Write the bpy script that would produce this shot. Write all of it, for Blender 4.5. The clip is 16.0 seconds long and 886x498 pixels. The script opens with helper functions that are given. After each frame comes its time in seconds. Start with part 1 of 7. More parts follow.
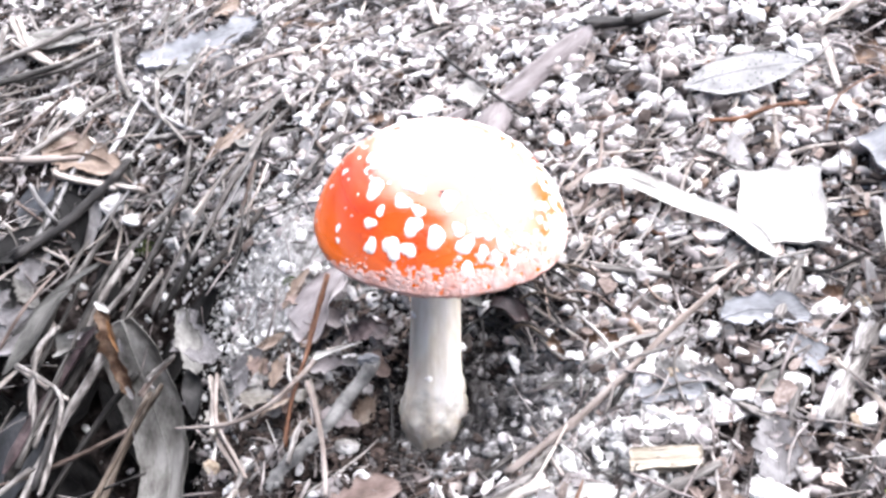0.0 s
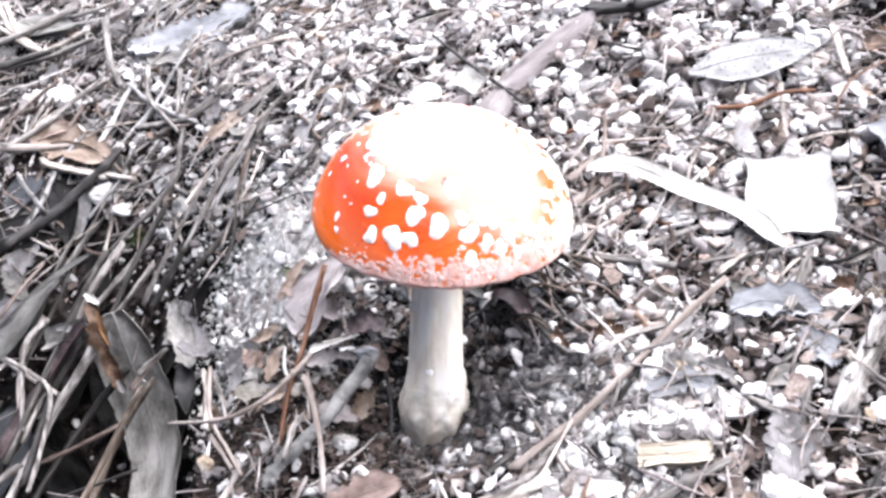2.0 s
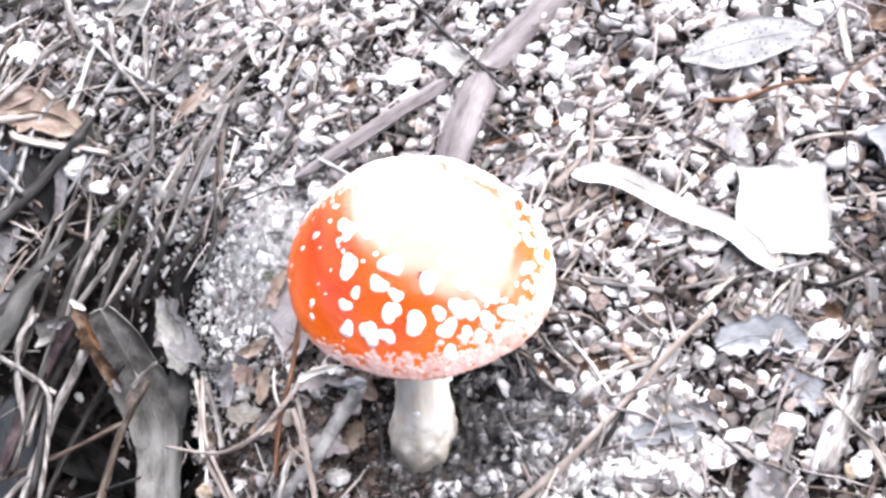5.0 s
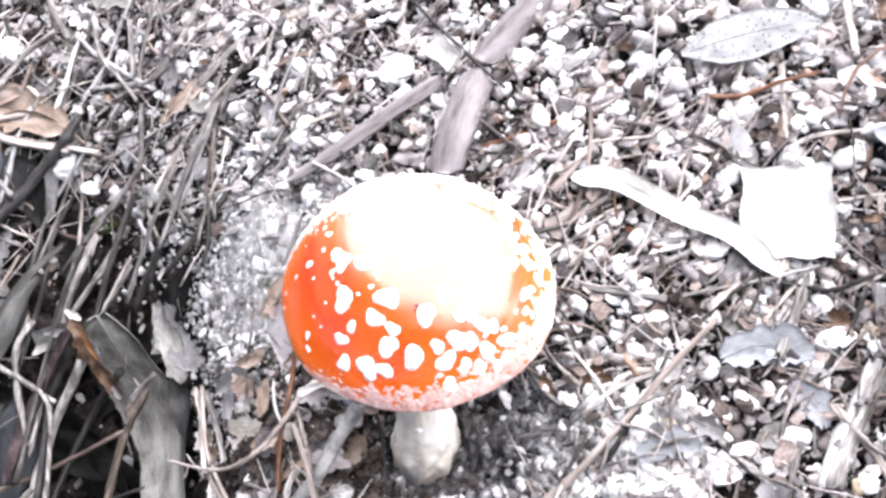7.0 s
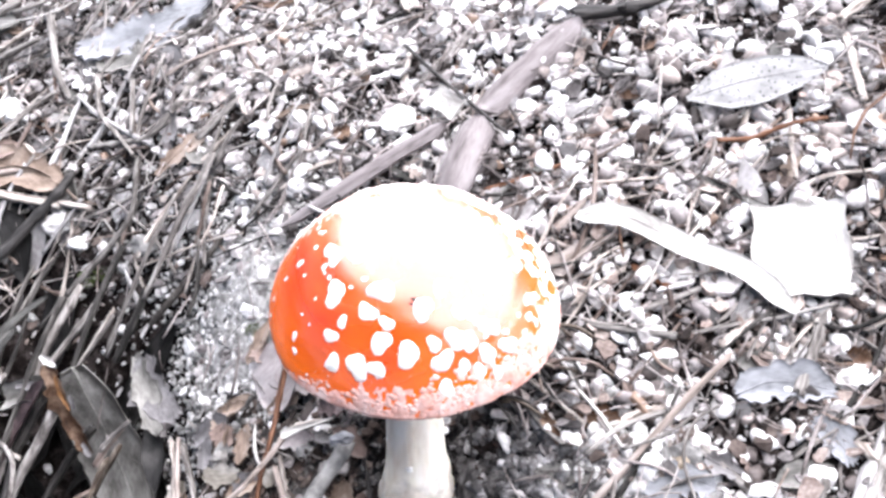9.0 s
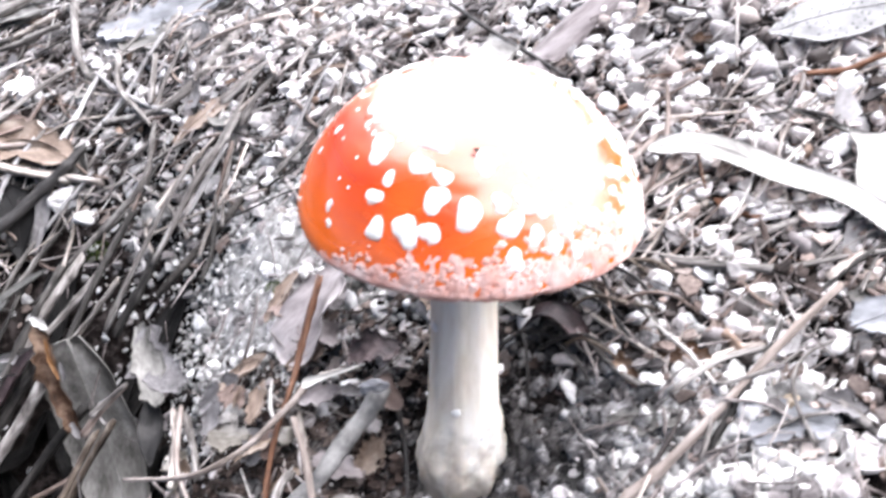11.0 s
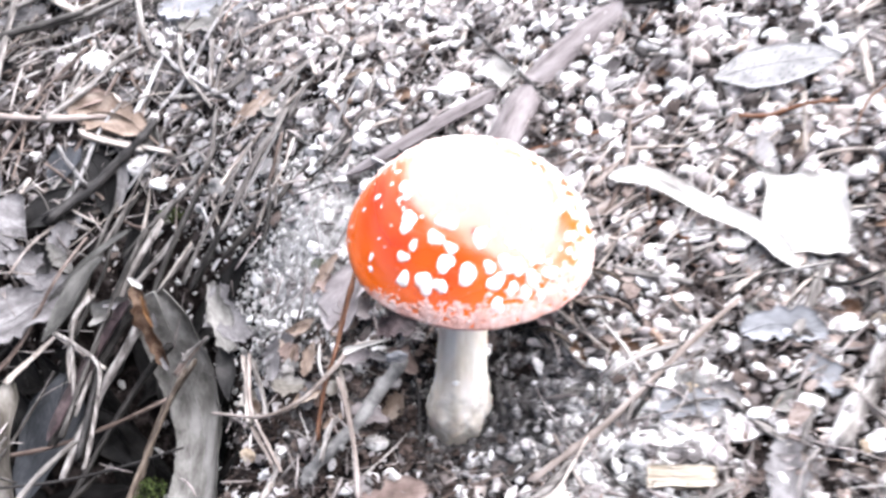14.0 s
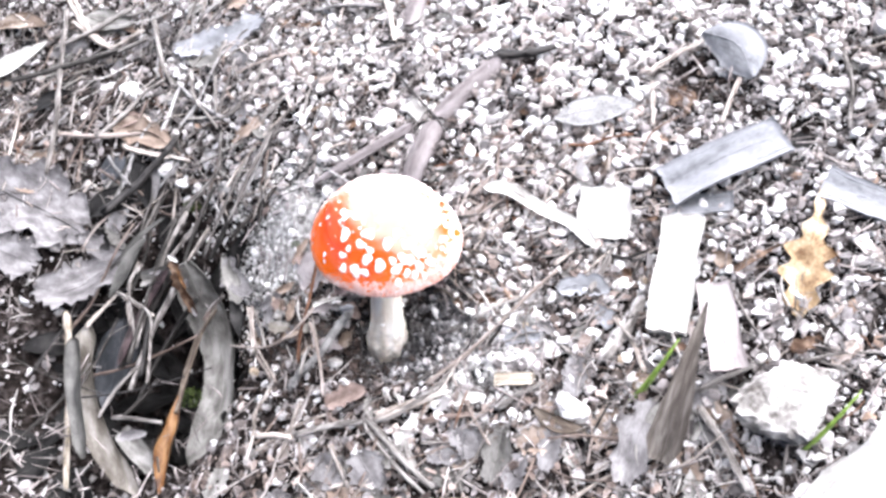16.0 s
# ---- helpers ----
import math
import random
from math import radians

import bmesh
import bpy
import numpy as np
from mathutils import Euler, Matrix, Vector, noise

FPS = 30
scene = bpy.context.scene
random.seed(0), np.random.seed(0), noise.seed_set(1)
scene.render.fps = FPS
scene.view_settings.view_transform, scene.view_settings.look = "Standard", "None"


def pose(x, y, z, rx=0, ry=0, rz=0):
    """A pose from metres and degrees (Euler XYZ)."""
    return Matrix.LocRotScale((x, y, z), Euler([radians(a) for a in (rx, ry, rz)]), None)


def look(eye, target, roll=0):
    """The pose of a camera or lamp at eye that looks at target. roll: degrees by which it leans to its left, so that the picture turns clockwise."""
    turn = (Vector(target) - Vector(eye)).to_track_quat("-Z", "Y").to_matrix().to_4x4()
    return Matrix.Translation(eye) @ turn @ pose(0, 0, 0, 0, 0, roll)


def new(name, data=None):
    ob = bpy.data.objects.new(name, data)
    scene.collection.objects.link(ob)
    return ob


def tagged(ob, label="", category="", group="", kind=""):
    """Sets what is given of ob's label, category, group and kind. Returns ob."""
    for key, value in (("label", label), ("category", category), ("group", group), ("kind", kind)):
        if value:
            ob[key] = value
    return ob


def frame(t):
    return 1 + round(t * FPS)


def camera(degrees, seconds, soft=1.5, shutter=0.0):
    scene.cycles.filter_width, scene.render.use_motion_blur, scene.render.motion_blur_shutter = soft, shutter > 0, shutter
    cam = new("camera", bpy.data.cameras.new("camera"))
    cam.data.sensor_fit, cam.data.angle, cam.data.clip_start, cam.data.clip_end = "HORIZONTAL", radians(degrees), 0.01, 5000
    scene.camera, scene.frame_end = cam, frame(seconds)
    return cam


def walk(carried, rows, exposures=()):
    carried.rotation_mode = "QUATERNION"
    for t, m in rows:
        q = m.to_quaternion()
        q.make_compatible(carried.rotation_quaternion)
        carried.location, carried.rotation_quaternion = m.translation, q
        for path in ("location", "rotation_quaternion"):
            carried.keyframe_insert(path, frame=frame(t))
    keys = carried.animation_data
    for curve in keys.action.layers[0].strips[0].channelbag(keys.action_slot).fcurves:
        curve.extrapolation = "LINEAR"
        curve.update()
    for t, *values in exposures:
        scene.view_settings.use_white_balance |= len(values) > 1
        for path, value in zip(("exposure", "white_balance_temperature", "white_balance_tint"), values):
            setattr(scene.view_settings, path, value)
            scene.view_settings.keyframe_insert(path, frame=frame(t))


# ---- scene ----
# ---- camera ----
def aim(eye, turn):
    """A camera pose from the eye and its yaw, pitch and roll in degrees."""
    yaw, pitch, roll = (radians(a) for a in turn)
    ahead = Vector((-math.sin(yaw) * math.cos(pitch), math.cos(yaw) * math.cos(pitch), math.sin(pitch)))
    return look(eye, Vector(eye) + ahead, math.degrees(roll))


cam = camera(49.08, 16.0, soft=3.0, shutter=0.5)
PATH = [
    (0.0, (0.0033, -0.2251, 0.2386), (-0.00, -37.13, -1.13)),
    (0.5, (0.0036, -0.2229, 0.2381), (0.00, -37.41, -1.25)),
    (1.0, (0.0039, -0.2209, 0.2372), (0.04, -37.65, -1.33)),
    (1.5, (0.0039, -0.2185, 0.2361), (0.05, -37.88, -1.37)),
    (2.0, (0.0003, -0.2185, 0.2325), (-0.63, -37.56, -0.72)),
    (2.5, (-0.0007, -0.2170, 0.2303), (-0.88, -37.47, -0.35)),
    (3.0, (0.0004, -0.2085, 0.2393), (-0.90, -39.12, -0.36)),
    (3.5, (0.0041, -0.1898, 0.2603), (-0.54, -43.15, -1.19)),
    (4.0, (0.0083, -0.1798, 0.2672), (0.30, -47.61, -2.16)),
    (4.5, (0.0080, -0.1707, 0.2749), (0.21, -48.80, -2.78)),
    (4.7, (0.0089, -0.1664, 0.2791), (0.25, -49.19, -3.15)),
    (7.0, (0.0136, -0.1388, 0.2921), (1.06, -53.29, -5.71)),
    (7.5, (0.0127, -0.1423, 0.2909), (0.21, -52.01, -4.91)),
    (8.0, (0.0111, -0.1495, 0.2844), (-0.66, -49.74, -3.88)),
    (8.2, (0.0114, -0.1522, 0.2798), (-0.65, -48.74, -3.84)),
    (10.3, (0.0052, -0.1648, 0.2079), (-0.04, -37.89, -1.39)),
    (10.5, (0.0094, -0.1619, 0.2011), (1.33, -37.62, -2.73)),
    (11.0, (-0.0029, -0.1658, 0.1864), (0.26, -36.27, -2.09)),
    (11.5, (-0.0128, -0.1676, 0.1786), (0.10, -36.42, -2.06)),
    (12.0, (-0.0140, -0.1639, 0.1813), (1.52, -37.99, -2.89)),
    (12.5, (-0.0110, -0.1625, 0.1834), (3.64, -39.15, -3.92)),
    (13.0, (-0.0087, -0.1688, 0.1876), (4.77, -40.20, -3.99)),
    (13.5, (-0.0102, -0.1781, 0.2234), (2.83, -43.45, -2.74)),
    (14.0, (-0.0014, -0.2002, 0.2774), (1.15, -44.86, -1.13)),
    (14.5, (0.0137, -0.2323, 0.3402), (0.48, -47.30, -1.17)),
    (15.0, (0.0222, -0.2723, 0.3925), (-0.50, -48.45, -0.55)),
    (15.5, (0.0314, -0.2973, 0.4294), (-0.10, -49.44, -1.13)),
    (16.0, (0.0344, -0.3044, 0.4390), (0.59, -50.01, -1.88)),
]

walk(cam, [(t, aim(eye, turn)) for t, eye, turn in PATH])

# ---- light: bright overcast sky through a gap in the trees ----
world = bpy.data.worlds.new("overcast_sky")
scene.world = world
world.use_nodes = True
wn = world.node_tree
sky = wn.nodes.new("ShaderNodeTexSky")
sky.sky_type, sky.sun_disc = "NISHITA", False
sky.sun_elevation, sky.sun_rotation = radians(46), radians(45)
sky.air_density, sky.dust_density = 0.4, 0.8
wn.nodes["Background"].inputs["Strength"].default_value = 0.05
wn.links.new(sky.outputs[0], wn.nodes["Background"].inputs["Color"])

sun_data = bpy.data.lights.new("sun", "SUN")
sun_data.energy, sun_data.angle, sun_data.color = 6.9, radians(134), (0.945, 0.93, 1.0)
sun = new("sun", sun_data)
sun.matrix_world = look((0.48, 0.49, 0.72), (0, 0, 0))
scene.view_settings.exposure = 2.17

# ---- materials ----
def shade(name, colors, scale=120.0, rough=0.7, bump=0.3, fine=900.0, spec=0.3, stretch=(1, 1, 1), vary=0.0, island=False,
          sub=0.0, spots=None, detail=4.0, depth=0.0006):
    """A material: a ramp of colours over noise at two scales, with grain in the relief; vary shifts the value from piece to piece."""
    m = bpy.data.materials.new(name)
    m.use_nodes = True
    n, link = m.node_tree.nodes, m.node_tree.links.new
    p = n["Principled BSDF"]
    tc, mp = n.new("ShaderNodeTexCoord"), n.new("ShaderNodeMapping")
    mp.inputs["Scale"].default_value = stretch
    link(tc.outputs["Object"], mp.inputs["Vector"])
    big, small = n.new("ShaderNodeTexNoise"), n.new("ShaderNodeTexNoise")
    big.inputs["Scale"].default_value, big.inputs["Detail"].default_value = scale, detail
    small.inputs["Scale"].default_value, small.inputs["Detail"].default_value = fine, 3.0
    link(mp.outputs[0], big.inputs["Vector"])
    link(mp.outputs[0], small.inputs["Vector"])
    mix = n.new("ShaderNodeMath")
    mix.operation, mix.inputs[1].default_value = "MULTIPLY_ADD", 0.35
    link(small.outputs["Fac"], mix.inputs[0])
    sub_ = n.new("ShaderNodeMath")
    sub_.operation, sub_.inputs[1].default_value, sub_.inputs[2].default_value = "MULTIPLY_ADD", 1.0, -0.175
    link(big.outputs["Fac"], sub_.inputs[0])
    link(sub_.outputs[0], mix.inputs[2])
    fac = mix.outputs[0]
    ramp = n.new("ShaderNodeValToRGB")
    cr = ramp.color_ramp
    while len(cr.elements) < len(colors):
        cr.elements.new(0.5)
    for i, c in enumerate(colors):
        cr.elements[i].position = 0.3 + 0.4 * i / max(1, len(colors) - 1)
        cr.elements[i].color = (*c, 1)
    link(fac, ramp.inputs[0])
    col = ramp.outputs[0]
    if vary:
        src = n.new("ShaderNodeNewGeometry").outputs["Random Per Island"] if island else n.new("ShaderNodeObjectInfo").outputs["Random"]
        rng = n.new("ShaderNodeMapRange")
        rng.inputs["To Min"].default_value, rng.inputs["To Max"].default_value = 1 - vary, 1 + vary
        link(src, rng.inputs["Value"])
        hsv = n.new("ShaderNodeHueSaturation")
        link(rng.outputs[0], hsv.inputs["Value"])
        link(col, hsv.inputs["Color"])
        col = hsv.outputs[0]
    if spots:
        vor, lt, mx = n.new("ShaderNodeTexVoronoi"), n.new("ShaderNodeMapRange"), n.new("ShaderNodeMixRGB")
        vor.inputs["Scale"].default_value = spots[1]
        lt.inputs["From Min"].default_value, lt.inputs["From Max"].default_value = 0.16, 0.3
        lt.inputs["To Min"].default_value, lt.inputs["To Max"].default_value = 0.8, 0.0
        link(tc.outputs["Object"], vor.inputs["Vector"])
        link(vor.outputs["Distance"], lt.inputs["Value"])
        link(lt.outputs[0], mx.inputs["Fac"])
        link(col, mx.inputs["Color1"])
        mx.inputs["Color2"].default_value = (*spots[0], 1)
        col = mx.outputs[0]
    link(col, p.inputs["Base Color"])
    p.inputs["Roughness"].default_value = rough
    p.inputs["Specular IOR Level"].default_value = 0.65 * spec
    if sub:
        p.inputs["Subsurface Weight"].default_value = sub
        p.inputs["Subsurface Radius"].default_value = (0.004, 0.002, 0.001)
        p.inputs["Subsurface Scale"].default_value = 0.5
    if bump:
        b = n.new("ShaderNodeBump")
        b.inputs["Strength"].default_value, b.inputs["Distance"].default_value = bump, depth
        link(fac, b.inputs["Height"])
        link(b.outputs[0], p.inputs["Normal"])
    return m


def stones(name, steps, rough=0.6):
    """Loose stones: each island takes its colour from a stepped ramp, with mottling inside."""
    m = bpy.data.materials.new(name)
    m.use_nodes = True
    n, link = m.node_tree.nodes, m.node_tree.links.new
    p = n["Principled BSDF"]
    geo, ramp = n.new("ShaderNodeNewGeometry"), n.new("ShaderNodeValToRGB")
    cr = ramp.color_ramp
    cr.interpolation = "CONSTANT"
    while len(cr.elements) < len(steps):
        cr.elements.new(0.5)
    for i, (at, c) in enumerate(steps):
        cr.elements[i].position, cr.elements[i].color = at, (*c, 1)
    link(geo.outputs["Random Per Island"], ramp.inputs[0])
    tc, no = n.new("ShaderNodeTexCoord"), n.new("ShaderNodeTexNoise")
    no.inputs["Scale"].default_value, no.inputs["Detail"].default_value = 520.0, 5.0
    link(tc.outputs["Object"], no.inputs["Vector"])
    rng, hsv = n.new("ShaderNodeMapRange"), n.new("ShaderNodeHueSaturation")
    rng.inputs["From Min"].default_value, rng.inputs["From Max"].default_value = 0.3, 0.7
    rng.inputs["To Min"].default_value, rng.inputs["To Max"].default_value = 0.62, 1.15
    link(no.outputs["Fac"], rng.inputs["Value"])
    link(rng.outputs[0], hsv.inputs["Value"])
    link(ramp.outputs[0], hsv.inputs["Color"])
    link(hsv.outputs[0], p.inputs["Base Color"])
    p.inputs["Roughness"].default_value, p.inputs["Specular IOR Level"].default_value = rough, 0.2
    b = n.new("ShaderNodeBump")
    b.inputs["Strength"].default_value, b.inputs["Distance"].default_value = 0.5, 0.0006
    link(no.outputs["Fac"], b.inputs["Height"])
    link(b.outputs[0], p.inputs["Normal"])
    return m


M = {
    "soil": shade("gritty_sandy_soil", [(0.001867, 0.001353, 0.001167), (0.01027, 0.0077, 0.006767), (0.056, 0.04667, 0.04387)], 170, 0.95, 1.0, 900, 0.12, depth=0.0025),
    "gravel": stones("quartz_gravel", [(0, (0.1711, 0.1533, 0.1511)), (0.1, (0.3351, 0.3137, 0.3102)), (0.28, (0.4706, 0.4564, 0.4492)), (0.52, (0.08556, 0.0713, 0.06703)), (0.57, (0.2852, 0.246, 0.2281)),
                                       (0.66, (0.5347, 0.5241, 0.5205)), (0.87, (0.1925, 0.1355, 0.1034)), (0.89, (0.04278, 0.03565, 0.0328)), (0.925, (0.5704, 0.5668, 0.5633))]),
    "grit": stones("coarse_grit", [(0, (0.02, 0.0165, 0.0155)), (0.4, (0.11, 0.098, 0.095)), (0.6, (0.3, 0.285, 0.28)), (0.74, (0.07, 0.05, 0.043)), (0.88, (0.44, 0.435, 0.43))], 0.85),
    "chaff": shade("chaff", [(0.02667, 0.02333, 0.02267), (0.1667, 0.152, 0.15), (0.36, 0.3433, 0.34)], 60, 0.85, 0.4, 900, 0.2, vary=0.75, island=True),
    # dark soil, its colour lowered further for the shade in crevices
    "clod": shade("dark_soil_clod", [(0.003333, 0.002933, 0.002867), (0.01733, 0.01547, 0.0152), (0.06333, 0.05867, 0.058)], 260, 0.95, 0.8, 900, 0.12, vary=0.6, island=True),
    "clod_grey": shade("grey_soil_clod", [(0.018, 0.0165, 0.016), (0.075, 0.07, 0.068), (0.2, 0.19, 0.187)], 260, 0.95, 0.8, 900, 0.12, vary=0.7, island=True),
    "clod_pale": shade("pale_soil_clod", [(0.012, 0.0105, 0.0105), (0.09, 0.086, 0.086), (0.27, 0.263, 0.263)], 240, 0.95, 1.0, 900, 0.12, vary=0.7, island=True),
    "sand": shade("pale_grey_sand", [(0.1333, 0.1287, 0.1233), (0.3067, 0.3, 0.2913), (0.4667, 0.4573, 0.448)], 260, 0.9, 0.6, 900, 0.2, vary=0.55, island=True),
    "quartz": shade("white_quartz", [(0.2668, 0.2499, 0.2392), (0.4669, 0.4554, 0.4447), (0.611, 0.6057, 0.6003)], 200, 0.5, 0.8, 700, 0.4, vary=0.2, depth=0.001),
    "tan_stone": shade("tan_stone", [(0.11, 0.082, 0.06), (0.21, 0.17, 0.125), (0.31, 0.275, 0.23)], 180, 0.6, 0.5, 700, 0.3),
    "grey_stone": shade("grey_stone", [(0.048, 0.048, 0.048), (0.12, 0.116, 0.112), (0.2, 0.196, 0.188)], 150, 0.8, 0.6, 700, 0.3, vary=0.2),
    "slate": shade("dark_slate", [(0.008, 0.008667, 0.01067), (0.02267, 0.02467, 0.02867), (0.05, 0.05333, 0.06)], 120, 0.6, 0.5, 600, 0.35),
    "twig_grey": shade("weathered_grey_twig", [(0.02291, 0.02016, 0.01834), (0.1008, 0.09166, 0.085), (0.2291, 0.2159, 0.2034)], 420, 0.8, 0.9, 1600, 0.2, (0.1, 1, 1), vary=0.35, depth=0.0008),
    "twig_ash": shade("ash_grey_twig", [(0.06, 0.056, 0.0545), (0.175, 0.168, 0.165), (0.3, 0.292, 0.287)], 420, 0.8, 0.9, 1600, 0.2, (0.1, 1, 1), vary=0.35, depth=0.0008),
    "twig_dark": shade("dark_wet_twig", [(0.003466, 0.003034, 0.003034), (0.013, 0.0117, 0.01126), (0.03684, 0.0338, 0.03164)], 420, 0.6, 0.9, 1500, 0.3, (0.1, 1, 1), vary=0.2, depth=0.0008),
    "twig_brown": shade("brown_twig", [(0.01907, 0.013, 0.0104), (0.074, 0.0546, 0.04593), (0.1647, 0.1347, 0.1193)], 420, 0.7, 0.9, 1600, 0.25, (0.1, 1, 1), vary=0.2, depth=0.0008),
    "twig_rust": shade("rust_needle", [(0.02167, 0.008667, 0.004333), (0.08667, 0.03727, 0.01907), (0.1733, 0.09133, 0.05633)], 420, 0.6, 0.7, 1500, 0.3, (0.1, 1, 1)),
    "leaf_umber": shade("umber_dead_leaf", [(0.05, 0.034, 0.028), (0.115, 0.083, 0.071), (0.18, 0.138, 0.122)], 130, 0.65, 0.7, 900, 0.25, (0.5, 1, 1)),
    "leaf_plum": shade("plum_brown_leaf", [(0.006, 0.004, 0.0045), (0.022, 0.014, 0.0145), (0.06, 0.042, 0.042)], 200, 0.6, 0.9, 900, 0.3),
    "husk_grey": shade("grey_brown_husk", [(0.032, 0.026, 0.0215), (0.078, 0.067, 0.058), (0.15, 0.135, 0.12)], 300, 0.7, 0.8, 1400, 0.25, (0.1, 1, 1), depth=0.0008),
    "mould": shade("brown_leaf_bits", [(0.025, 0.01813, 0.01562), (0.1063, 0.0825, 0.0725), (0.275, 0.235, 0.2125)], 60, 0.8, 0.4, 900, 0.2, vary=0.75, island=True),
    "husk": shade("brown_husk", [(0.01733, 0.01213, 0.008667), (0.06067, 0.0468, 0.03553), (0.1387, 0.1173, 0.09733)], 300, 0.7, 0.8, 1400, 0.25, (0.1, 1, 1), depth=0.0008),
    "twig_pale": shade("pale_straw_twig", [(0.0598, 0.04983, 0.04186), (0.2292, 0.1993, 0.1771), (0.3987, 0.3688, 0.3389)], 420, 0.75, 0.8, 1600, 0.25, (0.1, 1, 1), vary=0.3, depth=0.0008),
    "bark": shade("purple_grey_bark", [(0.055, 0.046, 0.046), (0.125, 0.109, 0.109), (0.17, 0.154, 0.155)], 160, 0.7, 0.6, 1300, 0.25, (0.15, 1, 1), vary=0.1, depth=0.0006),
    "bark_tan": shade("tan_bark", [(0.07627, 0.0616, 0.0528), (0.176, 0.1467, 0.1302), (0.2523, 0.2229, 0.2053)], 260, 0.75, 0.8, 1300, 0.25, (0.15, 1, 1), depth=0.0008),
    "wood": shade("bleached_wood", [(0.2, 0.19, 0.1767), (0.3067, 0.2947, 0.2767), (0.4, 0.3933, 0.3853)], 110, 0.75, 1.0, 1200, 0.25, (0.25, 1, 1), vary=0.06, depth=0.0012),
    # darker twins of the grey leaf and twig; the hollow's shade is in their colour
    "leaf_dull": shade("dull_leaf_with_shade", [(0.00864, 0.008402, 0.007438), (0.02976, 0.0288, 0.02544), (0.06, 0.0576, 0.0528)], 170, 0.45, 0.9, 1100, 0.4, (0.45, 1, 1), vary=0.3),
    "twig_dull": shade("dull_stalk_with_shade", [(0.0048, 0.00432, 0.00384), (0.0216, 0.01968, 0.01776), (0.0672, 0.0624, 0.0576)], 420, 0.7, 0.9, 1600, 0.25, (0.1, 1, 1), vary=0.6, depth=0.0008),
    "cream_wood": shade("cream_split_wood", [(0.08, 0.06333, 0.04333), (0.24, 0.2067, 0.1633), (0.3467, 0.32, 0.28)], 420, 0.75, 0.9, 1700, 0.25, (0.08, 1, 1), depth=0.001),
    "leaf_white": shade("bleached_leaf", [(0.1667, 0.16, 0.148), (0.3133, 0.3047, 0.288), (0.4133, 0.4053, 0.39)], 140, 0.6, 0.7, 1000, 0.3, (0.4, 1, 1), vary=0.12),
    "leaf_grey": shade("grey_dead_leaf", [(0.033, 0.03153, 0.02787), (0.092, 0.088, 0.08067), (0.154, 0.1467, 0.1373)], 130, 0.6, 0.8, 1000, 0.3, (0.45, 1, 1), vary=0.25),
    # near-black, so these leaves also stand in for shaded gaps in the litter
    "leaf_dark": shade("dark_leaf_and_shade", [(0.002, 0.0019, 0.0018), (0.007, 0.0066, 0.0064), (0.02, 0.019, 0.018)], 120, 0.6, 0.6, 900, 0.15, (0.6, 1, 1), vary=0.4),
    "leaf_spotted": shade("spotted_grey_leaf", [(0.13, 0.128, 0.126), (0.2, 0.198, 0.196), (0.26, 0.258, 0.257)], 90, 0.6, 0.5, 700, 0.3, spots=((0.03, 0.03, 0.03), 520.0)),
    "bark_pale": shade("pale_grey_bark", [(0.06, 0.062, 0.066), (0.14, 0.143, 0.152), (0.19, 0.193, 0.204)], 60, 0.7, 0.9, 900, 0.3, (0.35, 1, 1)),
    "rock": shade("dirty_quartz_rock", [(0.04, 0.03467, 0.03), (0.2, 0.19, 0.18), (0.4267, 0.42, 0.4133)], 70, 0.7, 0.9, 420, 0.3, depth=0.002),
    "pale_chaff": shade("pale_leaf_flakes", [(0.1333, 0.1253, 0.124), (0.2933, 0.28, 0.2767), (0.44, 0.43, 0.4267)], 70, 0.7, 0.4, 800, 0.25, vary=0.5, island=True),
    "leaf_olive": shade("grey_olive_leaf", [(0.04014, 0.03784, 0.03326), (0.1204, 0.1152, 0.1055), (0.2178, 0.211, 0.1995)], 150, 0.55, 0.9, 1100, 0.35, (0.3, 1, 1), vary=0.15),
    "leaf_lilac": shade("lilac_grey_leaf", [(0.0363, 0.0336, 0.0336), (0.0815, 0.0765, 0.077), (0.148, 0.142, 0.143)], 150, 0.6, 1.0, 900, 0.3, (0.5, 1, 1), vary=0.25, depth=0.001),
    "leaf_cream": shade("cream_brown_leaf", [(0.0432, 0.036, 0.02784), (0.12, 0.108, 0.09122), (0.2256, 0.2112, 0.1944)], 110, 0.55, 0.7, 1000, 0.35, (0.3, 1, 1)),
    "leaf_slate": shade("blue_grey_leaf", [(0.009598, 0.01056, 0.012), (0.02256, 0.02448, 0.02784), (0.0456, 0.04848, 0.05376)], 110, 0.6, 0.6, 900, 0.3, (0.5, 1, 1)),
    "leaf_mauve": shade("mauve_dead_leaf", [(0.1333, 0.1147, 0.112), (0.2067, 0.1833, 0.1813), (0.28, 0.2567, 0.2533)], 110, 0.6, 0.7, 900, 0.3, (0.4, 1, 1)),
    "leaf_orange": shade("orange_brown_leaf", [(0.035, 0.013, 0.004), (0.112, 0.05, 0.016), (0.19, 0.105, 0.045)], 170, 0.5, 0.8, 900, 0.35, (0.5, 1, 1)),
    "leaf_tan": shade("tan_dead_leaf", [(0.06667, 0.04667, 0.03467), (0.1467, 0.11, 0.08667), (0.22, 0.1833, 0.1567)], 130, 0.65, 0.7, 900, 0.25, (0.5, 1, 1), vary=0.15),
    "brown_chaff": shade("brown_leaf_mould", [(0.007, 0.005, 0.0043), (0.032, 0.023, 0.0195), (0.11, 0.09, 0.08)], 60, 0.85, 0.4, 900, 0.15, vary=0.7, island=True),
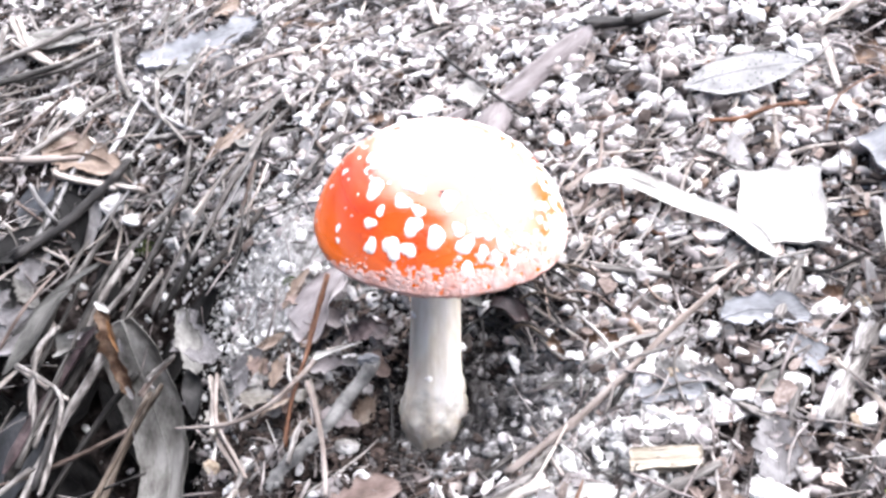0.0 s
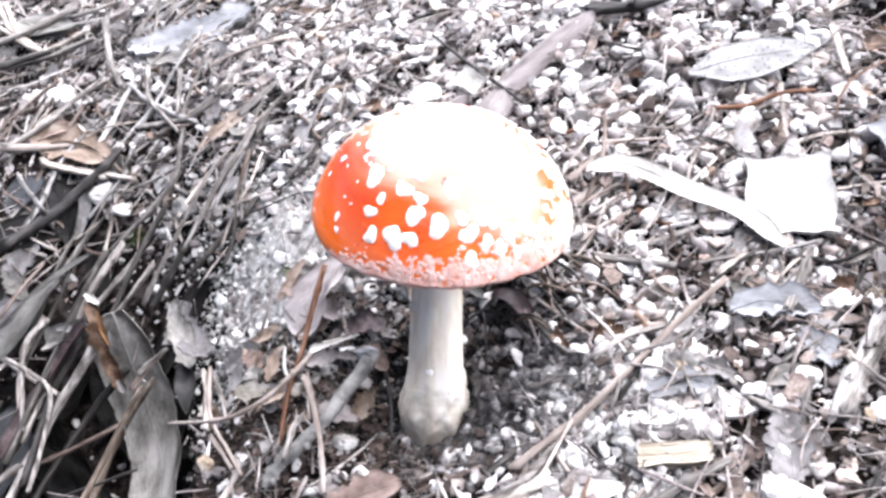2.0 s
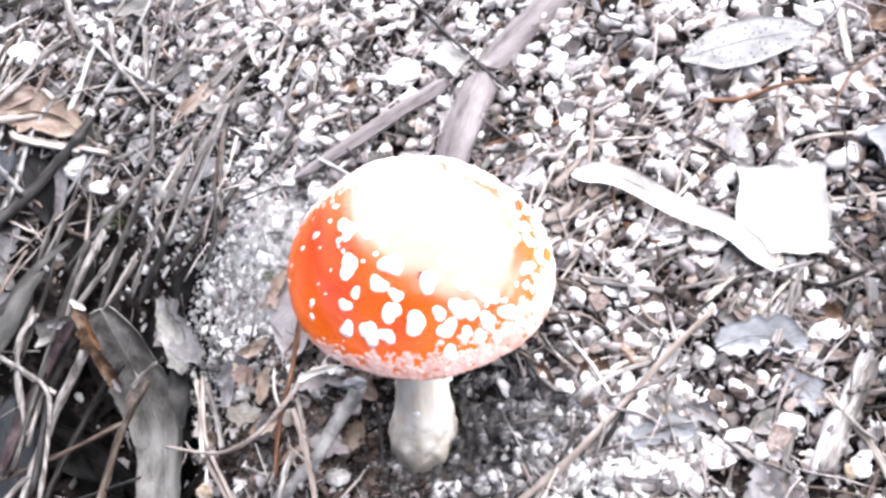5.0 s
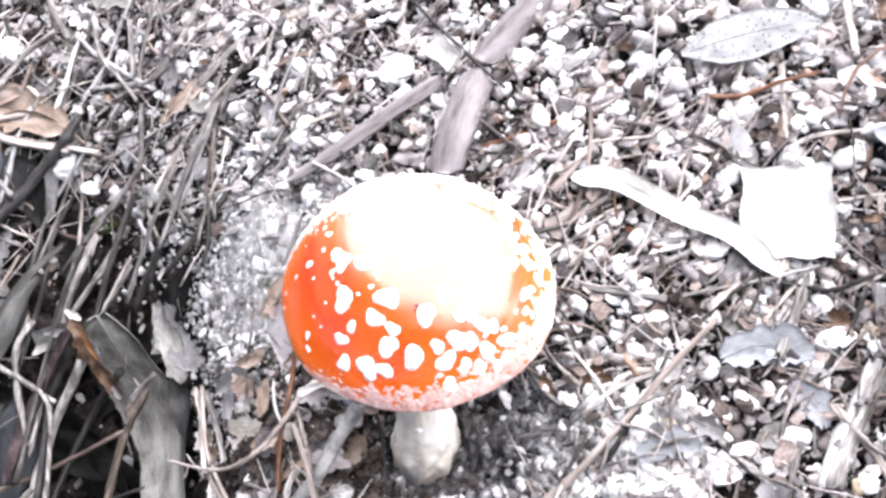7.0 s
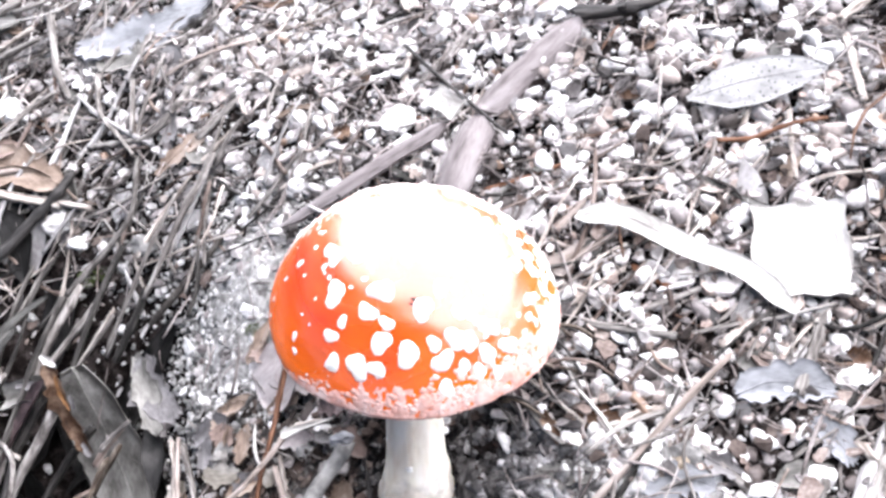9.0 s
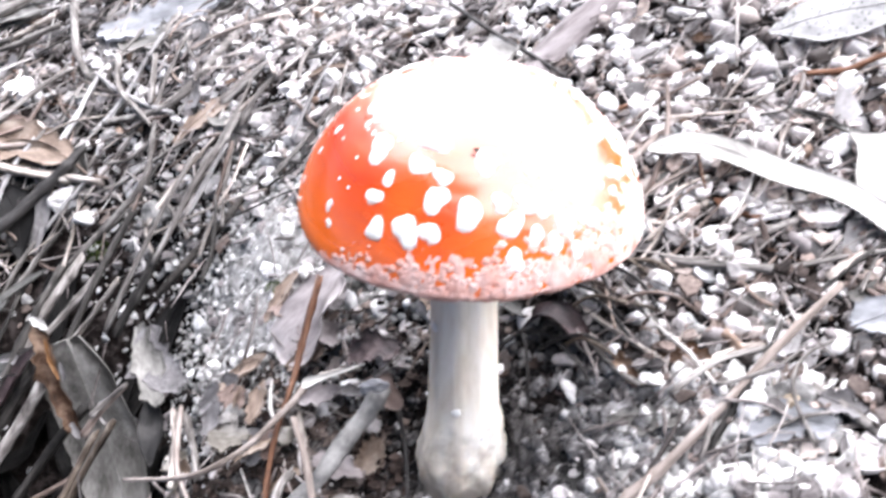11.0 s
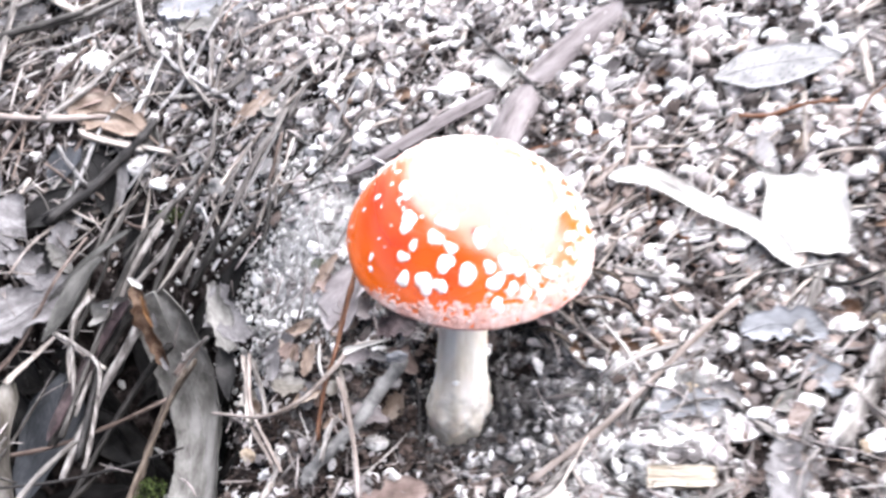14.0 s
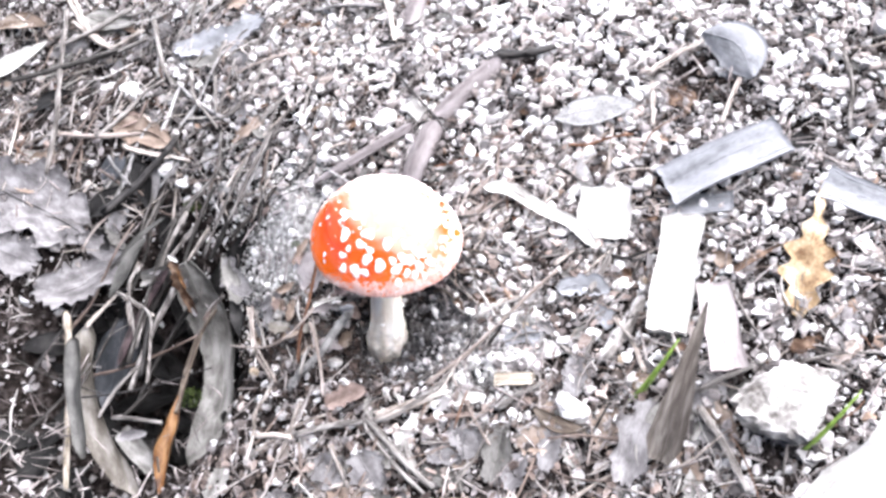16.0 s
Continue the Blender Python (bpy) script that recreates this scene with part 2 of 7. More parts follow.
    "twig_chaff": shade("broken_twig_bits", [(0.02667, 0.022, 0.02067), (0.1533, 0.1333, 0.1267), (0.3333, 0.31, 0.3)], 60, 0.85, 0.4, 900, 0.2, vary=0.75, island=True),
    "leaf_brown": shade("brown_dead_leaf", [(0.04667, 0.03, 0.02), (0.1133, 0.08333, 0.06333), (0.2, 0.17, 0.1433)], 120, 0.6, 0.6, 900, 0.3, (0.5, 1, 1), vary=0.2),
    "leaf_rust": shade("rust_curled_leaf", [(0.009333, 0.005333, 0.003333), (0.05, 0.02533, 0.01333), (0.1467, 0.1, 0.07)], 200, 0.6, 0.9, 900, 0.3),
    "leaf_ochre": shade("ochre_leaf", [(0.09, 0.048, 0.02), (0.245, 0.172, 0.098), (0.39, 0.335, 0.255)], 110, 0.6, 0.7, 700, 0.3),
    "leaf_pink": shade("pinkish_pale_leaf", [(0.252, 0.21, 0.1887), (0.35, 0.308, 0.2867), (0.42, 0.3853, 0.364)], 70, 0.6, 0.4, 800, 0.3),
    "grass": shade("fresh_grass", [(0.06667, 0.1067, 0.02), (0.1267, 0.2, 0.03667), (0.1933, 0.26, 0.07333)], 100, 0.5, 0.2, 800, 0.3),
    "moss": shade("moss", [(0.012, 0.01733, 0.006), (0.03667, 0.052, 0.01467), (0.07333, 0.09333, 0.03)], 200, 0.9, 0.4, 900, 0.2, vary=0.3, island=True),
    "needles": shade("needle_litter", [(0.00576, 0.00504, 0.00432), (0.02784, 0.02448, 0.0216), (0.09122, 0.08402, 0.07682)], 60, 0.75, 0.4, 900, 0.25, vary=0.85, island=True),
    "stem": shade("ivory_stem", [(0.48, 0.41, 0.32), (0.6, 0.55, 0.47), (0.66, 0.635, 0.59)], 110, 0.6, 0.5, 600, 0.25, (1, 1, 0.2), sub=0.1),
    "wart": shade("white_wart", [(0.595, 0.544, 0.493), (0.697, 0.68, 0.6545), (0.7225, 0.714, 0.697)], 250, 0.8, 0.6, 900, 0.2),
    "veil": shade("pink_veil", [(0.4, 0.19, 0.15), (0.45, 0.275, 0.24), (0.48, 0.36, 0.33)], 200, 0.8, 0.3, 900, 0.25, vary=0.08, island=True),
    "strand": stones("mixed_dry_strands", [(0, (0.144, 0.1296, 0.12)), (0.26, (0.264, 0.24, 0.2256)), (0.5, (0.06, 0.0516, 0.0468)), (0.6, (0.18, 0.138, 0.1152)), (0.72, (0.372, 0.354, 0.336)), (0.86, (0.108, 0.0624, 0.042)), (0.93, (0.024, 0.0204, 0.0192))], 0.75),
    "gill": shade("cream_gills", [(0.48, 0.44, 0.376), (0.576, 0.544, 0.48), (0.624, 0.6, 0.544)], 80, 0.7, 0.2, 600, 0.2),
}

# the cap's skin: red, more orange towards the rim, under a sticky film with streaks and ripples
def cap_skin():
    m = bpy.data.materials.new("red_cap_skin")
    m.use_nodes = True
    n, link = m.node_tree.nodes, m.node_tree.links.new
    p, tc = n["Principled BSDF"], n.new("ShaderNodeTexCoord")

    def field(scale, stretch, detail=3.0):
        mp, no = n.new("ShaderNodeMapping"), n.new("ShaderNodeTexNoise")
        mp.inputs["Scale"].default_value = stretch
        no.inputs["Scale"].default_value, no.inputs["Detail"].default_value = scale, detail
        link(tc.outputs["Object"], mp.inputs["Vector"])
        link(mp.outputs[0], no.inputs["Vector"])
        return no.outputs["Fac"]

    def span(value, lo, hi, to_lo, to_hi):
        r = n.new("ShaderNodeMapRange")
        r.inputs["From Min"].default_value, r.inputs["From Max"].default_value = lo, hi
        r.inputs["To Min"].default_value, r.inputs["To Max"].default_value = to_lo, to_hi
        link(value, r.inputs["Value"])
        return r.outputs[0]

    red = n.new("ShaderNodeValToRGB")
    red.color_ramp.elements[0].position, red.color_ramp.elements[0].color = 0.36, (0.37, 0.03, 0.0, 1)
    red.color_ramp.elements[1].position, red.color_ramp.elements[1].color = 0.68, (0.53, 0.06, 0.0, 1)
    link(field(60.0, (1, 1, 1), 5.0), red.inputs[0])
    xyz, rim = n.new("ShaderNodeSeparateXYZ"), n.new("ShaderNodeMixRGB")
    link(tc.outputs["Object"], xyz.inputs[0])
    link(span(xyz.outputs["Z"], 0.068, 0.086, 0.75, 0.0), rim.inputs["Fac"])
    link(red.outputs[0], rim.inputs["Color1"])
    rim.inputs["Color2"].default_value = (0.7, 0.14, 0.0, 1)
    link(rim.outputs[0], p.inputs["Base Color"])
    p.inputs["Roughness"].default_value, p.inputs["Specular IOR Level"].default_value = 0.55, 0.0
    p.inputs["Coat Weight"].default_value, p.inputs["Coat IOR"].default_value = 1.0, 1.8
    streaks = field(80.0, (0.6, 0.35, 1.6), 2.0)
    link(span(streaks, 0.35, 0.65, 0.2, 0.37), p.inputs["Coat Roughness"])
    ripple, grain = n.new("ShaderNodeBump"), n.new("ShaderNodeBump")
    ripple.inputs["Strength"].default_value, ripple.inputs["Distance"].default_value = 0.5, 0.0022
    link(streaks, ripple.inputs["Height"])
    grain.inputs["Strength"].default_value, grain.inputs["Distance"].default_value = 0.2, 0.0004
    link(field(900.0, (1, 1, 1)), grain.inputs["Height"])
    link(ripple.outputs[0], grain.inputs["Normal"])
    link(grain.outputs[0], p.inputs["Normal"])
    link(ripple.outputs[0], p.inputs["Coat Normal"])
    return m


M["cap"] = cap_skin()

# soil clings to the foot of the stem
stem_nodes = M["stem"].node_tree
foot_at, foot_z, foot_noise = stem_nodes.nodes.new("ShaderNodeTexCoord"), stem_nodes.nodes.new("ShaderNodeSeparateXYZ"), stem_nodes.nodes.new("ShaderNodeTexNoise")
foot_noise.inputs["Scale"].default_value, foot_noise.inputs["Detail"].default_value = 210.0, 6.0
foot_sum, foot_fac, foot_mix = stem_nodes.nodes.new("ShaderNodeMath"), stem_nodes.nodes.new("ShaderNodeMapRange"), stem_nodes.nodes.new("ShaderNodeMixRGB")
foot_sum.operation, foot_sum.inputs[1].default_value = "MULTIPLY_ADD", 0.05
foot_fac.inputs["From Min"].default_value, foot_fac.inputs["From Max"].default_value = 0.022, 0.042
foot_fac.inputs["To Min"].default_value, foot_fac.inputs["To Max"].default_value = 0.85, 0.0
foot_mix.inputs["Color2"].default_value = (0.17, 0.152, 0.138, 1)
stalk = stem_nodes.nodes["Principled BSDF"].inputs["Base Color"]
stem_nodes.links.new(stalk.links[0].from_socket, foot_mix.inputs["Color1"])
stem_nodes.links.new(foot_at.outputs["Object"], foot_z.inputs[0])
stem_nodes.links.new(foot_at.outputs["Object"], foot_noise.inputs["Vector"])
stem_nodes.links.new(foot_noise.outputs["Fac"], foot_sum.inputs[0])
stem_nodes.links.new(foot_z.outputs["Z"], foot_sum.inputs[2])
stem_nodes.links.new(foot_sum.outputs[0], foot_fac.inputs["Value"])
stem_nodes.links.new(foot_fac.outputs[0], foot_mix.inputs["Fac"])
stem_nodes.links.new(foot_mix.outputs[0], stalk)

# ---- mesh helpers ----
def mesh_of(name, verts, faces, material, smooth=True):
    me = bpy.data.meshes.new(name)
    me.from_pydata([tuple(v) for v in verts], [], [tuple(f) for f in faces])
    if smooth:
        me.polygons.foreach_set("use_smooth", [True] * len(me.polygons))
    me.materials.append(material)
    me.update()
    return me


def bulk(name, verts, tris, material, smooth=True):
    """A large mesh from arrays."""
    me = bpy.data.meshes.new(name)
    verts, tris = np.asarray(verts, np.float32), np.asarray(tris, np.int32)
    me.vertices.add(len(verts))
    me.vertices.foreach_set("co", verts.ravel())
    me.loops.add(tris.size)
    me.loops.foreach_set("vertex_index", tris.ravel())
    me.polygons.add(len(tris))
    me.polygons.foreach_set("loop_start", np.arange(0, tris.size, 3, dtype=np.int32))
    me.polygons.foreach_set("use_smooth", np.full(len(tris), smooth))
    me.materials.append(material)
    me.update(calc_edges=True)
    me.validate()
    return me


def thing(name, label, category, at=(0, 0, 0), group="", kind=""):
    ob = new(name)
    ob.empty_display_size = 0.01
    ob.matrix_world = Matrix.Translation(at)
    return tagged(ob, label, category, group, kind)


def part(name, me, parent, label="", m=None):
    ob = new(name, me)
    ob.parent = parent
    if m is not None:
        ob.matrix_basis = m
    return tagged(ob, label) if label else ob


# ---- ground ----
def bell(x, y, cx, cy, sx, sy):
    return np.exp(-(((x - cx) / sx) ** 2 + ((y - cy) / sy) ** 2) / 2)


def waves(x, y, k, seed):
    """Smooth uneven relief of wavelength about 1/k."""
    r = np.random.RandomState(seed)
    out = 0
    for _ in range(7):
        a, f, ph = r.uniform(0, 6.283), k * 6.283 * r.uniform(0.6, 1.5), r.uniform(0, 6.283)
        out = out + np.sin((np.cos(a) * x + np.sin(a) * y) * f + ph)
    return out / 7


def height(x, y):
    x, y = np.asarray(x, float), np.asarray(y, float)
    z = 0.0118 + 0.3 * np.tanh((0.238 * x + 0.189 * y) / 0.3)
    z = z - 0.036 * bell(x, y, -0.125, 0.055, 0.048, 0.05) - 0.016 * bell(x, y, -0.19, -0.02, 0.06, 0.05) - 0.02 * bell(x, y, -0.145, 0.15, 0.03, 0.03) - 0.018 * bell(x, y, -0.2, 0.07, 0.04, 0.07)
    z = z - 0.013 * bell(x, y, 0.006, -0.002, 0.022, 0.018) - 0.012 * bell(x, y, 0.13, 0.02, 0.025, 0.025) - 0.0055 * bell(x, y, -0.003, -0.013, 0.012, 0.009)
    z = z - 0.016 / (1 + np.exp(np.clip(-(y - 0.2) / 0.02, -60, 60))) - 0.012 * bell(x, y, 0.2, 0.19, 0.022, 0.018)
    near = bell(x, y, 0, 0.05, 0.6, 0.6)
    return z + near * (0.004 * waves(x, y, 18, 3) + 0.0022 * waves(x, y, 45, 4) + 0.0009 * waves(x, y, 120, 5))


def soil(x, y):
    """The bare soil: as height(), but deeper under the matted litter of the hollow."""
    return height(x, y) - 0.085 * bell(x, y, -0.138, 0.03, 0.034, 0.048) - 0.02 * bell(x, y, -0.2, 0.0, 0.05, 0.06) - 0.012 * bell(x, y, 0.178, 0.125, 0.014, 0.011) - 0.008 * bell(x, y, 0.223, 0.07, 0.008, 0.007)


def axis_steps(lo, hi, step, far):
    mid = list(np.arange(lo, hi, step))
    out, d = [], step
    while not out or out[-1] < far:
        d *= 1.35
        out.append((out[-1] if out else hi) + d)
    return np.array([lo - (v - hi) for v in reversed(out)] + mid + out)


gx, gy = axis_steps(-0.36, 0.36, 0.0025, 300), axis_steps(-0.2, 0.46, 0.0025, 300)
GX, GY = np.meshgrid(gx, gy)
lumpy = np.random.RandomState(9).normal(0, 0.0018, GX.shape) * bell(GX, GY, 0, 0.08, 0.4, 0.4)
gv = np.stack([GX, GY, soil(GX, GY) + lumpy], -1).reshape(-1, 3)
i = np.arange(len(gy) - 1)[:, None] * len(gx) + np.arange(len(gx) - 1)[None]
i = i.ravel()
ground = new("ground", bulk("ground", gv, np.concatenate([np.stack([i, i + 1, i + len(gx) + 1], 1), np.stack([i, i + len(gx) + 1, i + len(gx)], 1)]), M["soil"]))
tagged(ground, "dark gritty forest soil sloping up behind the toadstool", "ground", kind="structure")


# ---- loose stones ----
def ball(level):
    bm = bmesh.new()
    bmesh.ops.create_icosphere(bm, subdivisions=level, radius=1)
    v, f = np.array([p.co[:] for p in bm.verts]), np.array([[p.index for p in q.verts] for q in bm.faces])
    bm.free()
    return v, f


def lump(v, rng, cuts=8, depth=0.72):
    """A broken stone: a ball with flats cut on it."""
    v = v.copy()
    for _ in range(cuts):
        n = rng.normal(size=3)
        n /= np.linalg.norm(n)
        over = np.maximum(v @ n - rng.uniform(1 - depth, 0.92), 0)
        v -= over[:, None] * n * 0.9
    return v / np.abs(v).max() * rng.uniform(0.9, 1.1, v.shape)


def turns(rng, k):
    q = rng.normal(size=(k, 4))
    q /= np.linalg.norm(q, axis=1, keepdims=True)
    w, x, y, z = q.T
    return np.stack([np.stack([1 - 2 * (y * y + z * z), 2 * (x * y - z * w), 2 * (x * z + y * w)], -1),
                     np.stack([2 * (x * y + z * w), 1 - 2 * (x * x + z * z), 2 * (y * z - x * w)], -1),
                     np.stack([2 * (x * z - y * w), 2 * (y * z + x * w), 1 - 2 * (x * x + y * y)], -1)], -2)


def scatter(name, material, rng, xy, size, level, sink, flat=0.75, smooth=False):
    """Many stones at xy, of the given sizes, pressed into the ground."""
    base, faces = ball(level) if level else octa()
    shapes = [lump(base, rng) for _ in range(14)]
    pick = rng.randint(0, 14, len(xy))
    v = np.stack(shapes)[pick] * (size[:, None] * np.stack([np.ones(len(xy)), rng.uniform(0.6, 1, len(xy)), rng.uniform(0.45, flat, len(xy))], -1))[:, None]
    v = np.einsum("nij,nkj->nki", turns(rng, len(xy)), v)
    v[:, :, 2] *= 0.85
    at = np.stack([xy[:, 0], xy[:, 1], soil(xy[:, 0], xy[:, 1]) + size * sink], -1)
    v = v + at[:, None]
    f = faces[None] + (np.arange(len(xy)) * len(base))[:, None, None]
    return bulk(name, v.reshape(-1, 3), f.reshape(-1, 3), material, smooth)


def stony(x, y):
    """How thickly gravel lies: little in the leafy hollow, most on the open slope."""
    d = 1 / (1 + np.exp(-(x + 0.075 + 0.8 * np.maximum(y - 0.12, -0.02)) / 0.025))
    d = 0.04 + 0.96 * d
    d = d * (1 - 0.9 * bell(x, y, 0.012, 0.008, 0.03, 0.024)) * (1 - 0.25 / (1 + np.exp((y - 0.02) / 0.02))) * (1 - 0.93 * bell(x, y, 0.178, 0.122, 0.02, 0.016)) * (1 - 0.8 * bell(x, y, 0.223, 0.07, 0.01, 0.009)) * (1 - 0.8 * bell(x, y, 0.088, 0.152, 0.009, 0.007))
    d = d * (1 - 0.6 * bell(x, y, -0.032, 0.0, 0.024, 0.03)) * (1 - 0.8 * bell(x, y, -0.01, -0.1, 0.13, 0.04)) * (1 - 0.15 * bell(x, y, 0.085, 0.025, 0.045, 0.045)) * (1 - 0.3 * bell(x, y, -0.055, 0.018, 0.02, 0.022))
    patch = waves(x, y, 14, 8)
    return np.clip(d * (0.9 + 0.5 * patch), 0.05, 1)


def strewn(rng, count, lo=(-0.33, -0.15), hi=(0.31, 0.38)):
    xy = np.stack([rng.uniform(lo[0], hi[0], count), rng.uniform(lo[1], hi[1], count)], -1)
    xy = xy[rng.uniform(size=count) < stony(xy[:, 0], xy[:, 1])]
    return xy[np.hypot(xy[:, 0], xy[:, 1]) > 0.0145]


def octa():
    v = np.array([(1, 0, 0), (-1, 0, 0), (0, 1, 0), (0, -1, 0), (0, 0, 1), (0, 0, -1)], float)
    return v, np.array([(0, 2, 4), (2, 1, 4), (1, 3, 4), (3, 0, 4), (2, 0, 5), (1, 2, 5), (3, 1, 5), (0, 3, 5)])


rng = np.random.RandomState(5)
xy = strewn(rng, 62000)
grow = 1 + 0.14 / (1 + np.exp(-(xy[:, 0] - 0.03) / 0.015)) / (1 + np.exp(-(xy[:, 1] - 0.03) / 0.02))
grow = grow + 0.1 / (1 + np.exp(-(xy[:, 1] - 0.12) / 0.02)) / (1 + np.exp(-(xy[:, 0] + 0.06) / 0.02))
near = (xy[:, 0] > -0.05) & (xy[:, 0] < 0.17) & (xy[:, 1] > -0.06) & (xy[:, 1] < 0.15)
size = 0.0008 + 0.0044 * rng.uniform(size=len(xy)) ** 4
size = size * grow
close = new("gravel", scatter("gravel", M["gravel"], rng, xy[near], size[near], 2, 0.5, smooth=True))
tagged(close, "pale quartz gravel around the toadstool", "gravel", kind="stuff")
wide = new("gravel", scatter("gravel", M["gravel"], rng, xy[~near], size[~near], 1, 0.55))
tagged(wide, "pale quartz gravel strewn over the slope", "gravel", kind="stuff")
xy = strewn(rng, 52000)
size = 0.0004 + 0.0009 * rng.uniform(size=len(xy)) ** 2.2
grit = new("grit", scatter("grit", M["grit"], rng, xy, size, 0, 0.5))
tagged(grit, "fine mixed grit between the pebbles", "grit", kind="stuff")


def heap(count, cx, cy, sx, sy, lo, hi):
    """Stone places and sizes in a loose heap."""
    at = np.stack([rng.normal(cx, sx, count), rng.normal(cy, sy, count)], -1)
    at = at[np.hypot(at[:, 0], at[:, 1]) > 0.0108]
    return at, lo + (hi - lo) * rng.uniform(size=len(at)) ** 2.2


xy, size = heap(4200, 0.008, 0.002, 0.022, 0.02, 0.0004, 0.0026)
tagged(new("soil_crumbs", scatter("soil_crumbs", M["clod"], rng, xy, size, 1, 0.4)), "dark soil crumbs round the stem foot", "soil", kind="stuff")
xy, size = heap(1500, 0.0, -0.002, 0.0085, 0.0085, 0.0004, 0.0022)
tagged(new("soil_crumbs", scatter("soil_crumbs", M["clod_grey"], rng, xy[np.hypot(xy[:, 0], xy[:, 1]) < 0.021], size[np.hypot(xy[:, 0], xy[:, 1]) < 0.021], 1, 0.9)), "grey gritty crumbs clinging round the stem foot", "soil", kind="stuff")
beds = [heap(n, *q) for n, q in ((5200, (-0.058, 0.075, 0.017, 0.02, 0.0004, 0.0024)), (1500, (-0.032, 0.045, 0.014, 0.014, 0.0006, 0.0022)), (900, (-0.05, 0.12, 0.02, 0.016, 0.0006, 0.0018)), (1100, (-0.085, 0.095, 0.014, 0.02, 0.0006, 0.002)), (700, (-0.1, 0.145, 0.018, 0.018, 0.0006, 0.002)))]
xy, size = np.concatenate([q[0] for q in beds]), np.concatenate([q[1] for q in beds])
tagged(new("sand_heap", scatter("sand_heap", M["sand"], rng, xy, size, 1, 0.9)), "pale grey crumbly sand beside the hollow", "sand", kind="stuff")
beds = [heap(n, *q) for n, q in ((900, (0.036, -0.012, 0.012, 0.010, 0.0005, 0.0046)), (500, (0.018, -0.02, 0.012, 0.006, 0.0005, 0.0042)), (420, (0.024, 0.008, 0.008, 0.01, 0.0006, 0.0034)))]
xy, size = np.concatenate([q[0] for q in beds]), np.concatenate([q[1] for q in beds])
tagged(new("soil_crumbs", scatter("soil_crumbs", M["clod_pale"], rng, xy, size, 2, 0.35, smooth=True)), "grey crumbly soil clods beside the stem", "soil", kind="stuff")
beds = [heap(n, *q) for n, q in ((1300, (0.05, -0.03, 0.012, 0.012, 0.0005, 0.004)), (500, (0.062, -0.012, 0.008, 0.008, 0.0005, 0.0036)))]
xy, size = np.concatenate([q[0] for q in beds]), np.concatenate([q[1] for q in beds])
tagged(new("sand_heap", scatter("sand_heap", M["sand"], rng, xy, size, 2, 0.6, smooth=True)), "whitish crumbly lumps beside the pale twig", "sand", kind="stuff")


def mound(name, label, mat, cx, cy, sx, sy, lift, seed):
    """A low crumbly bank of fine soil: a lumpy sheet that sinks under the ground at its edge."""
    n = 130
    u = np.linspace(-2.4, 2.4, n)
    X, Y = np.meshgrid(cx + u * sx, cy + u * sy)
    rise = bell(X, Y, cx, cy, sx, sy)
    rough_ = np.random.RandomState(seed)
    lumps = 0.0012 * waves(X, Y, 90, seed) + 0.001 * waves(X, Y, 210, seed + 1) + 0.0007 * waves(X, Y, 420, seed + 2) + rough_.normal(0, 0.00035, X.shape)
    Z = soil(X, Y) - 0.002 + (lift + 0.002) * np.minimum(1, 1.6 * rise) + lumps * np.minimum(1, 2 * rise)
    Z = np.where((X / 0.0118) ** 2 + (Y / 0.0118) ** 2 < 1, Z - 0.004, Z)
    i = (np.arange(n - 1)[:, None] * n + np.arange(n - 1)[None]).ravel()
    faces = np.concatenate([np.stack([i, i + 1, i + n + 1], 1), np.stack([i, i + n + 1, i + n], 1)])
    return tagged(new(name, bulk(name, np.stack([X, Y, Z], -1).reshape(-1, 3), faces, M[mat])), label, "soil", kind="stuff")


mound("sand_bank", "pale grey crumbly sand bank beside the hollow", "sand", -0.06, 0.078, 0.016, 0.02, 0.0035, 31)
mound("sand_bank", "pale grey crumbly sand under the leaf", "sand", -0.034, 0.05, 0.012, 0.012, 0.002, 34)
mound("soil_bank", "grey crumbly soil heaped round the stem foot", "clod_grey", 0.008, -0.006, 0.014, 0.012, 0.0035, 37)
mound("soil_bank", "pale grey crumbly soil beside the stem", "clod_pale", 0.04, -0.022, 0.014, 0.013, 0.003, 41)
# this dark bank stands in for shaded gaps between the grey lumps
mound("soil_bank", "dark soil bank carrying the shade beside the stem", "clod", 0.024, 0.012, 0.009, 0.011, 0.001, 47)
mound("soil_bank", "grey crumbly soil beside the grey stick", "clod_grey", -0.05, 0.012, 0.014, 0.018, 0.002, 44)
# outer gravel, thinning out over the slope
ring = rng.normal(0, 0.36, (11000, 2)) + (0.0, 0.1)
ring = ring[(np.abs(ring[:, 0]) > 0.3) | (np.abs(ring[:, 1] - 0.115) > 0.255)]
tagged(new("gravel", scatter("gravel", M["gravel"], rng, ring, rng.uniform(0.001, 0.0045, len(ring)), 0, 0.5)), "scattered gravel thinning out over the slope", "gravel", kind="stuff")

# ---- the toadstool ----
CAP = Matrix.Translation((0.0024, 0.0144, 0.0663)) @ Euler((radians(-6.84), radians(3.32), 0)).to_matrix().to_4x4()
CAP_R, CAP_H, LIP = 0.0384, 0.031, 0.0061


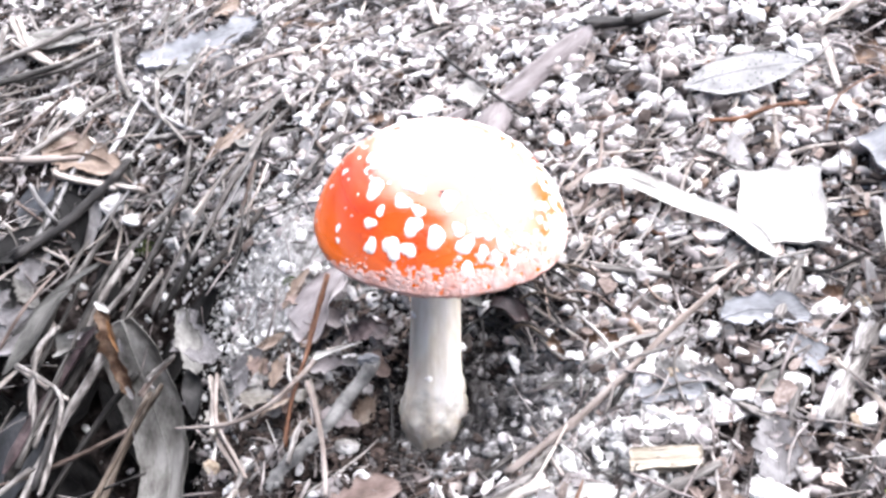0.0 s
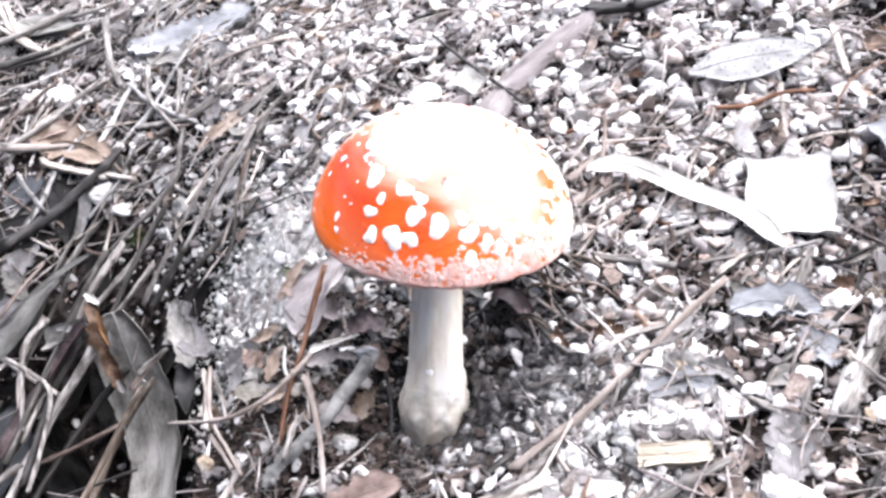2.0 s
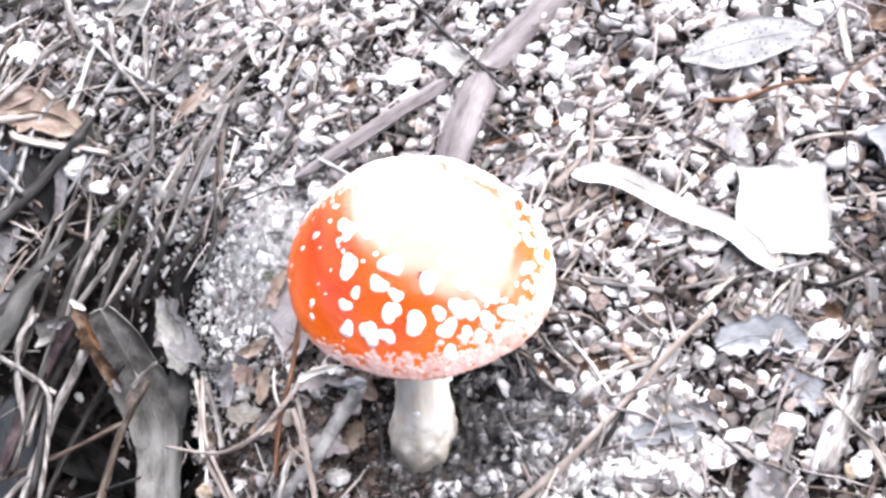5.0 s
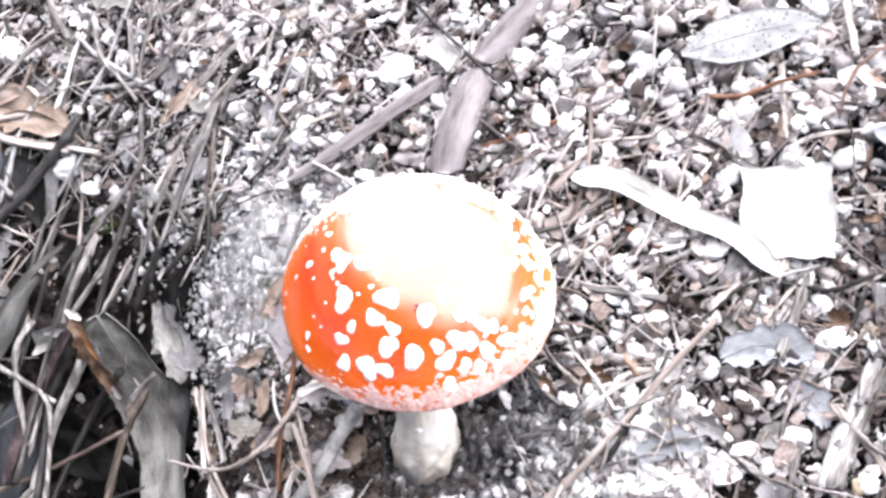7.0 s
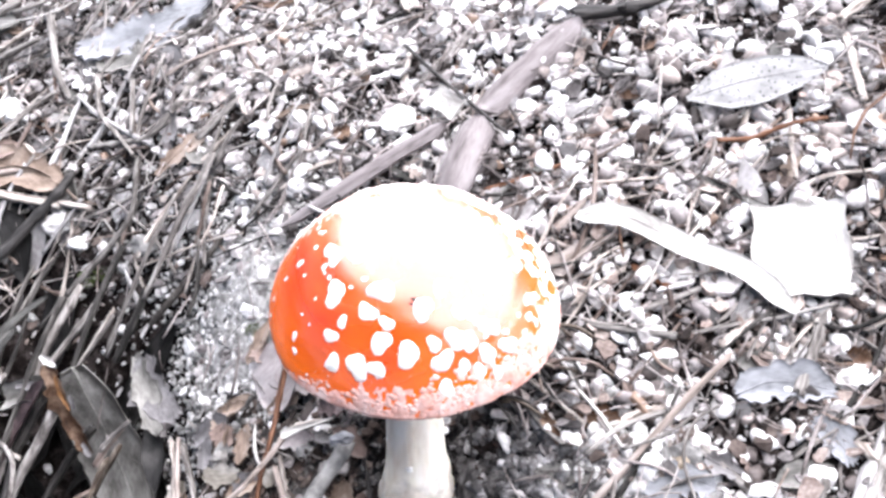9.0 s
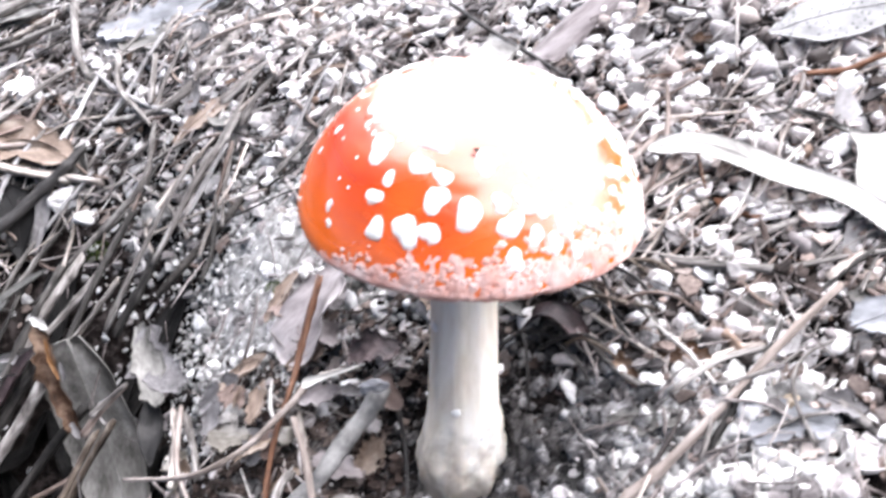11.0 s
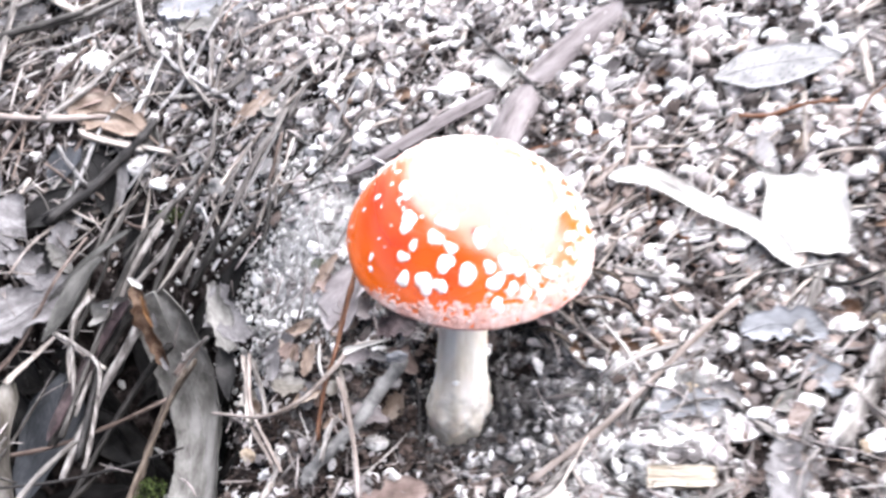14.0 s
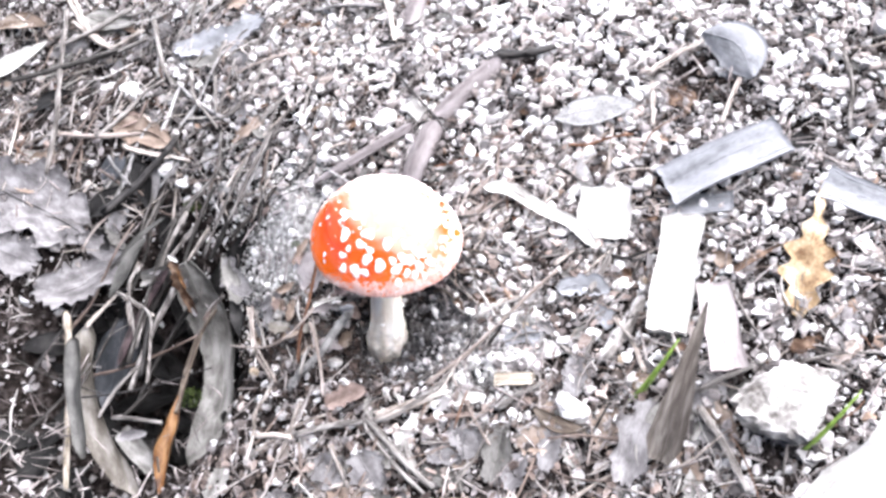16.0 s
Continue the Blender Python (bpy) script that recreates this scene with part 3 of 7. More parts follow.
def cap_point(az, up):
    """A point of the cap's skin and its outward normal; up runs from -1 (under the lip) over 0 (widest) to 1 (crown)."""
    def at(a, u):
        if u >= 0:
            s = math.sin(u * math.pi / 2)
            r, z = CAP_R * max(1 - s ** 1.5, 0) ** (1 / 2.38), CAP_H * s
        else:
            r, z = CAP_R * math.sqrt(1 - 0.75 * u * u), LIP * u
        k = 1 + 0.012 * math.sin(3 * a + 1) + 0.006 * math.sin(7 * a)
        return Vector((math.cos(a) * r * k, math.sin(a) * r * k, z))
    p = at(az, up)
    n = (at(az + 1e-3, up) - at(az - 1e-3, up)).cross(at(az, min(up + 1e-3, 1)) - at(az, up - 1e-3))
    return p, n.normalized()


def spun(rows, seg, close_top=True, close_bottom=False):
    """Faces over rings of seg vertices."""
    f = [(r * seg + k, r * seg + (k + 1) % seg, (r + 1) * seg + (k + 1) % seg, (r + 1) * seg + k) for r in range(rows - 1) for k in range(seg)]
    if close_top:
        f.append(tuple((rows - 1) * seg + k for k in range(seg)))
    if close_bottom:
        f.append(tuple(reversed(range(seg))))
    return f


toadstool = thing("mushroom", "red toadstool with white warts and ivory stem growing from gravelly soil", "mushroom")
seg = 96
ups = [-1, -0.85, -0.6, -0.35, -0.15] + [k / 26 for k in range(26)] + [0.985]
verts = [CAP @ cap_point(2 * math.pi * k / seg, u)[0] for u in ups for k in range(seg)]
cap = part("cap", mesh_of("cap", verts, spun(len(ups), seg), M["cap"]), toadstool, "glossy orange-red convex cap")
# pleated gills under the lip
verts, n_g = [], 180
for r, z in ((0.5, -0.0058), (0.36, -0.0035), (0.2, -0.001)):
    for k in range(n_g):
        a = 2 * math.pi * k / n_g
        verts.append(CAP @ Vector((math.cos(a) * r * CAP_R, math.sin(a) * r * CAP_R, z - (0.0025 if k % 2 else 0) * (r > 0.3))))
part("gills", mesh_of("gills", verts, spun(3, n_g), M["gill"], False), toadstool, "cream gills under the cap")
# stem with a swollen, scaly base
seg, verts = 64, []
rings = [(-0.022, 0.007), (-0.014, 0.0102), (-0.009, 0.0113), (-0.005, 0.0114), (-0.002, 0.0111), (0.0005, 0.0113), (0.002, 0.0108), (0.0035, 0.0109), (0.005, 0.0104), (0.0065, 0.0103),
         (0.008, 0.0098), (0.0105, 0.0094), (0.013, 0.0089), (0.016, 0.0086), (0.02, 0.0083), (0.03, 0.0079), (0.042, 0.0076), (0.054, 0.0075), (0.067, 0.0078)]
for z, r in rings:
    c = Vector((0.0021 * z / 0.0685 - 0.0005, 0.0127 * max(z, 0) / 0.0685, z))
    for k in range(seg):
        a = 2 * math.pi * k / seg
        w = 1 + 0.03 * math.sin(2 * a + 40 * z) + 0.012 * math.sin(9 * a + 5) + 0.006 * math.sin(23 * a + 60 * z)
        foot = max(0.0, 1 - max(z, 0) / 0.014)
        w += foot * 0.16 * noise.noise(Vector((math.cos(a) * 2.2, math.sin(a) * 2.2, z * 260))) + foot * 0.07 * noise.noise(Vector((math.cos(a) * 6, math.sin(a) * 6, z * 700)))
        verts.append(c + Vector((math.cos(a) * r * w, math.sin(a) * r * w, 0.0012 * foot * math.sin(4 * a + 1))))
stem = part("stem", mesh_of("stem", verts, spun(len(rings), seg), M["stem"]), toadstool, "ivory stem with a swollen scaly base")


def wart_shape(seed):
    """A flat broken scale, proud of the skin, one unit wide."""
    r = np.random.RandomState(seed)
    n, verts = 16, []
    ph = r.uniform(0, 6)
    edge = [1 + 0.17 * math.sin(2 * k * 0.3927 + ph) + 0.12 * math.sin(3 * k * 0.3927 + 2 * ph) + r.uniform(-0.07, 0.07) for k in range(n)]
    for s, z in ((1.1, -0.12), (1.02, 0.06), (0.86, 0.24), (0.5, 0.4)):
        for k in range(n):
            a = 2 * math.pi * k / n
            verts.append((math.cos(a) * s * edge[k], math.sin(a) * s * edge[k], z * (1 + r.uniform(-0.2, 0.2))))
    return mesh_of("wart", verts, spun(4, n), M["wart"])


WARTS = [wart_shape(k) for k in range(8)]
wart_rng = random.Random(11)


def wart(az, up, r):
    """A white wart on the cap, of radius r."""
    p, n = cap_point(az, up)
    turn = n.to_track_quat("Z", "Y").to_matrix().to_4x4() @ Matrix.Rotation(wart_rng.uniform(0, 6.28), 4, "Z")
    s = Matrix.Diagonal((0.92 * r, r * wart_rng.uniform(0.75, 1.05), min(r, 0.003) * wart_rng.uniform(0.35, 0.6), 1))
    part("wart", WARTS[wart_rng.randrange(8)], cap, m=CAP @ Matrix.Translation(p) @ turn @ s)

# the larger warts
wart(-2.402, 0.690, 0.00231)
wart(-2.792, 0.610, 0.00209)
wart(-2.352, 0.490, 0.00280)
wart(-1.912, 0.580, 0.00293)
wart(-2.222, 0.310, 0.00186)
wart(-1.992, 0.470, 0.00218)
wart(-2.172, 0.390, 0.00152)
wart(-1.832, 0.350, 0.00260)
wart(-1.632, 0.310, 0.00290)
wart(-1.392, 0.265, 0.00268)
wart(-1.972, 0.220, 0.00304)
wart(-1.842, 0.230, 0.00218)
wart(-2.152, 0.195, 0.00221)
wart(-1.812, 0.440, 0.00166)
wart(-2.932, 0.775, 0.00210)
wart(2.509, 0.711, 0.00182)
wart(2.980, 0.728, 0.00107)
wart(3.107, 0.593, 0.00081)
wart(-3.012, 0.540, 0.00071)
wart(-2.992, 0.425, 0.00115)
wart(-2.662, 0.545, 0.00095)
wart(-3.022, 0.300, 0.00072)
wart(-2.142, 0.680, 0.00085)
wart(-2.482, 0.140, 0.00097)
wart(-3.052, 0.145, 0.00082)
wart(-2.982, 0.075, 0.00073)
wart(-1.252, 0.215, 0.00185)
wart(-1.142, 0.170, 0.00204)
wart(-1.512, 0.510, 0.00283)
wart(-1.272, 0.350, 0.00268)
wart(-1.442, 0.350, 0.00183)
wart(-1.062, 0.240, 0.00238)
wart(-0.882, 0.230, 0.00223)
wart(-2.512, 0.530, 0.00060)
wart(-1.082, 0.465, 0.00252)
wart(-1.292, 0.595, 0.00201)
wart(-0.962, 0.340, 0.00220)
wart(-1.632, 0.765, 0.00237)
wart(-1.042, 0.780, 0.00222)
wart(-0.732, 0.655, 0.00240)
wart(-2.452, 0.915, 0.00209)
wart(-0.054, 0.895, 0.00210)
wart(0.108, 0.758, 0.00194)
wart(-0.702, 0.485, 0.00223)
wart(-0.352, 0.490, 0.00193)
wart(2.205, 0.856, 0.00161)
wart(1.449, 0.826, 0.00145)
wart(0.942, 0.756, 0.00146)
wart(0.623, 0.667, 0.00164)
wart(0.048, 0.685, 0.00144)
wart(-2.652, 0.620, 0.00240)
wart(-2.532, 0.200, 0.00120)
# small warts along the crown's far edge and the flanks
for k in range(210):
    az = wart_rng.uniform(-0.7, 2.8)
    wart(az, wart_rng.uniform(0.0, 0.36), wart_rng.uniform(0.0006, 0.0017))
for k in range(170):
    wart(wart_rng.uniform(0.1, 2.75), wart_rng.uniform(0.28, 0.72), wart_rng.uniform(0.0006, 0.0018))
for k in range(24):
    wart(wart_rng.uniform(-1.5, 0.9), wart_rng.uniform(0.12, 0.7), wart_rng.uniform(0.0006, 0.0022))
for k in range(11):
    wart(wart_rng.uniform(2.9, 4.2), wart_rng.uniform(0.3, 0.75), wart_rng.uniform(0.0003, 0.0007))
for k in range(46):
    wart(wart_rng.uniform(-0.4, 0.9), wart_rng.uniform(0.1, 0.6), wart_rng.uniform(0.0008, 0.0022))
# torn shreds along the rim's edge
for k in range(60):
    wart(wart_rng.uniform(-2.9, 0.9), wart_rng.uniform(-1.0, -0.75), wart_rng.uniform(0.0005, 0.0013))
# dark specks of dirt on the crown
for az, up, r in ((-1.582, 0.555, 0.0009), (-1.612, 0.535, 0.0006), (-1.812, 0.550, 0.0005), (-1.532, 0.560, 0.0004)):
    p, n = cap_point(az, up)
    part("dirt_speck", mesh_of("dirt_speck", [(v.co.x, v.co.y, v.co.z) for v in WARTS[3].vertices], [tuple(q.vertices) for q in WARTS[3].polygons], M["husk"]), cap, "dark brown speck of dirt",
         CAP @ Matrix.Translation(p) @ n.to_track_quat("Z", "Y").to_matrix().to_4x4() @ Matrix.Diagonal((r, r * 0.6, r * 0.5, 1)))
# cracked pink veil along the rim: a thin skin that splits into wavy bands and frays upwards, with loose scales above it
def veil_top(az):
    front = max(0.0, min(1.0, 2.2 - abs(az + 1.25) * 1.4))
    return -0.27 + 0.33 * front + 0.03 * math.sin(5 * az + 2) + (0.1 * math.sin((az + 1.5) / 2.4 * math.pi) if -1.5 < az < 0.9 else 0)


around, rows_ = 620, 64
vv, lift = [], []
for j in range(rows_):
    up = -1 + 1.5 * j / (rows_ - 1)
    for k in range(around):
        az = 2 * math.pi * k / around - math.pi
        p, nrm = cap_point(az, up)
        warp = 0.6 * noise.noise(Vector((math.cos(az) * 9, math.sin(az) * 9, p.z * 300)))
        band = abs(noise.noise(Vector((math.cos(az) * 7, math.sin(az) * 7, p.z * 360 + 1.4 * warp + 11))))
        fray = 0.16 * noise.noise(Vector((math.cos(az) * 12, math.sin(az) * 12, p.z * 60 + 3))) + 0.09 * noise.noise(Vector((math.cos(az) * 34, math.sin(az) * 34, p.z * 800)))
        whole = min((band - 0.145) * 5, (veil_top(az) + 0.05 + fray - up) * 5)
        rise = max(-0.00015, min(0.0003, 0.0006 * whole)) + 0.00005 * noise.noise(p * 1500)
        vv.append(CAP @ (p + nrm * rise))
        lift.append(rise)
vf = []
for j in range(rows_ - 1):
    for k in range(around):
        q = (j * around + k, j * around + (k + 1) % around, (j + 1) * around + (k + 1) % around, (j + 1) * around + k)
        if max(lift[c] for c in q) > -0.00005:
            vf.append(q)
part("veil", mesh_of("veil", vv, vf, M["veil"]), cap, "pinkish veil cracked into wavy bands along the rim")
vv, vf = [], []
for k in range(4600):
    if k < 1600:
        az = wart_rng.uniform(-2.5, 0.9) if k % 4 else wart_rng.uniform(-math.pi, math.pi)
        up = veil_top(az) + wart_rng.gauss(-0.05, 0.07)
    else:
        az, up = min(wart_rng.gauss(1.8, 0.6), 2.95 - abs(wart_rng.gauss(0, 0.3))), abs(wart_rng.gauss(0.28, 0.3))
    if not -0.9 < up < 0.9:
        continue
    p, nrm = cap_point(az, up)
    r, w0 = wart_rng.uniform(0.0004, 0.0012) * (1.2 if -1.1 < az < 0.9 else 1), len(vv)
    skin_pose = CAP @ Matrix.Translation(p) @ nrm.to_track_quat("Z", "Y").to_matrix().to_4x4()
    for wide_, z in ((1.0, -0.0001), (0.7, 0.00012)):
        for j in range(7):
            a = 2 * math.pi * j / 7
            q = r * wide_ * (1 + 0.18 * math.sin(2.7 * j + k))
            vv.append(skin_pose @ Vector((math.cos(a) * q, math.sin(a) * q * 0.8, z)))
    vf += [(w0 + j, w0 + (j + 1) % 7, w0 + 7 + (j + 1) % 7, w0 + 7 + j) for j in range(7)]
    vf.append(tuple(w0 + 7 + j for j in range(7)))
tagged(part("veil_remnant", mesh_of("veil_remnant", vv, vf, M["veil"]), cap, "pinkish loose veil scales above the rim and over the back"), kind="stuff")
# flakes on the stem
for az, z in ((3.0, 0.022), (-0.1, 0.026), (4.4, 0.02), (5.2, 0.012), (3.6, 0.04)):
    p = Vector((0.0021 * z / 0.0685, 0.0127 * z / 0.0685, z)) + Vector((math.cos(az), math.sin(az), 0)) * 0.0083
    turn = Vector((math.cos(az), math.sin(az), 0.6)).to_track_quat("Z", "Y").to_matrix().to_4x4()
    part("stem_flake", WARTS[int(az * 7) % 8], stem, m=Matrix.Translation(p) @ turn @ Matrix.Diagonal((0.0013, 0.0009, 0.0014, 1)))


# ---- litter: twigs, leaves, stones ----
KINDS = {"stick": "stick", "twig": "twig", "root": "root", "pine_needle": "needle", "grass_stalk": "straw", "dry_stalk": "stalk", "pebble": "pebble", "stone": "stone", "rock": "rock",
         "gum_leaf": "leaf", "strip_leaf": "leaf", "dead_leaf": "leaf", "curled_leaf": "leaf", "leaf_fragment": "leaf", "oak_leaf": "leaf",
         "bark_strip": "bark", "bark_sliver": "bark", "bark_chip": "bark", "bark_fragment": "bark", "bark_slab": "bark", "bark_curl": "bark",
         "wood_chip": "wood chip", "plank_chip": "wood slat", "dry_husk": "husk", "grass_plant": "grass", "moss": "moss"}
GROUPS = {"dry_stalk": "dry stalks over the litter", "twig": "loose twigs on the ground", "stick": "loose sticks on the ground", "pine_needle": "dry needles over the hollow", "pebble": "larger pebbles in the gravel",
          "dead_leaf": "dead leaves in the litter", "leaf_fragment": "leaf fragments in the gravel", "gum_leaf": "narrow leaves in the litter", "bark_strip": "bark strips behind the toadstool"}
thing_rng = random.Random(3)


def smooth_line(pts, per=7):
    """Points along a smooth line through pts."""
    p = [Vector(q) for q in pts]
    p = [p[0] * 2 - p[1]] + p + [p[-1] * 2 - p[-2]]
    out = []
    for a, b, c, d in zip(p, p[1:], p[2:], p[3:]):
        for k in range(per):
            t = k / per
            out.append(0.5 * (2 * b + (c - a) * t + (2 * a - 5 * b + 4 * c - d) * t * t + (3 * b - a - 3 * c + d) * t ** 3))
    return out + [p[-2]]


def along(at, end):
    """The pose at a piece's start whose x axis runs to its end."""
    return Matrix.Translation(at) @ (end - at).normalized().to_track_quat("X", "Z").to_matrix().to_4x4()


def tube(name, line, r0, r1, mat, sides=9, knobs=0.1):
    """A tapered, knotty stick along a line, with broken ends; the mesh and its pose."""
    at, verts, n = line[0].copy(), [], len(line)
    m = along(at, line[-1])
    back = m.inverted()
    side = Vector((0.3, 0.2, 1))
    ph = thing_rng.uniform(0, 9)
    knots = {thing_rng.randrange(2, max(3, n - 2)): thing_rng.uniform(0.15, 0.4) for _ in range(1 + n // 14)}
    for i, c in enumerate(line):
        ahead = (line[min(i + 1, n - 1)] - line[max(i - 1, 0)]).normalized()
        u = ahead.cross(side).normalized()
        v = u.cross(ahead)
        r = r0 + (r1 - r0) * i / (n - 1)
        r *= 1 + knobs * math.sin(i * 1.3 + ph) * math.sin(i * 0.43 + 2 * ph) + 0.5 * knobs * thing_rng.uniform(-1, 1) + knots.get(i, 0)
        bend = u * math.sin(i * 0.6 + ph) * r * 0.12
        for k in range(sides):
            a = 2 * math.pi * k / sides
            rr = r * (1 + 0.14 * math.sin(2 * a + ph) + 0.09 * math.sin(5 * a + i * 0.2) + 0.05 * thing_rng.uniform(-1, 1))
            end = ahead * (thing_rng.uniform(-1.2, 1.2) * r if i in (0, n - 1) else 0)
            verts.append(back @ (c + bend + u * math.cos(a) * rr + v * math.sin(a) * rr + end))
    return mesh_of(name, verts, spun(n, sides, True, True), M[mat]), m


def twig(name, label, mat, pts, r0, r1):
    """A twig; a stick has broken side shoots as well."""
    line = smooth_line(pts)
    r0, r1 = r0 * 0.88, r1 * 0.88
    if name != "stick":
        me, m = tube(name, line, r0, r1, mat)
        ob = new(name, me)
        ob.matrix_basis = m
        return tagged(ob, label, KINDS[name], GROUPS.get(name, ""))
    ob = thing(name, label, KINDS[name], line[0], GROUPS.get(name, ""))
    back = ob.matrix_world.inverted()
    me, m = tube("shaft", line, r0, r1, mat, 12)
    part("shaft", me, ob, m=back @ m)
    for _ in range(2):
        i = thing_rng.randrange(3, len(line) - 3)
        ahead = (line[i + 1] - line[i]).normalized()
        out = (ahead * 0.8 + Vector((thing_rng.uniform(-1, 1), thing_rng.uniform(-1, 1), thing_rng.uniform(0, 0.8))).normalized()).normalized()
        r = r0 + (r1 - r0) * i / len(line)
        shoot = [line[i] + out * r * q for q in (0, 0.8, 1.5, 2.2)]
        me, m = tube("side_shoot", shoot, r * 0.5, r * 0.38, mat, 7)
        part("side_shoot", me, ob, m=back @ m)
    return ob


def blade_width(shape, s, taper):
    if shape == "lance":
        return max(math.sin(math.pi * min(max(s, 0.02), 0.985)) ** 0.75, 0.05)
    if shape == "strip":
        return max(min(1, s * 9 + 0.35) * min(1, (1 - s) * 7 + 0.3) * (1 - (1 - taper) * s), 0.05)
    if shape == "spike":
        return max(0.12, min(1, s * 12 + 0.5) * (1 - 0.85 * s))
    if shape == "spear":
        return max(0.05, min(1, s * 3 + 0.5) * (1 - s) ** 0.8)
    if shape == "lobed":
        body = math.sin(math.pi * min(0.97, max(0.04, s))) ** 0.5 * (0.25 + 0.75 * min(1, max(0, (s - 0.3) * 3)))
        return max(0.05, body * (0.74 + 0.26 * math.cos(2 * math.pi * s * 5.5)))
    if shape == "torn":
        return (0.3 + 0.7 * math.sin(math.pi * min(0.99, max(0.01, s))) ** 0.6) * (0.9 + 0.1 * math.sin(17 * s))
    return 1.0


def leaf(name, label, mat, pts, width, shape="lance", cup=0.2, roll=0.0, taper=1.0, thick=0.0004, rib=False):
    """A curved blade along pts: cup bends it across, roll turns it about its length; it has thickness and a torn edge."""
    line = smooth_line(pts, 9 if len(pts) > 2 else 16)
    at, n, cols = line[0].copy(), len(line), 9
    ph, top, under, ribs = thing_rng.uniform(0, 9), [], [], []
    jag = 0.25 if shape == "plate" else 1.3 if shape == "torn" else 0.7
    rough = {"plate": 0.06, "spike": 0.12, "strip": 0.04, "lance": 0.05, "lobed": 0.04, "spear": 0.06, "torn": 0.2}[shape]
    for i, c in enumerate(line):
        s = i / (n - 1)
        ahead = (line[min(i + 1, n - 1)] - line[max(i - 1, 0)]).normalized()
        e = 0.004
        slope = Vector((-(float(height(c.x + e, c.y)) - float(height(c.x - e, c.y))) / (2 * e), -(float(height(c.x, c.y + e)) - float(height(c.x, c.y - e))) / (2 * e), 1))
        slope = Vector((-0.24, -0.19, 1)).lerp(slope, 0.3)
        across = ahead.cross(slope).normalized()
        across = Matrix.Rotation(radians(roll) + 0.1 * math.sin(3 * s + ph), 3, ahead) @ across
        up = across.cross(ahead).normalized()
        w = width / 2 * blade_width(shape, s, taper)
        wl, wr = (w * (1 + rough * ((0.6 * math.sin(11 * s + ph * (1 + side)) if shape == "torn" else math.sin(9 * s + ph)) + jag * thing_rng.uniform(-1, 1))) for side in range(2))
        end = ahead * (width * (0.02 if shape == "plate" else 0.06) if shape in ("plate", "torn") and i in (0, n - 1) else 0)
        for k in range(cols):
            q = 2 * k / (cols - 1) - 1
            ww = wl if q < 0 else wr
            bend = cup * 1.3 * q
            x = ww * (math.sin(bend) / (cup * 1.3) if abs(cup) > 0.02 else q)
            z = ww * ((1 - math.cos(bend)) / (cup * 1.3) if abs(cup) > 0.02 else 0)
            z += 0.05 * width * math.sin(7 * s + 2.5 * q + ph) * 0.5 + 0.012 * width * math.sin(23 * s - 6 * q + 3 * ph)
            p = c - at + across * x + up * z + end * (math.sin(1.9 * k + ph) + 0.4 * math.sin(4.1 * k + 2 * ph))
            top.append(p + up * thick / 2)
            under.append(p - up * thick / 2)
        ribs.append((c - at + up * (thick / 2 + 0.025 * width * math.sin(7 * s + ph) + 0.012 * width * math.sin(23 * s + 3 * ph)), across, up))
    f = [(i * cols + k, i * cols + k + 1, (i + 1) * cols + k + 1, (i + 1) * cols + k) for i in range(n - 1) for k in range(cols - 1)]
    o = n * cols
    faces = f + [tuple(o + v for v in reversed(q)) for q in f]
    edge = [i * cols for i in range(n)] + [(n - 1) * cols + k for k in range(1, cols)] + [i * cols + cols - 1 for i in range(n - 2, -1, -1)] + [k for k in range(cols - 2, 0, -1)]
    faces += [(a, o + a, o + b, b) for a, b in zip(edge, edge[1:] + edge[:1])]
    m = along(at, line[-1])
    back = m.to_3x3().inverted()
    me = mesh_of(name, [back @ v for v in top + under], faces, M[mat])
    if name in ("wood_chip", "plank_chip", "bark_slab"):
        ob = thing(name, label, KINDS[name], at, GROUPS.get(name, ""))
        ob.matrix_world = m
        me.name = "board"
        part("board", me, ob)
        for k in (1, 4, 7):
            i0, i1 = sorted(thing_rng.sample(range(n), 2))
            i1 = max(i1, min(n - 1, i0 + 3))
            i0 = min(i0, i1 - 2)
            sliver = [back @ top[i * cols + k] for i in range(i0, i1 + 1)]
            mesh, at_ = tube("splinter", sliver, thing_rng.uniform(0.0003, 0.0005), 0.0002, mat, 6)
            part("splinter", mesh, ob, m=at_)
        return ob
    if not (rib or (shape in ("lance", "torn") and name in ("gum_leaf", "dead_leaf"))):
        ob = new(name, me)
        ob.matrix_basis = m
        return tagged(ob, label, KINDS[name], GROUPS.get(name, ""))
    ob = thing(name, label, KINDS[name], at, GROUPS.get(name, ""))
    ob.matrix_world = m
    me.name = "blade"
    part("blade", me, ob)
    rv, r = [], max(0.0003, width * 0.022)
    for i, (c, across, up) in enumerate(ribs):
        rr = r * (1 - 0.6 * i / n)
        rv += [c + across * rr, c + up * rr * 1.2, c - across * rr, c - up * rr]
    part("midrib", mesh_of("midrib", [back @ v for v in rv], spun(n, 4, True, True), M[mat]), ob)
    return ob


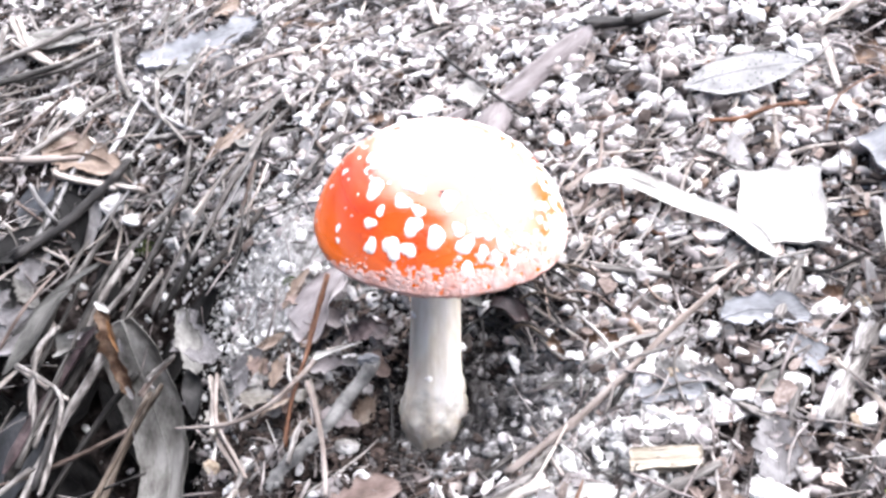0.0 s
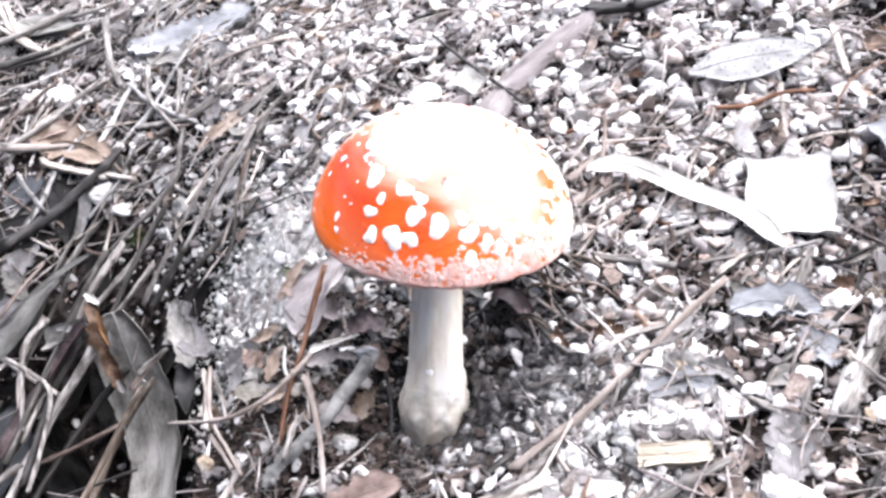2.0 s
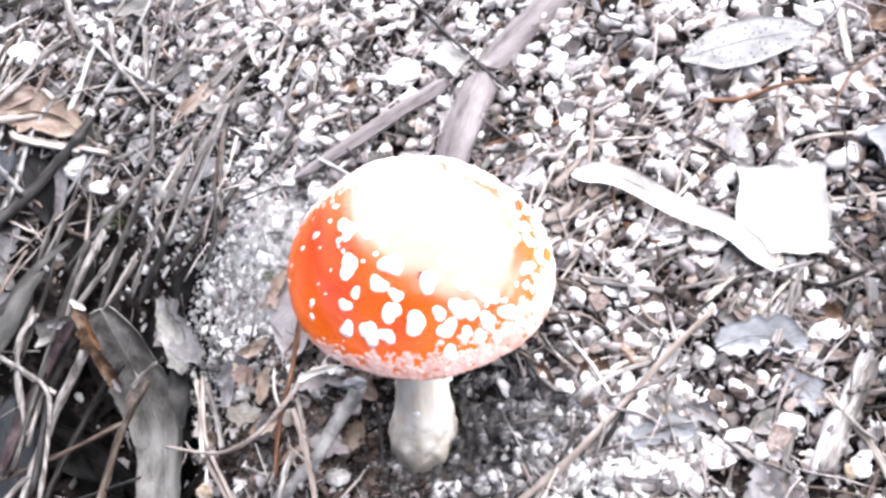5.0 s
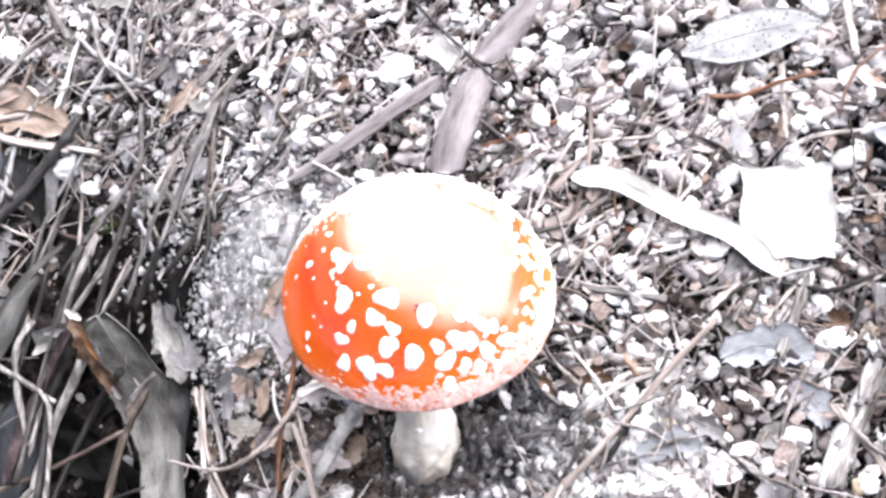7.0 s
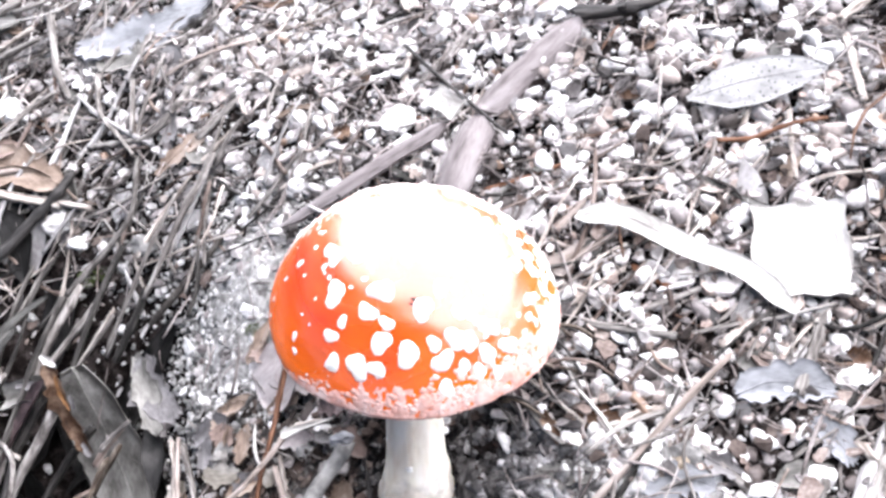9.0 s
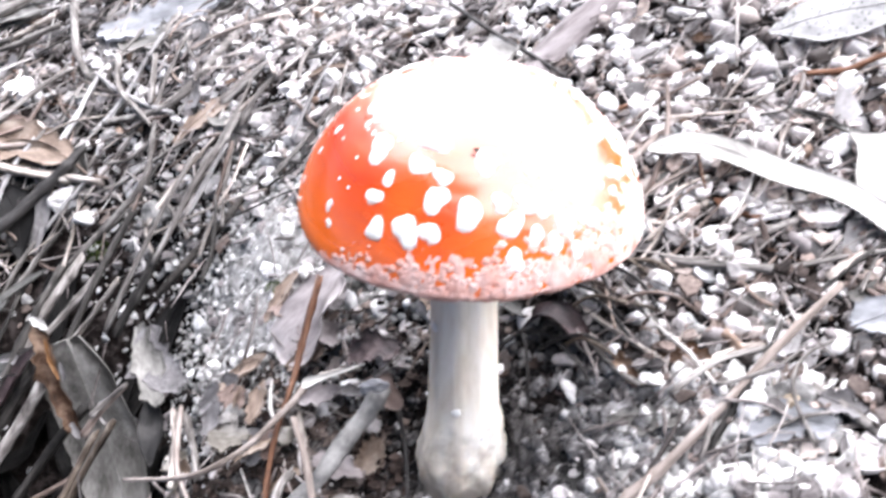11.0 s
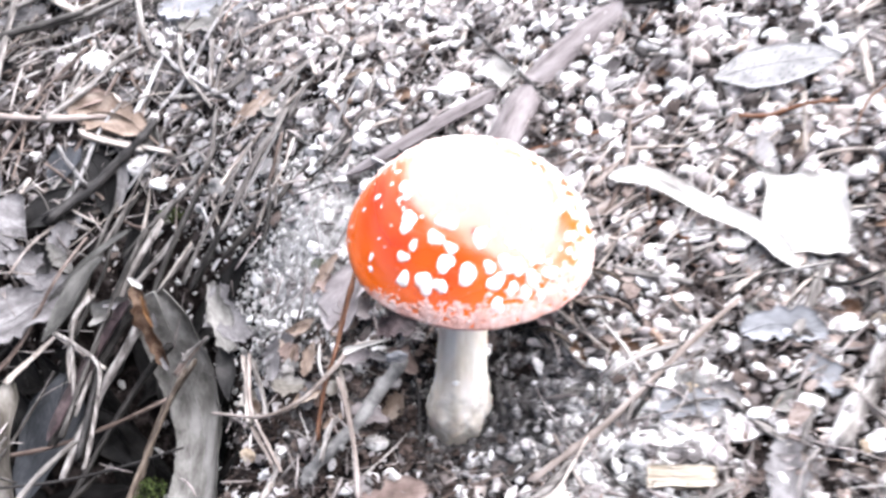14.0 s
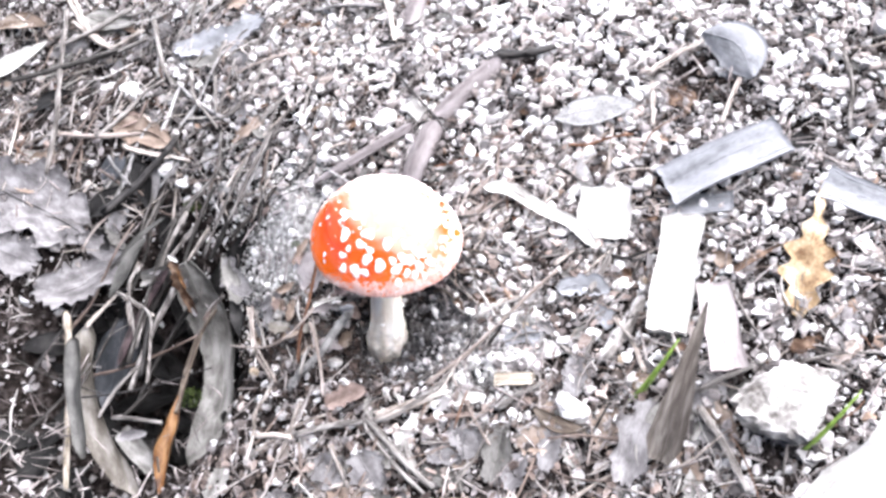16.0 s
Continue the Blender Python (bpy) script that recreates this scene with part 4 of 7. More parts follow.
def stone(name, label, mat, at, r, flat=0.7, turn=None, under=0.0):
    """A single broken stone, half bedded in the ground."""
    rs = np.random.RandomState(thing_rng.randrange(10 ** 6))
    base, faces = ball(3 if r < 0.015 else 4)
    v = lump(base, rs, 16, 0.4)
    v = v / np.abs(v).max(0) * (r, r * rs.uniform(0.65, 0.9), r * flat)
    for q in v:
        k = 1 + 0.09 * noise.noise(Vector(q) * (2.2 / r)) + 0.05 * noise.noise(Vector(q) * (6 / r))
        q *= k
    v[:, :2] *= 1 - under * np.clip(0.25 - v[:, 2:] / (r * flat), 0, 1)
    ob = new(name, mesh_of(name, v, faces, M[mat], False))
    ob.matrix_basis = pose(*at, rs.uniform(-12, 12), rs.uniform(-12, 12), rs.uniform(0, 360) if turn is None else turn)
    return tagged(ob, label, KINDS[name], GROUPS.get(name, ""))


def grass(name, label, at, lean=0.3, tall=1.35):
    """A bent blade of grass with a folded section."""
    verts, n = [], 12
    for i in range(n):
        s = i / (n - 1)
        c = Vector((0.012 * s + 0.01 * lean * s * s, 0.01 * s * s, -0.004 + 0.034 * s - 0.008 * s * s))
        w = 0.0026 * (1 - s) ** 0.6 + 0.0001
        for x, d in ((-w, 0), (0, -0.0006), (w, 0), (0, -0.0003)):
            verts.append(c + Vector((x, 0.3 * x + d, d)))
    ob = new(name, mesh_of(name, [v * tall for v in verts], spun(n, 4, True, True), M["grass"]))
    ob.location = at
    return tagged(ob, label, KINDS[name])


def moss(name, label, at, size=0.005):
    """A cushion of small pointed leaves."""
    r, verts, faces = random.Random(int(size * 1e5)), [], []
    for k in range(170):
        a, d = r.uniform(0, 6.28), size * math.sqrt(r.random())
        c = Vector((math.cos(a) * d, math.sin(a) * d, -0.001 + 0.5 * size * (1 - (d / size) ** 2)))
        tip = Vector((r.uniform(-1, 1), r.uniform(-1, 1), 1.2)).normalized() * size * r.uniform(0.2, 0.4)
        w = Vector((math.cos(a * 7), math.sin(a * 7), 0)) * size * 0.06
        i = len(verts)
        verts += [c - w, c + w, c + tip, c + tip * 0.4 + Vector((w.y, -w.x, 0)) * 1.2]
        faces += [(i, i + 1, i + 3), (i + 1, i + 2, i + 3), (i, i + 3, i + 2)]
    ob = new(name, mesh_of(name, verts, faces, M["moss"], False))
    ob.location = at
    return tagged(ob, label, KINDS[name], kind="stuff")



# near-black leaves deep in the hollow, standing in for its shaded gaps
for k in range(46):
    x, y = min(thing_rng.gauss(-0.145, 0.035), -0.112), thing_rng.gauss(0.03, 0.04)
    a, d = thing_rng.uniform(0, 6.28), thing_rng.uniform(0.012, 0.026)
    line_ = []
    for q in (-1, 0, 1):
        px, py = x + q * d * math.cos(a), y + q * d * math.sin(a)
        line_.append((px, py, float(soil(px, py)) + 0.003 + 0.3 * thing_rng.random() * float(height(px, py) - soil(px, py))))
    leaf("dead_leaf", thing_rng.choice(("near-black leaf standing in for shade deep in the hollow", "near-black leaf standing in for shade under matted needles")), "leaf_dark", line_, thing_rng.uniform(0.012, 0.02), "lance", thing_rng.uniform(0.1, 0.5), thing_rng.uniform(-20, 20))
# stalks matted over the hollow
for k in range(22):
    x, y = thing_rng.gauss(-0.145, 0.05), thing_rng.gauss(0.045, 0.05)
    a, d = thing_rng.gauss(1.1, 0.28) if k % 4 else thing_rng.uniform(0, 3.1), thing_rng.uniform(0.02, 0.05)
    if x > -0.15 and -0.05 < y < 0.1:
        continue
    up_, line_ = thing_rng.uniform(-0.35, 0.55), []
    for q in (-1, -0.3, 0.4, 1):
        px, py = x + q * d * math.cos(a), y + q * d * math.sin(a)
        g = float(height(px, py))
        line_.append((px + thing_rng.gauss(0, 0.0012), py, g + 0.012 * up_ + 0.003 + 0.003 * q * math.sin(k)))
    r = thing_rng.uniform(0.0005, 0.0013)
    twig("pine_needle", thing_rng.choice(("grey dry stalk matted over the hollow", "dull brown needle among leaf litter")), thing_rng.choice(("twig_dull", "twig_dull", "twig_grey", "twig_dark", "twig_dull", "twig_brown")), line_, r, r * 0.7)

# grey torn leaves in the litter before the toadstool
for k in range(66):
    x, y = thing_rng.uniform(-0.1, 0.16), thing_rng.uniform(-0.14, -0.06)
    a, d = thing_rng.uniform(0, 6.28), thing_rng.uniform(0.006, 0.014)
    line_ = []
    for q in (-1, 0, 1):
        px, py = x + q * d * math.cos(a), y + q * d * math.sin(a)
        line_.append((px, py, float(soil(px, py)) + 0.0035 + 0.001 * thing_rng.random()))
    leaf("dead_leaf", thing_rng.choice(("grey torn leaf lying on gravel", "dull crumpled leaf piece on litter")), thing_rng.choice(("leaf_grey", "leaf_olive", "leaf_lilac", "leaf_lilac", "leaf_tan")), line_, thing_rng.uniform(0.008, 0.016), "torn", thing_rng.uniform(0.1, 0.5), thing_rng.uniform(-15, 15))

# strewn twigs and torn leaves over the gravel
for k in range(165):
    x, y = thing_rng.uniform(-0.1, 0.29), thing_rng.uniform(-0.13, 0.33)
    if (x / 0.03) ** 2 + (y / 0.03) ** 2 < 1 or (x < -0.05 and y < 0.1):
        continue
    a, d, line_ = thing_rng.uniform(0, 6.28), thing_rng.uniform(0.005, 0.02), []
    for q in (-1, 0, 1):
        px, py = x + q * d * math.cos(a), y + q * d * math.sin(a) + thing_rng.gauss(0, 0.001)
        line_.append((px, py, float(soil(px, py)) + 0.0038 + 0.0012 * q * math.sin(k)))
    r, kind_ = thing_rng.uniform(0.0004, 0.0013), thing_rng.choice(("twig_brown", "twig_grey", "twig_pale", "bark_tan", "twig_dull"))
    twig("twig", {"twig_brown": "short brown twig strewn on gravel", "twig_grey": "short grey twig strewn on gravel", "twig_pale": "short straw-pale twig on gravel",
                  "bark_tan": "short tan twig strewn on gravel", "twig_dull": "short dark twig strewn on gravel"}[kind_], kind_, line_, r, r * thing_rng.uniform(0.6, 1))
for k in range(130):
    x, y = thing_rng.uniform(-0.1, 0.28), thing_rng.uniform(-0.12, 0.33)
    if (x / 0.03) ** 2 + (y / 0.03) ** 2 < 1 or (x < -0.05 and y < 0.1) or math.hypot(x + 0.06, y - 0.085) < 0.04:
        continue
    a, d, line_ = thing_rng.uniform(0, 6.28), thing_rng.uniform(0.003, 0.009), []
    for q in (-1, 0, 1):
        px, py = x + q * d * math.cos(a), y + q * d * math.sin(a)
        line_.append((px, py, float(soil(px, py)) + 0.0036 + 0.0012 * thing_rng.random()))
    kind_ = thing_rng.choice(("leaf_grey", "leaf_brown", "leaf_pink", "bark_tan", "leaf_dull", "leaf_rust"))
    leaf("leaf_fragment", {"leaf_grey": "small grey leaf scrap on gravel", "leaf_brown": "small brown leaf scrap on gravel", "leaf_pink": "small pinkish leaf scrap on gravel",
                           "bark_tan": "small tan bark scrap on gravel", "leaf_dull": "small dark leaf scrap on gravel", "leaf_rust": "small rust-brown leaf scrap on gravel"}[kind_],
         kind_, line_, thing_rng.uniform(0.003, 0.009), "torn", thing_rng.uniform(0.1, 0.6), thing_rng.uniform(-25, 25))


# twigs and leaves in the litter above the hollow
for k in range(60):
    x, y = thing_rng.uniform(-0.3, -0.06), thing_rng.uniform(0.1, 0.32)
    a, d, line_ = thing_rng.gauss(0.9, 1.1), thing_rng.uniform(0.01, 0.034), []
    for q in (-1, -0.2, 0.5, 1):
        px, py = x + q * d * math.cos(a), y + q * d * math.sin(a) + thing_rng.gauss(0, 0.0012)
        line_.append((px, py, float(height(px, py)) + 0.005 + 0.003 * q * math.sin(k)))
    r, kind_ = thing_rng.uniform(0.0004, 0.0012), thing_rng.choice(("twig_grey", "twig_pale", "twig_pale", "twig_brown", "twig_grey", "twig_dull"))
    twig("twig", {"twig_grey": "grey twig in the upper litter", "twig_pale": "straw-pale twig in the upper litter", "twig_dull": "dark twig in the upper litter", "twig_brown": "brown twig in the upper litter"}[kind_], kind_, line_, r, r * thing_rng.uniform(0.6, 1))
for k in range(48):
    x, y = thing_rng.uniform(-0.3, -0.08), thing_rng.uniform(0.1, 0.3)
    if math.hypot(x + 0.06, y - 0.09) < 0.045:
        continue
    a, d, line_ = thing_rng.uniform(0, 6.28), thing_rng.uniform(0.006, 0.016), []
    for q in (-1, 0, 1):
        px, py = x + q * d * math.cos(a), y + q * d * math.sin(a)
        line_.append((px, py, float(height(px, py)) + 0.003 + 0.002 * thing_rng.random()))
    kind_ = thing_rng.choice(("leaf_lilac", "leaf_grey", "leaf_dark", "leaf_olive", "leaf_lilac", "leaf_tan", "leaf_lilac"))
    leaf("dead_leaf", {"leaf_lilac": "lilac-grey dead leaf in the upper litter", "leaf_grey": "grey dead leaf in the upper litter", "leaf_dark": "blackened leaf in the upper litter",
                       "leaf_olive": "olive-grey leaf in the upper litter", "leaf_tan": "tan dead leaf in the upper litter"}[kind_], kind_, line_, thing_rng.uniform(0.007, 0.016), thing_rng.choice(("lance", "torn")), thing_rng.uniform(0.1, 0.6), thing_rng.uniform(-25, 25))

# long thin strands and stalks: over the upper litter, before the toadstool and beside it
for k in range(190):
    zone = k % 5
    if zone in (0, 1):
        x, y, a = thing_rng.uniform(-0.29, -0.03), thing_rng.uniform(0.1, 0.33), thing_rng.uniform(0, 3.14)
    elif zone == 2:
        x, y, a = thing_rng.uniform(-0.05, 0.14), thing_rng.uniform(-0.13, -0.045), thing_rng.gauss(0.5, 0.7)
    elif zone == 3:
        x, y, a = thing_rng.uniform(0.03, 0.13), thing_rng.uniform(-0.03, 0.09), thing_rng.gauss(0.6, 0.6)
    else:
        x, y, a = thing_rng.uniform(-0.15, 0.0), thing_rng.uniform(0.11, 0.3), thing_rng.uniform(0, 3.14)
    if math.hypot(x - 0.015, y) < 0.042:
        continue
    d, sway, line_ = thing_rng.uniform(0.008, 0.03), thing_rng.gauss(0, 0.2), []
    for q in (-1, -0.4, 0.3, 1):
        px, py = x + d * (q * math.cos(a) - sway * q * q * math.sin(a)), y + d * (q * math.sin(a) + sway * q * q * math.cos(a))
        line_.append((px, py, float(height(px, py)) + 0.0052 + 0.0025 * q * math.sin(k) + thing_rng.gauss(0, 0.0006)))
    r, kind_ = thing_rng.uniform(0.0004, 0.001), thing_rng.choice(("twig_pale", "twig_pale", "twig_grey", "twig_grey", "bark_tan", "twig_brown", "twig_dull", "twig_rust" if zone == 3 else "twig_grey"))
    twig("dry_stalk", {"twig_grey": "thin grey stalk lying over litter", "twig_pale": "thin straw-pale stalk lying over litter", "twig_brown": "thin brown stalk lying over litter", "twig_dull": "thin dark stalk lying over litter",
                       "bark_tan": "thin tan stalk lying over litter", "twig_rust": "thin rust-brown stalk lying over gravel"}[kind_], kind_, line_, r, r * thing_rng.uniform(0.5, 0.9))

# bark and sticks behind the toadstool
leaf("bark_strip", "purple-brown curled bark strip lying on gravel", "bark", [(0.0110, 0.0842, 0.0369), (0.0150, 0.0960, 0.0426), (0.0216, 0.1095, 0.0467), (0.0280, 0.1222, 0.0493)], 0.0169, shape="strip", cup=-0.7, thick=0.0012)
leaf("bark_sliver", "long grey-brown bark sliver lying on gravel", "bark", [(0.0148, 0.1218, 0.0470), (-0.0037, 0.1151, 0.0399), (-0.0256, 0.1056, 0.0315), (-0.0462, 0.1005, 0.0210)], 0.0086, shape="strip", cup=-0.5, taper=0.5, thick=0.0012)
leaf("bark_strip", "purple-brown rolled bark strip over pale gravel", "bark", [(0.0278, 0.1284, 0.0480), (0.0448, 0.1416, 0.0559), (0.0671, 0.1582, 0.0653)], 0.0156, shape="strip", cup=-0.8, thick=0.0012)
twig("stick", "dark broken stick with a raised end", "twig_dark", [(0.0650, 0.1643, 0.0630), (0.0822, 0.1604, 0.0661), (0.1008, 0.1611, 0.0701)], 0.00354, 0.00191)
twig("twig", "thin dark twig crossing the bark", "twig_dark", [(0.0012, 0.1704, 0.0502), (0.0144, 0.1474, 0.0495), (0.0303, 0.1205, 0.0493), (0.0367, 0.1124, 0.0478)], 0.00085, 0.00053)
leaf("bark_chip", "pale square bark chip leaning on the bark", "wood", [(0.0121, 0.1414, 0.0465), (0.0205, 0.1283, 0.0475)], 0.0089, shape="plate", cup=0.1, thick=0.0012, roll=25)
twig("twig", "dark stick shard wedged between bark strips", "twig_dark", [(0.0063, 0.1093, 0.0373), (0.0200, 0.1248, 0.0423), (0.0269, 0.1321, 0.0419)], 0.00168, 0.00084)
leaf("bark_fragment", "small brown bark fragment under the strips", "bark", [(0.0044, 0.0999, 0.0324), (0.0108, 0.1139, 0.0394)], 0.0062, shape="plate", cup=0.3)
twig("twig", "pale upright splinter on gravel", "twig_pale", [(-0.0012, 0.1442, 0.0385), (0.0030, 0.1721, 0.0445)], 0.00133, 0.00111)
twig("twig", "orange-brown twig on gravel", "twig_rust", [(0.0261, 0.0933, 0.0383), (0.0439, 0.0951, 0.0429), (0.0579, 0.0965, 0.0469)], 0.00109, 0.00070)
twig("twig", "rust twig end lying on pebbles", "twig_brown", [(0.0592, 0.1070, 0.0503), (0.0706, 0.1028, 0.0503)], 0.00080, 0.00060)

# leaves and wood on the open slope
leaf("gum_leaf", "spotted grey leaf with a curled edge on gravel", "leaf_spotted", [(0.0956, 0.1039, 0.0644), (0.1094, 0.1049, 0.0683), (0.1257, 0.1058, 0.0712), (0.1405, 0.1042, 0.0740)], 0.0173, shape="lance", cup=-0.2, roll=14, rib=True)
leaf("gum_leaf", "small pale leaf tucked beneath another leaf", "leaf_grey", [(0.1310, 0.1057, 0.0653), (0.1389, 0.1052, 0.0668), (0.1469, 0.0997, 0.0676)], 0.0062, shape="lance", cup=0.2)
leaf("strip_leaf", "bleached narrow strip leaf arched over gravel", "leaf_white", [(0.0550, 0.0701, 0.0462), (0.0689, 0.0620, 0.0513), (0.0856, 0.0475, 0.0505), (0.1008, 0.0389, 0.0482), (0.1126, 0.0257, 0.0432)], 0.0082, shape="strip", cup=0.25, taper=0.8, rib=True)
leaf("wood_chip", "bleached flat wood chip on gravel", "wood", [(0.1202, 0.0582, 0.0560), (0.1162, 0.0309, 0.0446)], 0.0278, shape="plate", cup=0.05, thick=0.0016)
leaf("bark_sliver", "dark bark sliver under white pebbles", "leaf_dull", [(0.1239, 0.0512, 0.0528), (0.1091, 0.0627, 0.0529), (0.0951, 0.0772, 0.0536)], 0.0046, shape="spike", cup=0.3)
twig("twig", "pale bent twig on pebbles", "twig_pale", [(0.1216, 0.0644, 0.0557), (0.1329, 0.0681, 0.0583), (0.1527, 0.0641, 0.0630)], 0.00096, 0.00067)
twig("twig", "pale short twig between pebbles", "twig_pale", [(0.1273, 0.0960, 0.0635), (0.1244, 0.0803, 0.0603), (0.1228, 0.0689, 0.0568)], 0.00110, 0.00090)
twig("twig", "tan broken twig between pebbles", "twig_pale", [(0.1059, 0.0835, 0.0537), (0.1160, 0.1007, 0.0612)], 0.00123, 0.00102)
leaf("bark_fragment", "split brown bark fragment on gravel", "bark_tan", [(0.0455, 0.0543, 0.0369), (0.0555, 0.0589, 0.0413), (0.0662, 0.0609, 0.0447)], 0.0086, shape="spike", cup=0.4, thick=0.0015)
twig("twig", "orange-brown twig fragment on gravel", "twig_rust", [(0.0707, 0.0504, 0.0401), (0.0796, 0.0410, 0.0407)], 0.00151, 0.00132)
twig("twig", "grey twig lying across pebbles", "twig_grey", [(0.0647, 0.0352, 0.0359), (0.0803, 0.0369, 0.0402), (0.0975, 0.0410, 0.0436)], 0.00121, 0.00102)
twig("twig", "brown twig lying across pebbles", "bark_tan", [(0.0468, 0.0678, 0.0405), (0.0588, 0.0779, 0.0454), (0.0714, 0.0912, 0.0488)], 0.00152, 0.00091)
leaf("leaf_fragment", "rust-brown leaf fragment among gravel", "leaf_rust", [(0.1407, 0.0401, 0.0488), (0.1468, 0.0404, 0.0512)], 0.0051, shape="lance", cup=0.4)
twig("stick", "smooth grey stick end on gravel", "twig_grey", [(0.0524, 0.0348, 0.0337), (0.0648, 0.0300, 0.0348), (0.0777, 0.0249, 0.0370)], 0.00147, 0.00138)
twig("twig", "long straight brown twig across pebbles", "bark_tan", [(0.0908, 0.0147, 0.0388), (0.0696, -0.0026, 0.0328), (0.0508, -0.0186, 0.0256), (0.0369, -0.0281, 0.0196), (0.0209, -0.0384, 0.0146)], 0.0011, 0.00125)
twig("twig", "short brown twig on gravel", "twig_pale", [(0.0899, 0.0197, 0.0375), (0.1010, 0.0270, 0.0397)], 0.00153, 0.00108)
twig("twig", "pale forked stick with root hairs", "twig_grey", [(0.1213, 0.0262, 0.0411), (0.1142, 0.0132, 0.0386), (0.1063, 0.0002, 0.0381)], 0.00131, 0.00192)
twig("root", "fine grey root looping over the stick", "twig_grey", [(0.1195, 0.0259, 0.0420), (0.1126, 0.0204, 0.0397), (0.1082, 0.0147, 0.0397), (0.1090, 0.0117, 0.0400), (0.1158, 0.0195, 0.0403), (0.1183, 0.0259, 0.0420)], 0.00035, 0.00027)
twig("twig", "fine grey root beside the stick", "twig_grey", [(0.1105, 0.0271, 0.0401), (0.1107, 0.0190, 0.0385), (0.1058, 0.0084, 0.0383), (0.0986, 0.0002, 0.0365)], 0.00044, 0.00026)
twig("stick", "ash-grey split stick leaning on gravel", "twig_ash", [(0.1323, -0.0053, 0.0406), (0.1194, -0.0223, 0.0367), (0.1075, -0.0398, 0.0348)], 0.00207, 0.00191)
leaf("wood_chip", "cream split wood chip on gravel", "cream_wood", [(0.0558, -0.0416, 0.0223), (0.0747, -0.0453, 0.0275)], 0.0068, shape="plate", cup=0.02, thick=0.004)
leaf("dead_leaf", "grey dead leaf half buried in gravel", "leaf_dark", [(0.0943, -0.0410, 0.0302), (0.0914, -0.0503, 0.0275), (0.0884, -0.0588, 0.0261)], 0.0105, shape="torn", cup=0.2)
twig("twig", "flattened grey stalk on gravel", "twig_grey", [(0.0781, -0.0091, 0.0297), (0.0858, -0.0205, 0.0302), (0.0896, -0.0257, 0.0285), (0.0968, -0.0366, 0.0320)], 0.00177, 0.00113)
twig("twig", "grey twig beside the stalk", "twig_grey", [(0.1058, -0.0255, 0.0358), (0.1029, -0.0316, 0.0343), (0.0994, -0.0408, 0.0320)], 0.00155, 0.00124)
leaf("leaf_fragment", "grey leaf fragment on gravel", "leaf_grey", [(0.0948, -0.0228, 0.0311), (0.1008, -0.0223, 0.0338), (0.1097, -0.0214, 0.0350)], 0.0080, shape="lance", cup=0.3)
leaf("leaf_fragment", "pale curled leaf fragment on gravel", "leaf_grey", [(0.0936, 0.0131, 0.0357), (0.1056, 0.0157, 0.0367)], 0.0078, shape="torn", cup=0.3)
twig("twig", "pale twig half under gravel", "twig_pale", [(0.0562, 0.0006, 0.0278), (0.0645, 0.0042, 0.0290), (0.0711, 0.0039, 0.0310)], 0.00139, 0.00104)
twig("twig", "short grey twig below the cap", "twig_grey", [(0.0454, 0.0348, 0.0298), (0.0481, 0.0196, 0.0280), (0.0499, 0.0113, 0.0270)], 0.00097, 0.00069)
twig("twig", "grey twig beside the stem", "twig_grey", [(0.0239, 0.0244, 0.0229), (0.0316, 0.0156, 0.0229), (0.0377, 0.0042, 0.0231), (0.0427, -0.0027, 0.0242)], 0.00095, 0.00122)
twig("twig", "flat pale twig in gravel", "twig_pale", [(0.0307, 0.0254, 0.0265), (0.0394, 0.0150, 0.0259), (0.0488, 0.0033, 0.0262)], 0.00109, 0.00082)
twig("twig", "pale twig pointing at pebbles", "twig_pale", [(0.0473, 0.0087, 0.0267), (0.0540, 0.0100, 0.0280), (0.0631, 0.0105, 0.0290)], 0.00106, 0.00073)
twig("root", "thin dark root arching from the soil", "twig_dark", [(0.0102, 0.0206, 0.0182), (0.0161, 0.0233, 0.0204), (0.0225, 0.0186, 0.0224), (0.0281, 0.0095, 0.0221), (0.0305, 0.0028, 0.0210)], 0.00069, 0.00042)
leaf("leaf_fragment", "red-brown leaf flake in gravel", "leaf_rust", [(0.0490, 0.0034, 0.0253), (0.0564, 0.0036, 0.0276)], 0.0065, shape="torn", cup=0.2)
leaf("leaf_fragment", "brown dead leaf by the soil edge", "leaf_dark", [(0.0426, -0.0362, 0.0164), (0.0514, -0.0366, 0.0184)], 0.0093, shape="torn", cup=0.2)
leaf("leaf_fragment", "white crumbling leaf fragment on soil", "leaf_white", [(0.0281, -0.0353, 0.0127), (0.0405, -0.0295, 0.0171), (0.0524, -0.0220, 0.0208), (0.0584, -0.0191, 0.0246)], 0.0055, shape="lance", cup=0.2)

# around the stem
leaf("dead_leaf", "pinkish pale leaf leaning under the cap", "leaf_mauve", [(-0.0314, 0.0476, 0.0224), (-0.0407, 0.0457, 0.0123), (-0.0510, 0.0379, -0.0005)], 0.0215, shape="strip", cup=0.15, roll=10)
twig("pine_needle", "red-brown bent needle across the pale leaf", "twig_rust", [(-0.0384, 0.0472, 0.0220), (-0.0429, 0.0307, 0.0111), (-0.0453, 0.0178, 0.0069), (-0.0490, 0.0036, 0.0010), (-0.0494, -0.0108, -0.0034)], 0.00125, 0.00088)
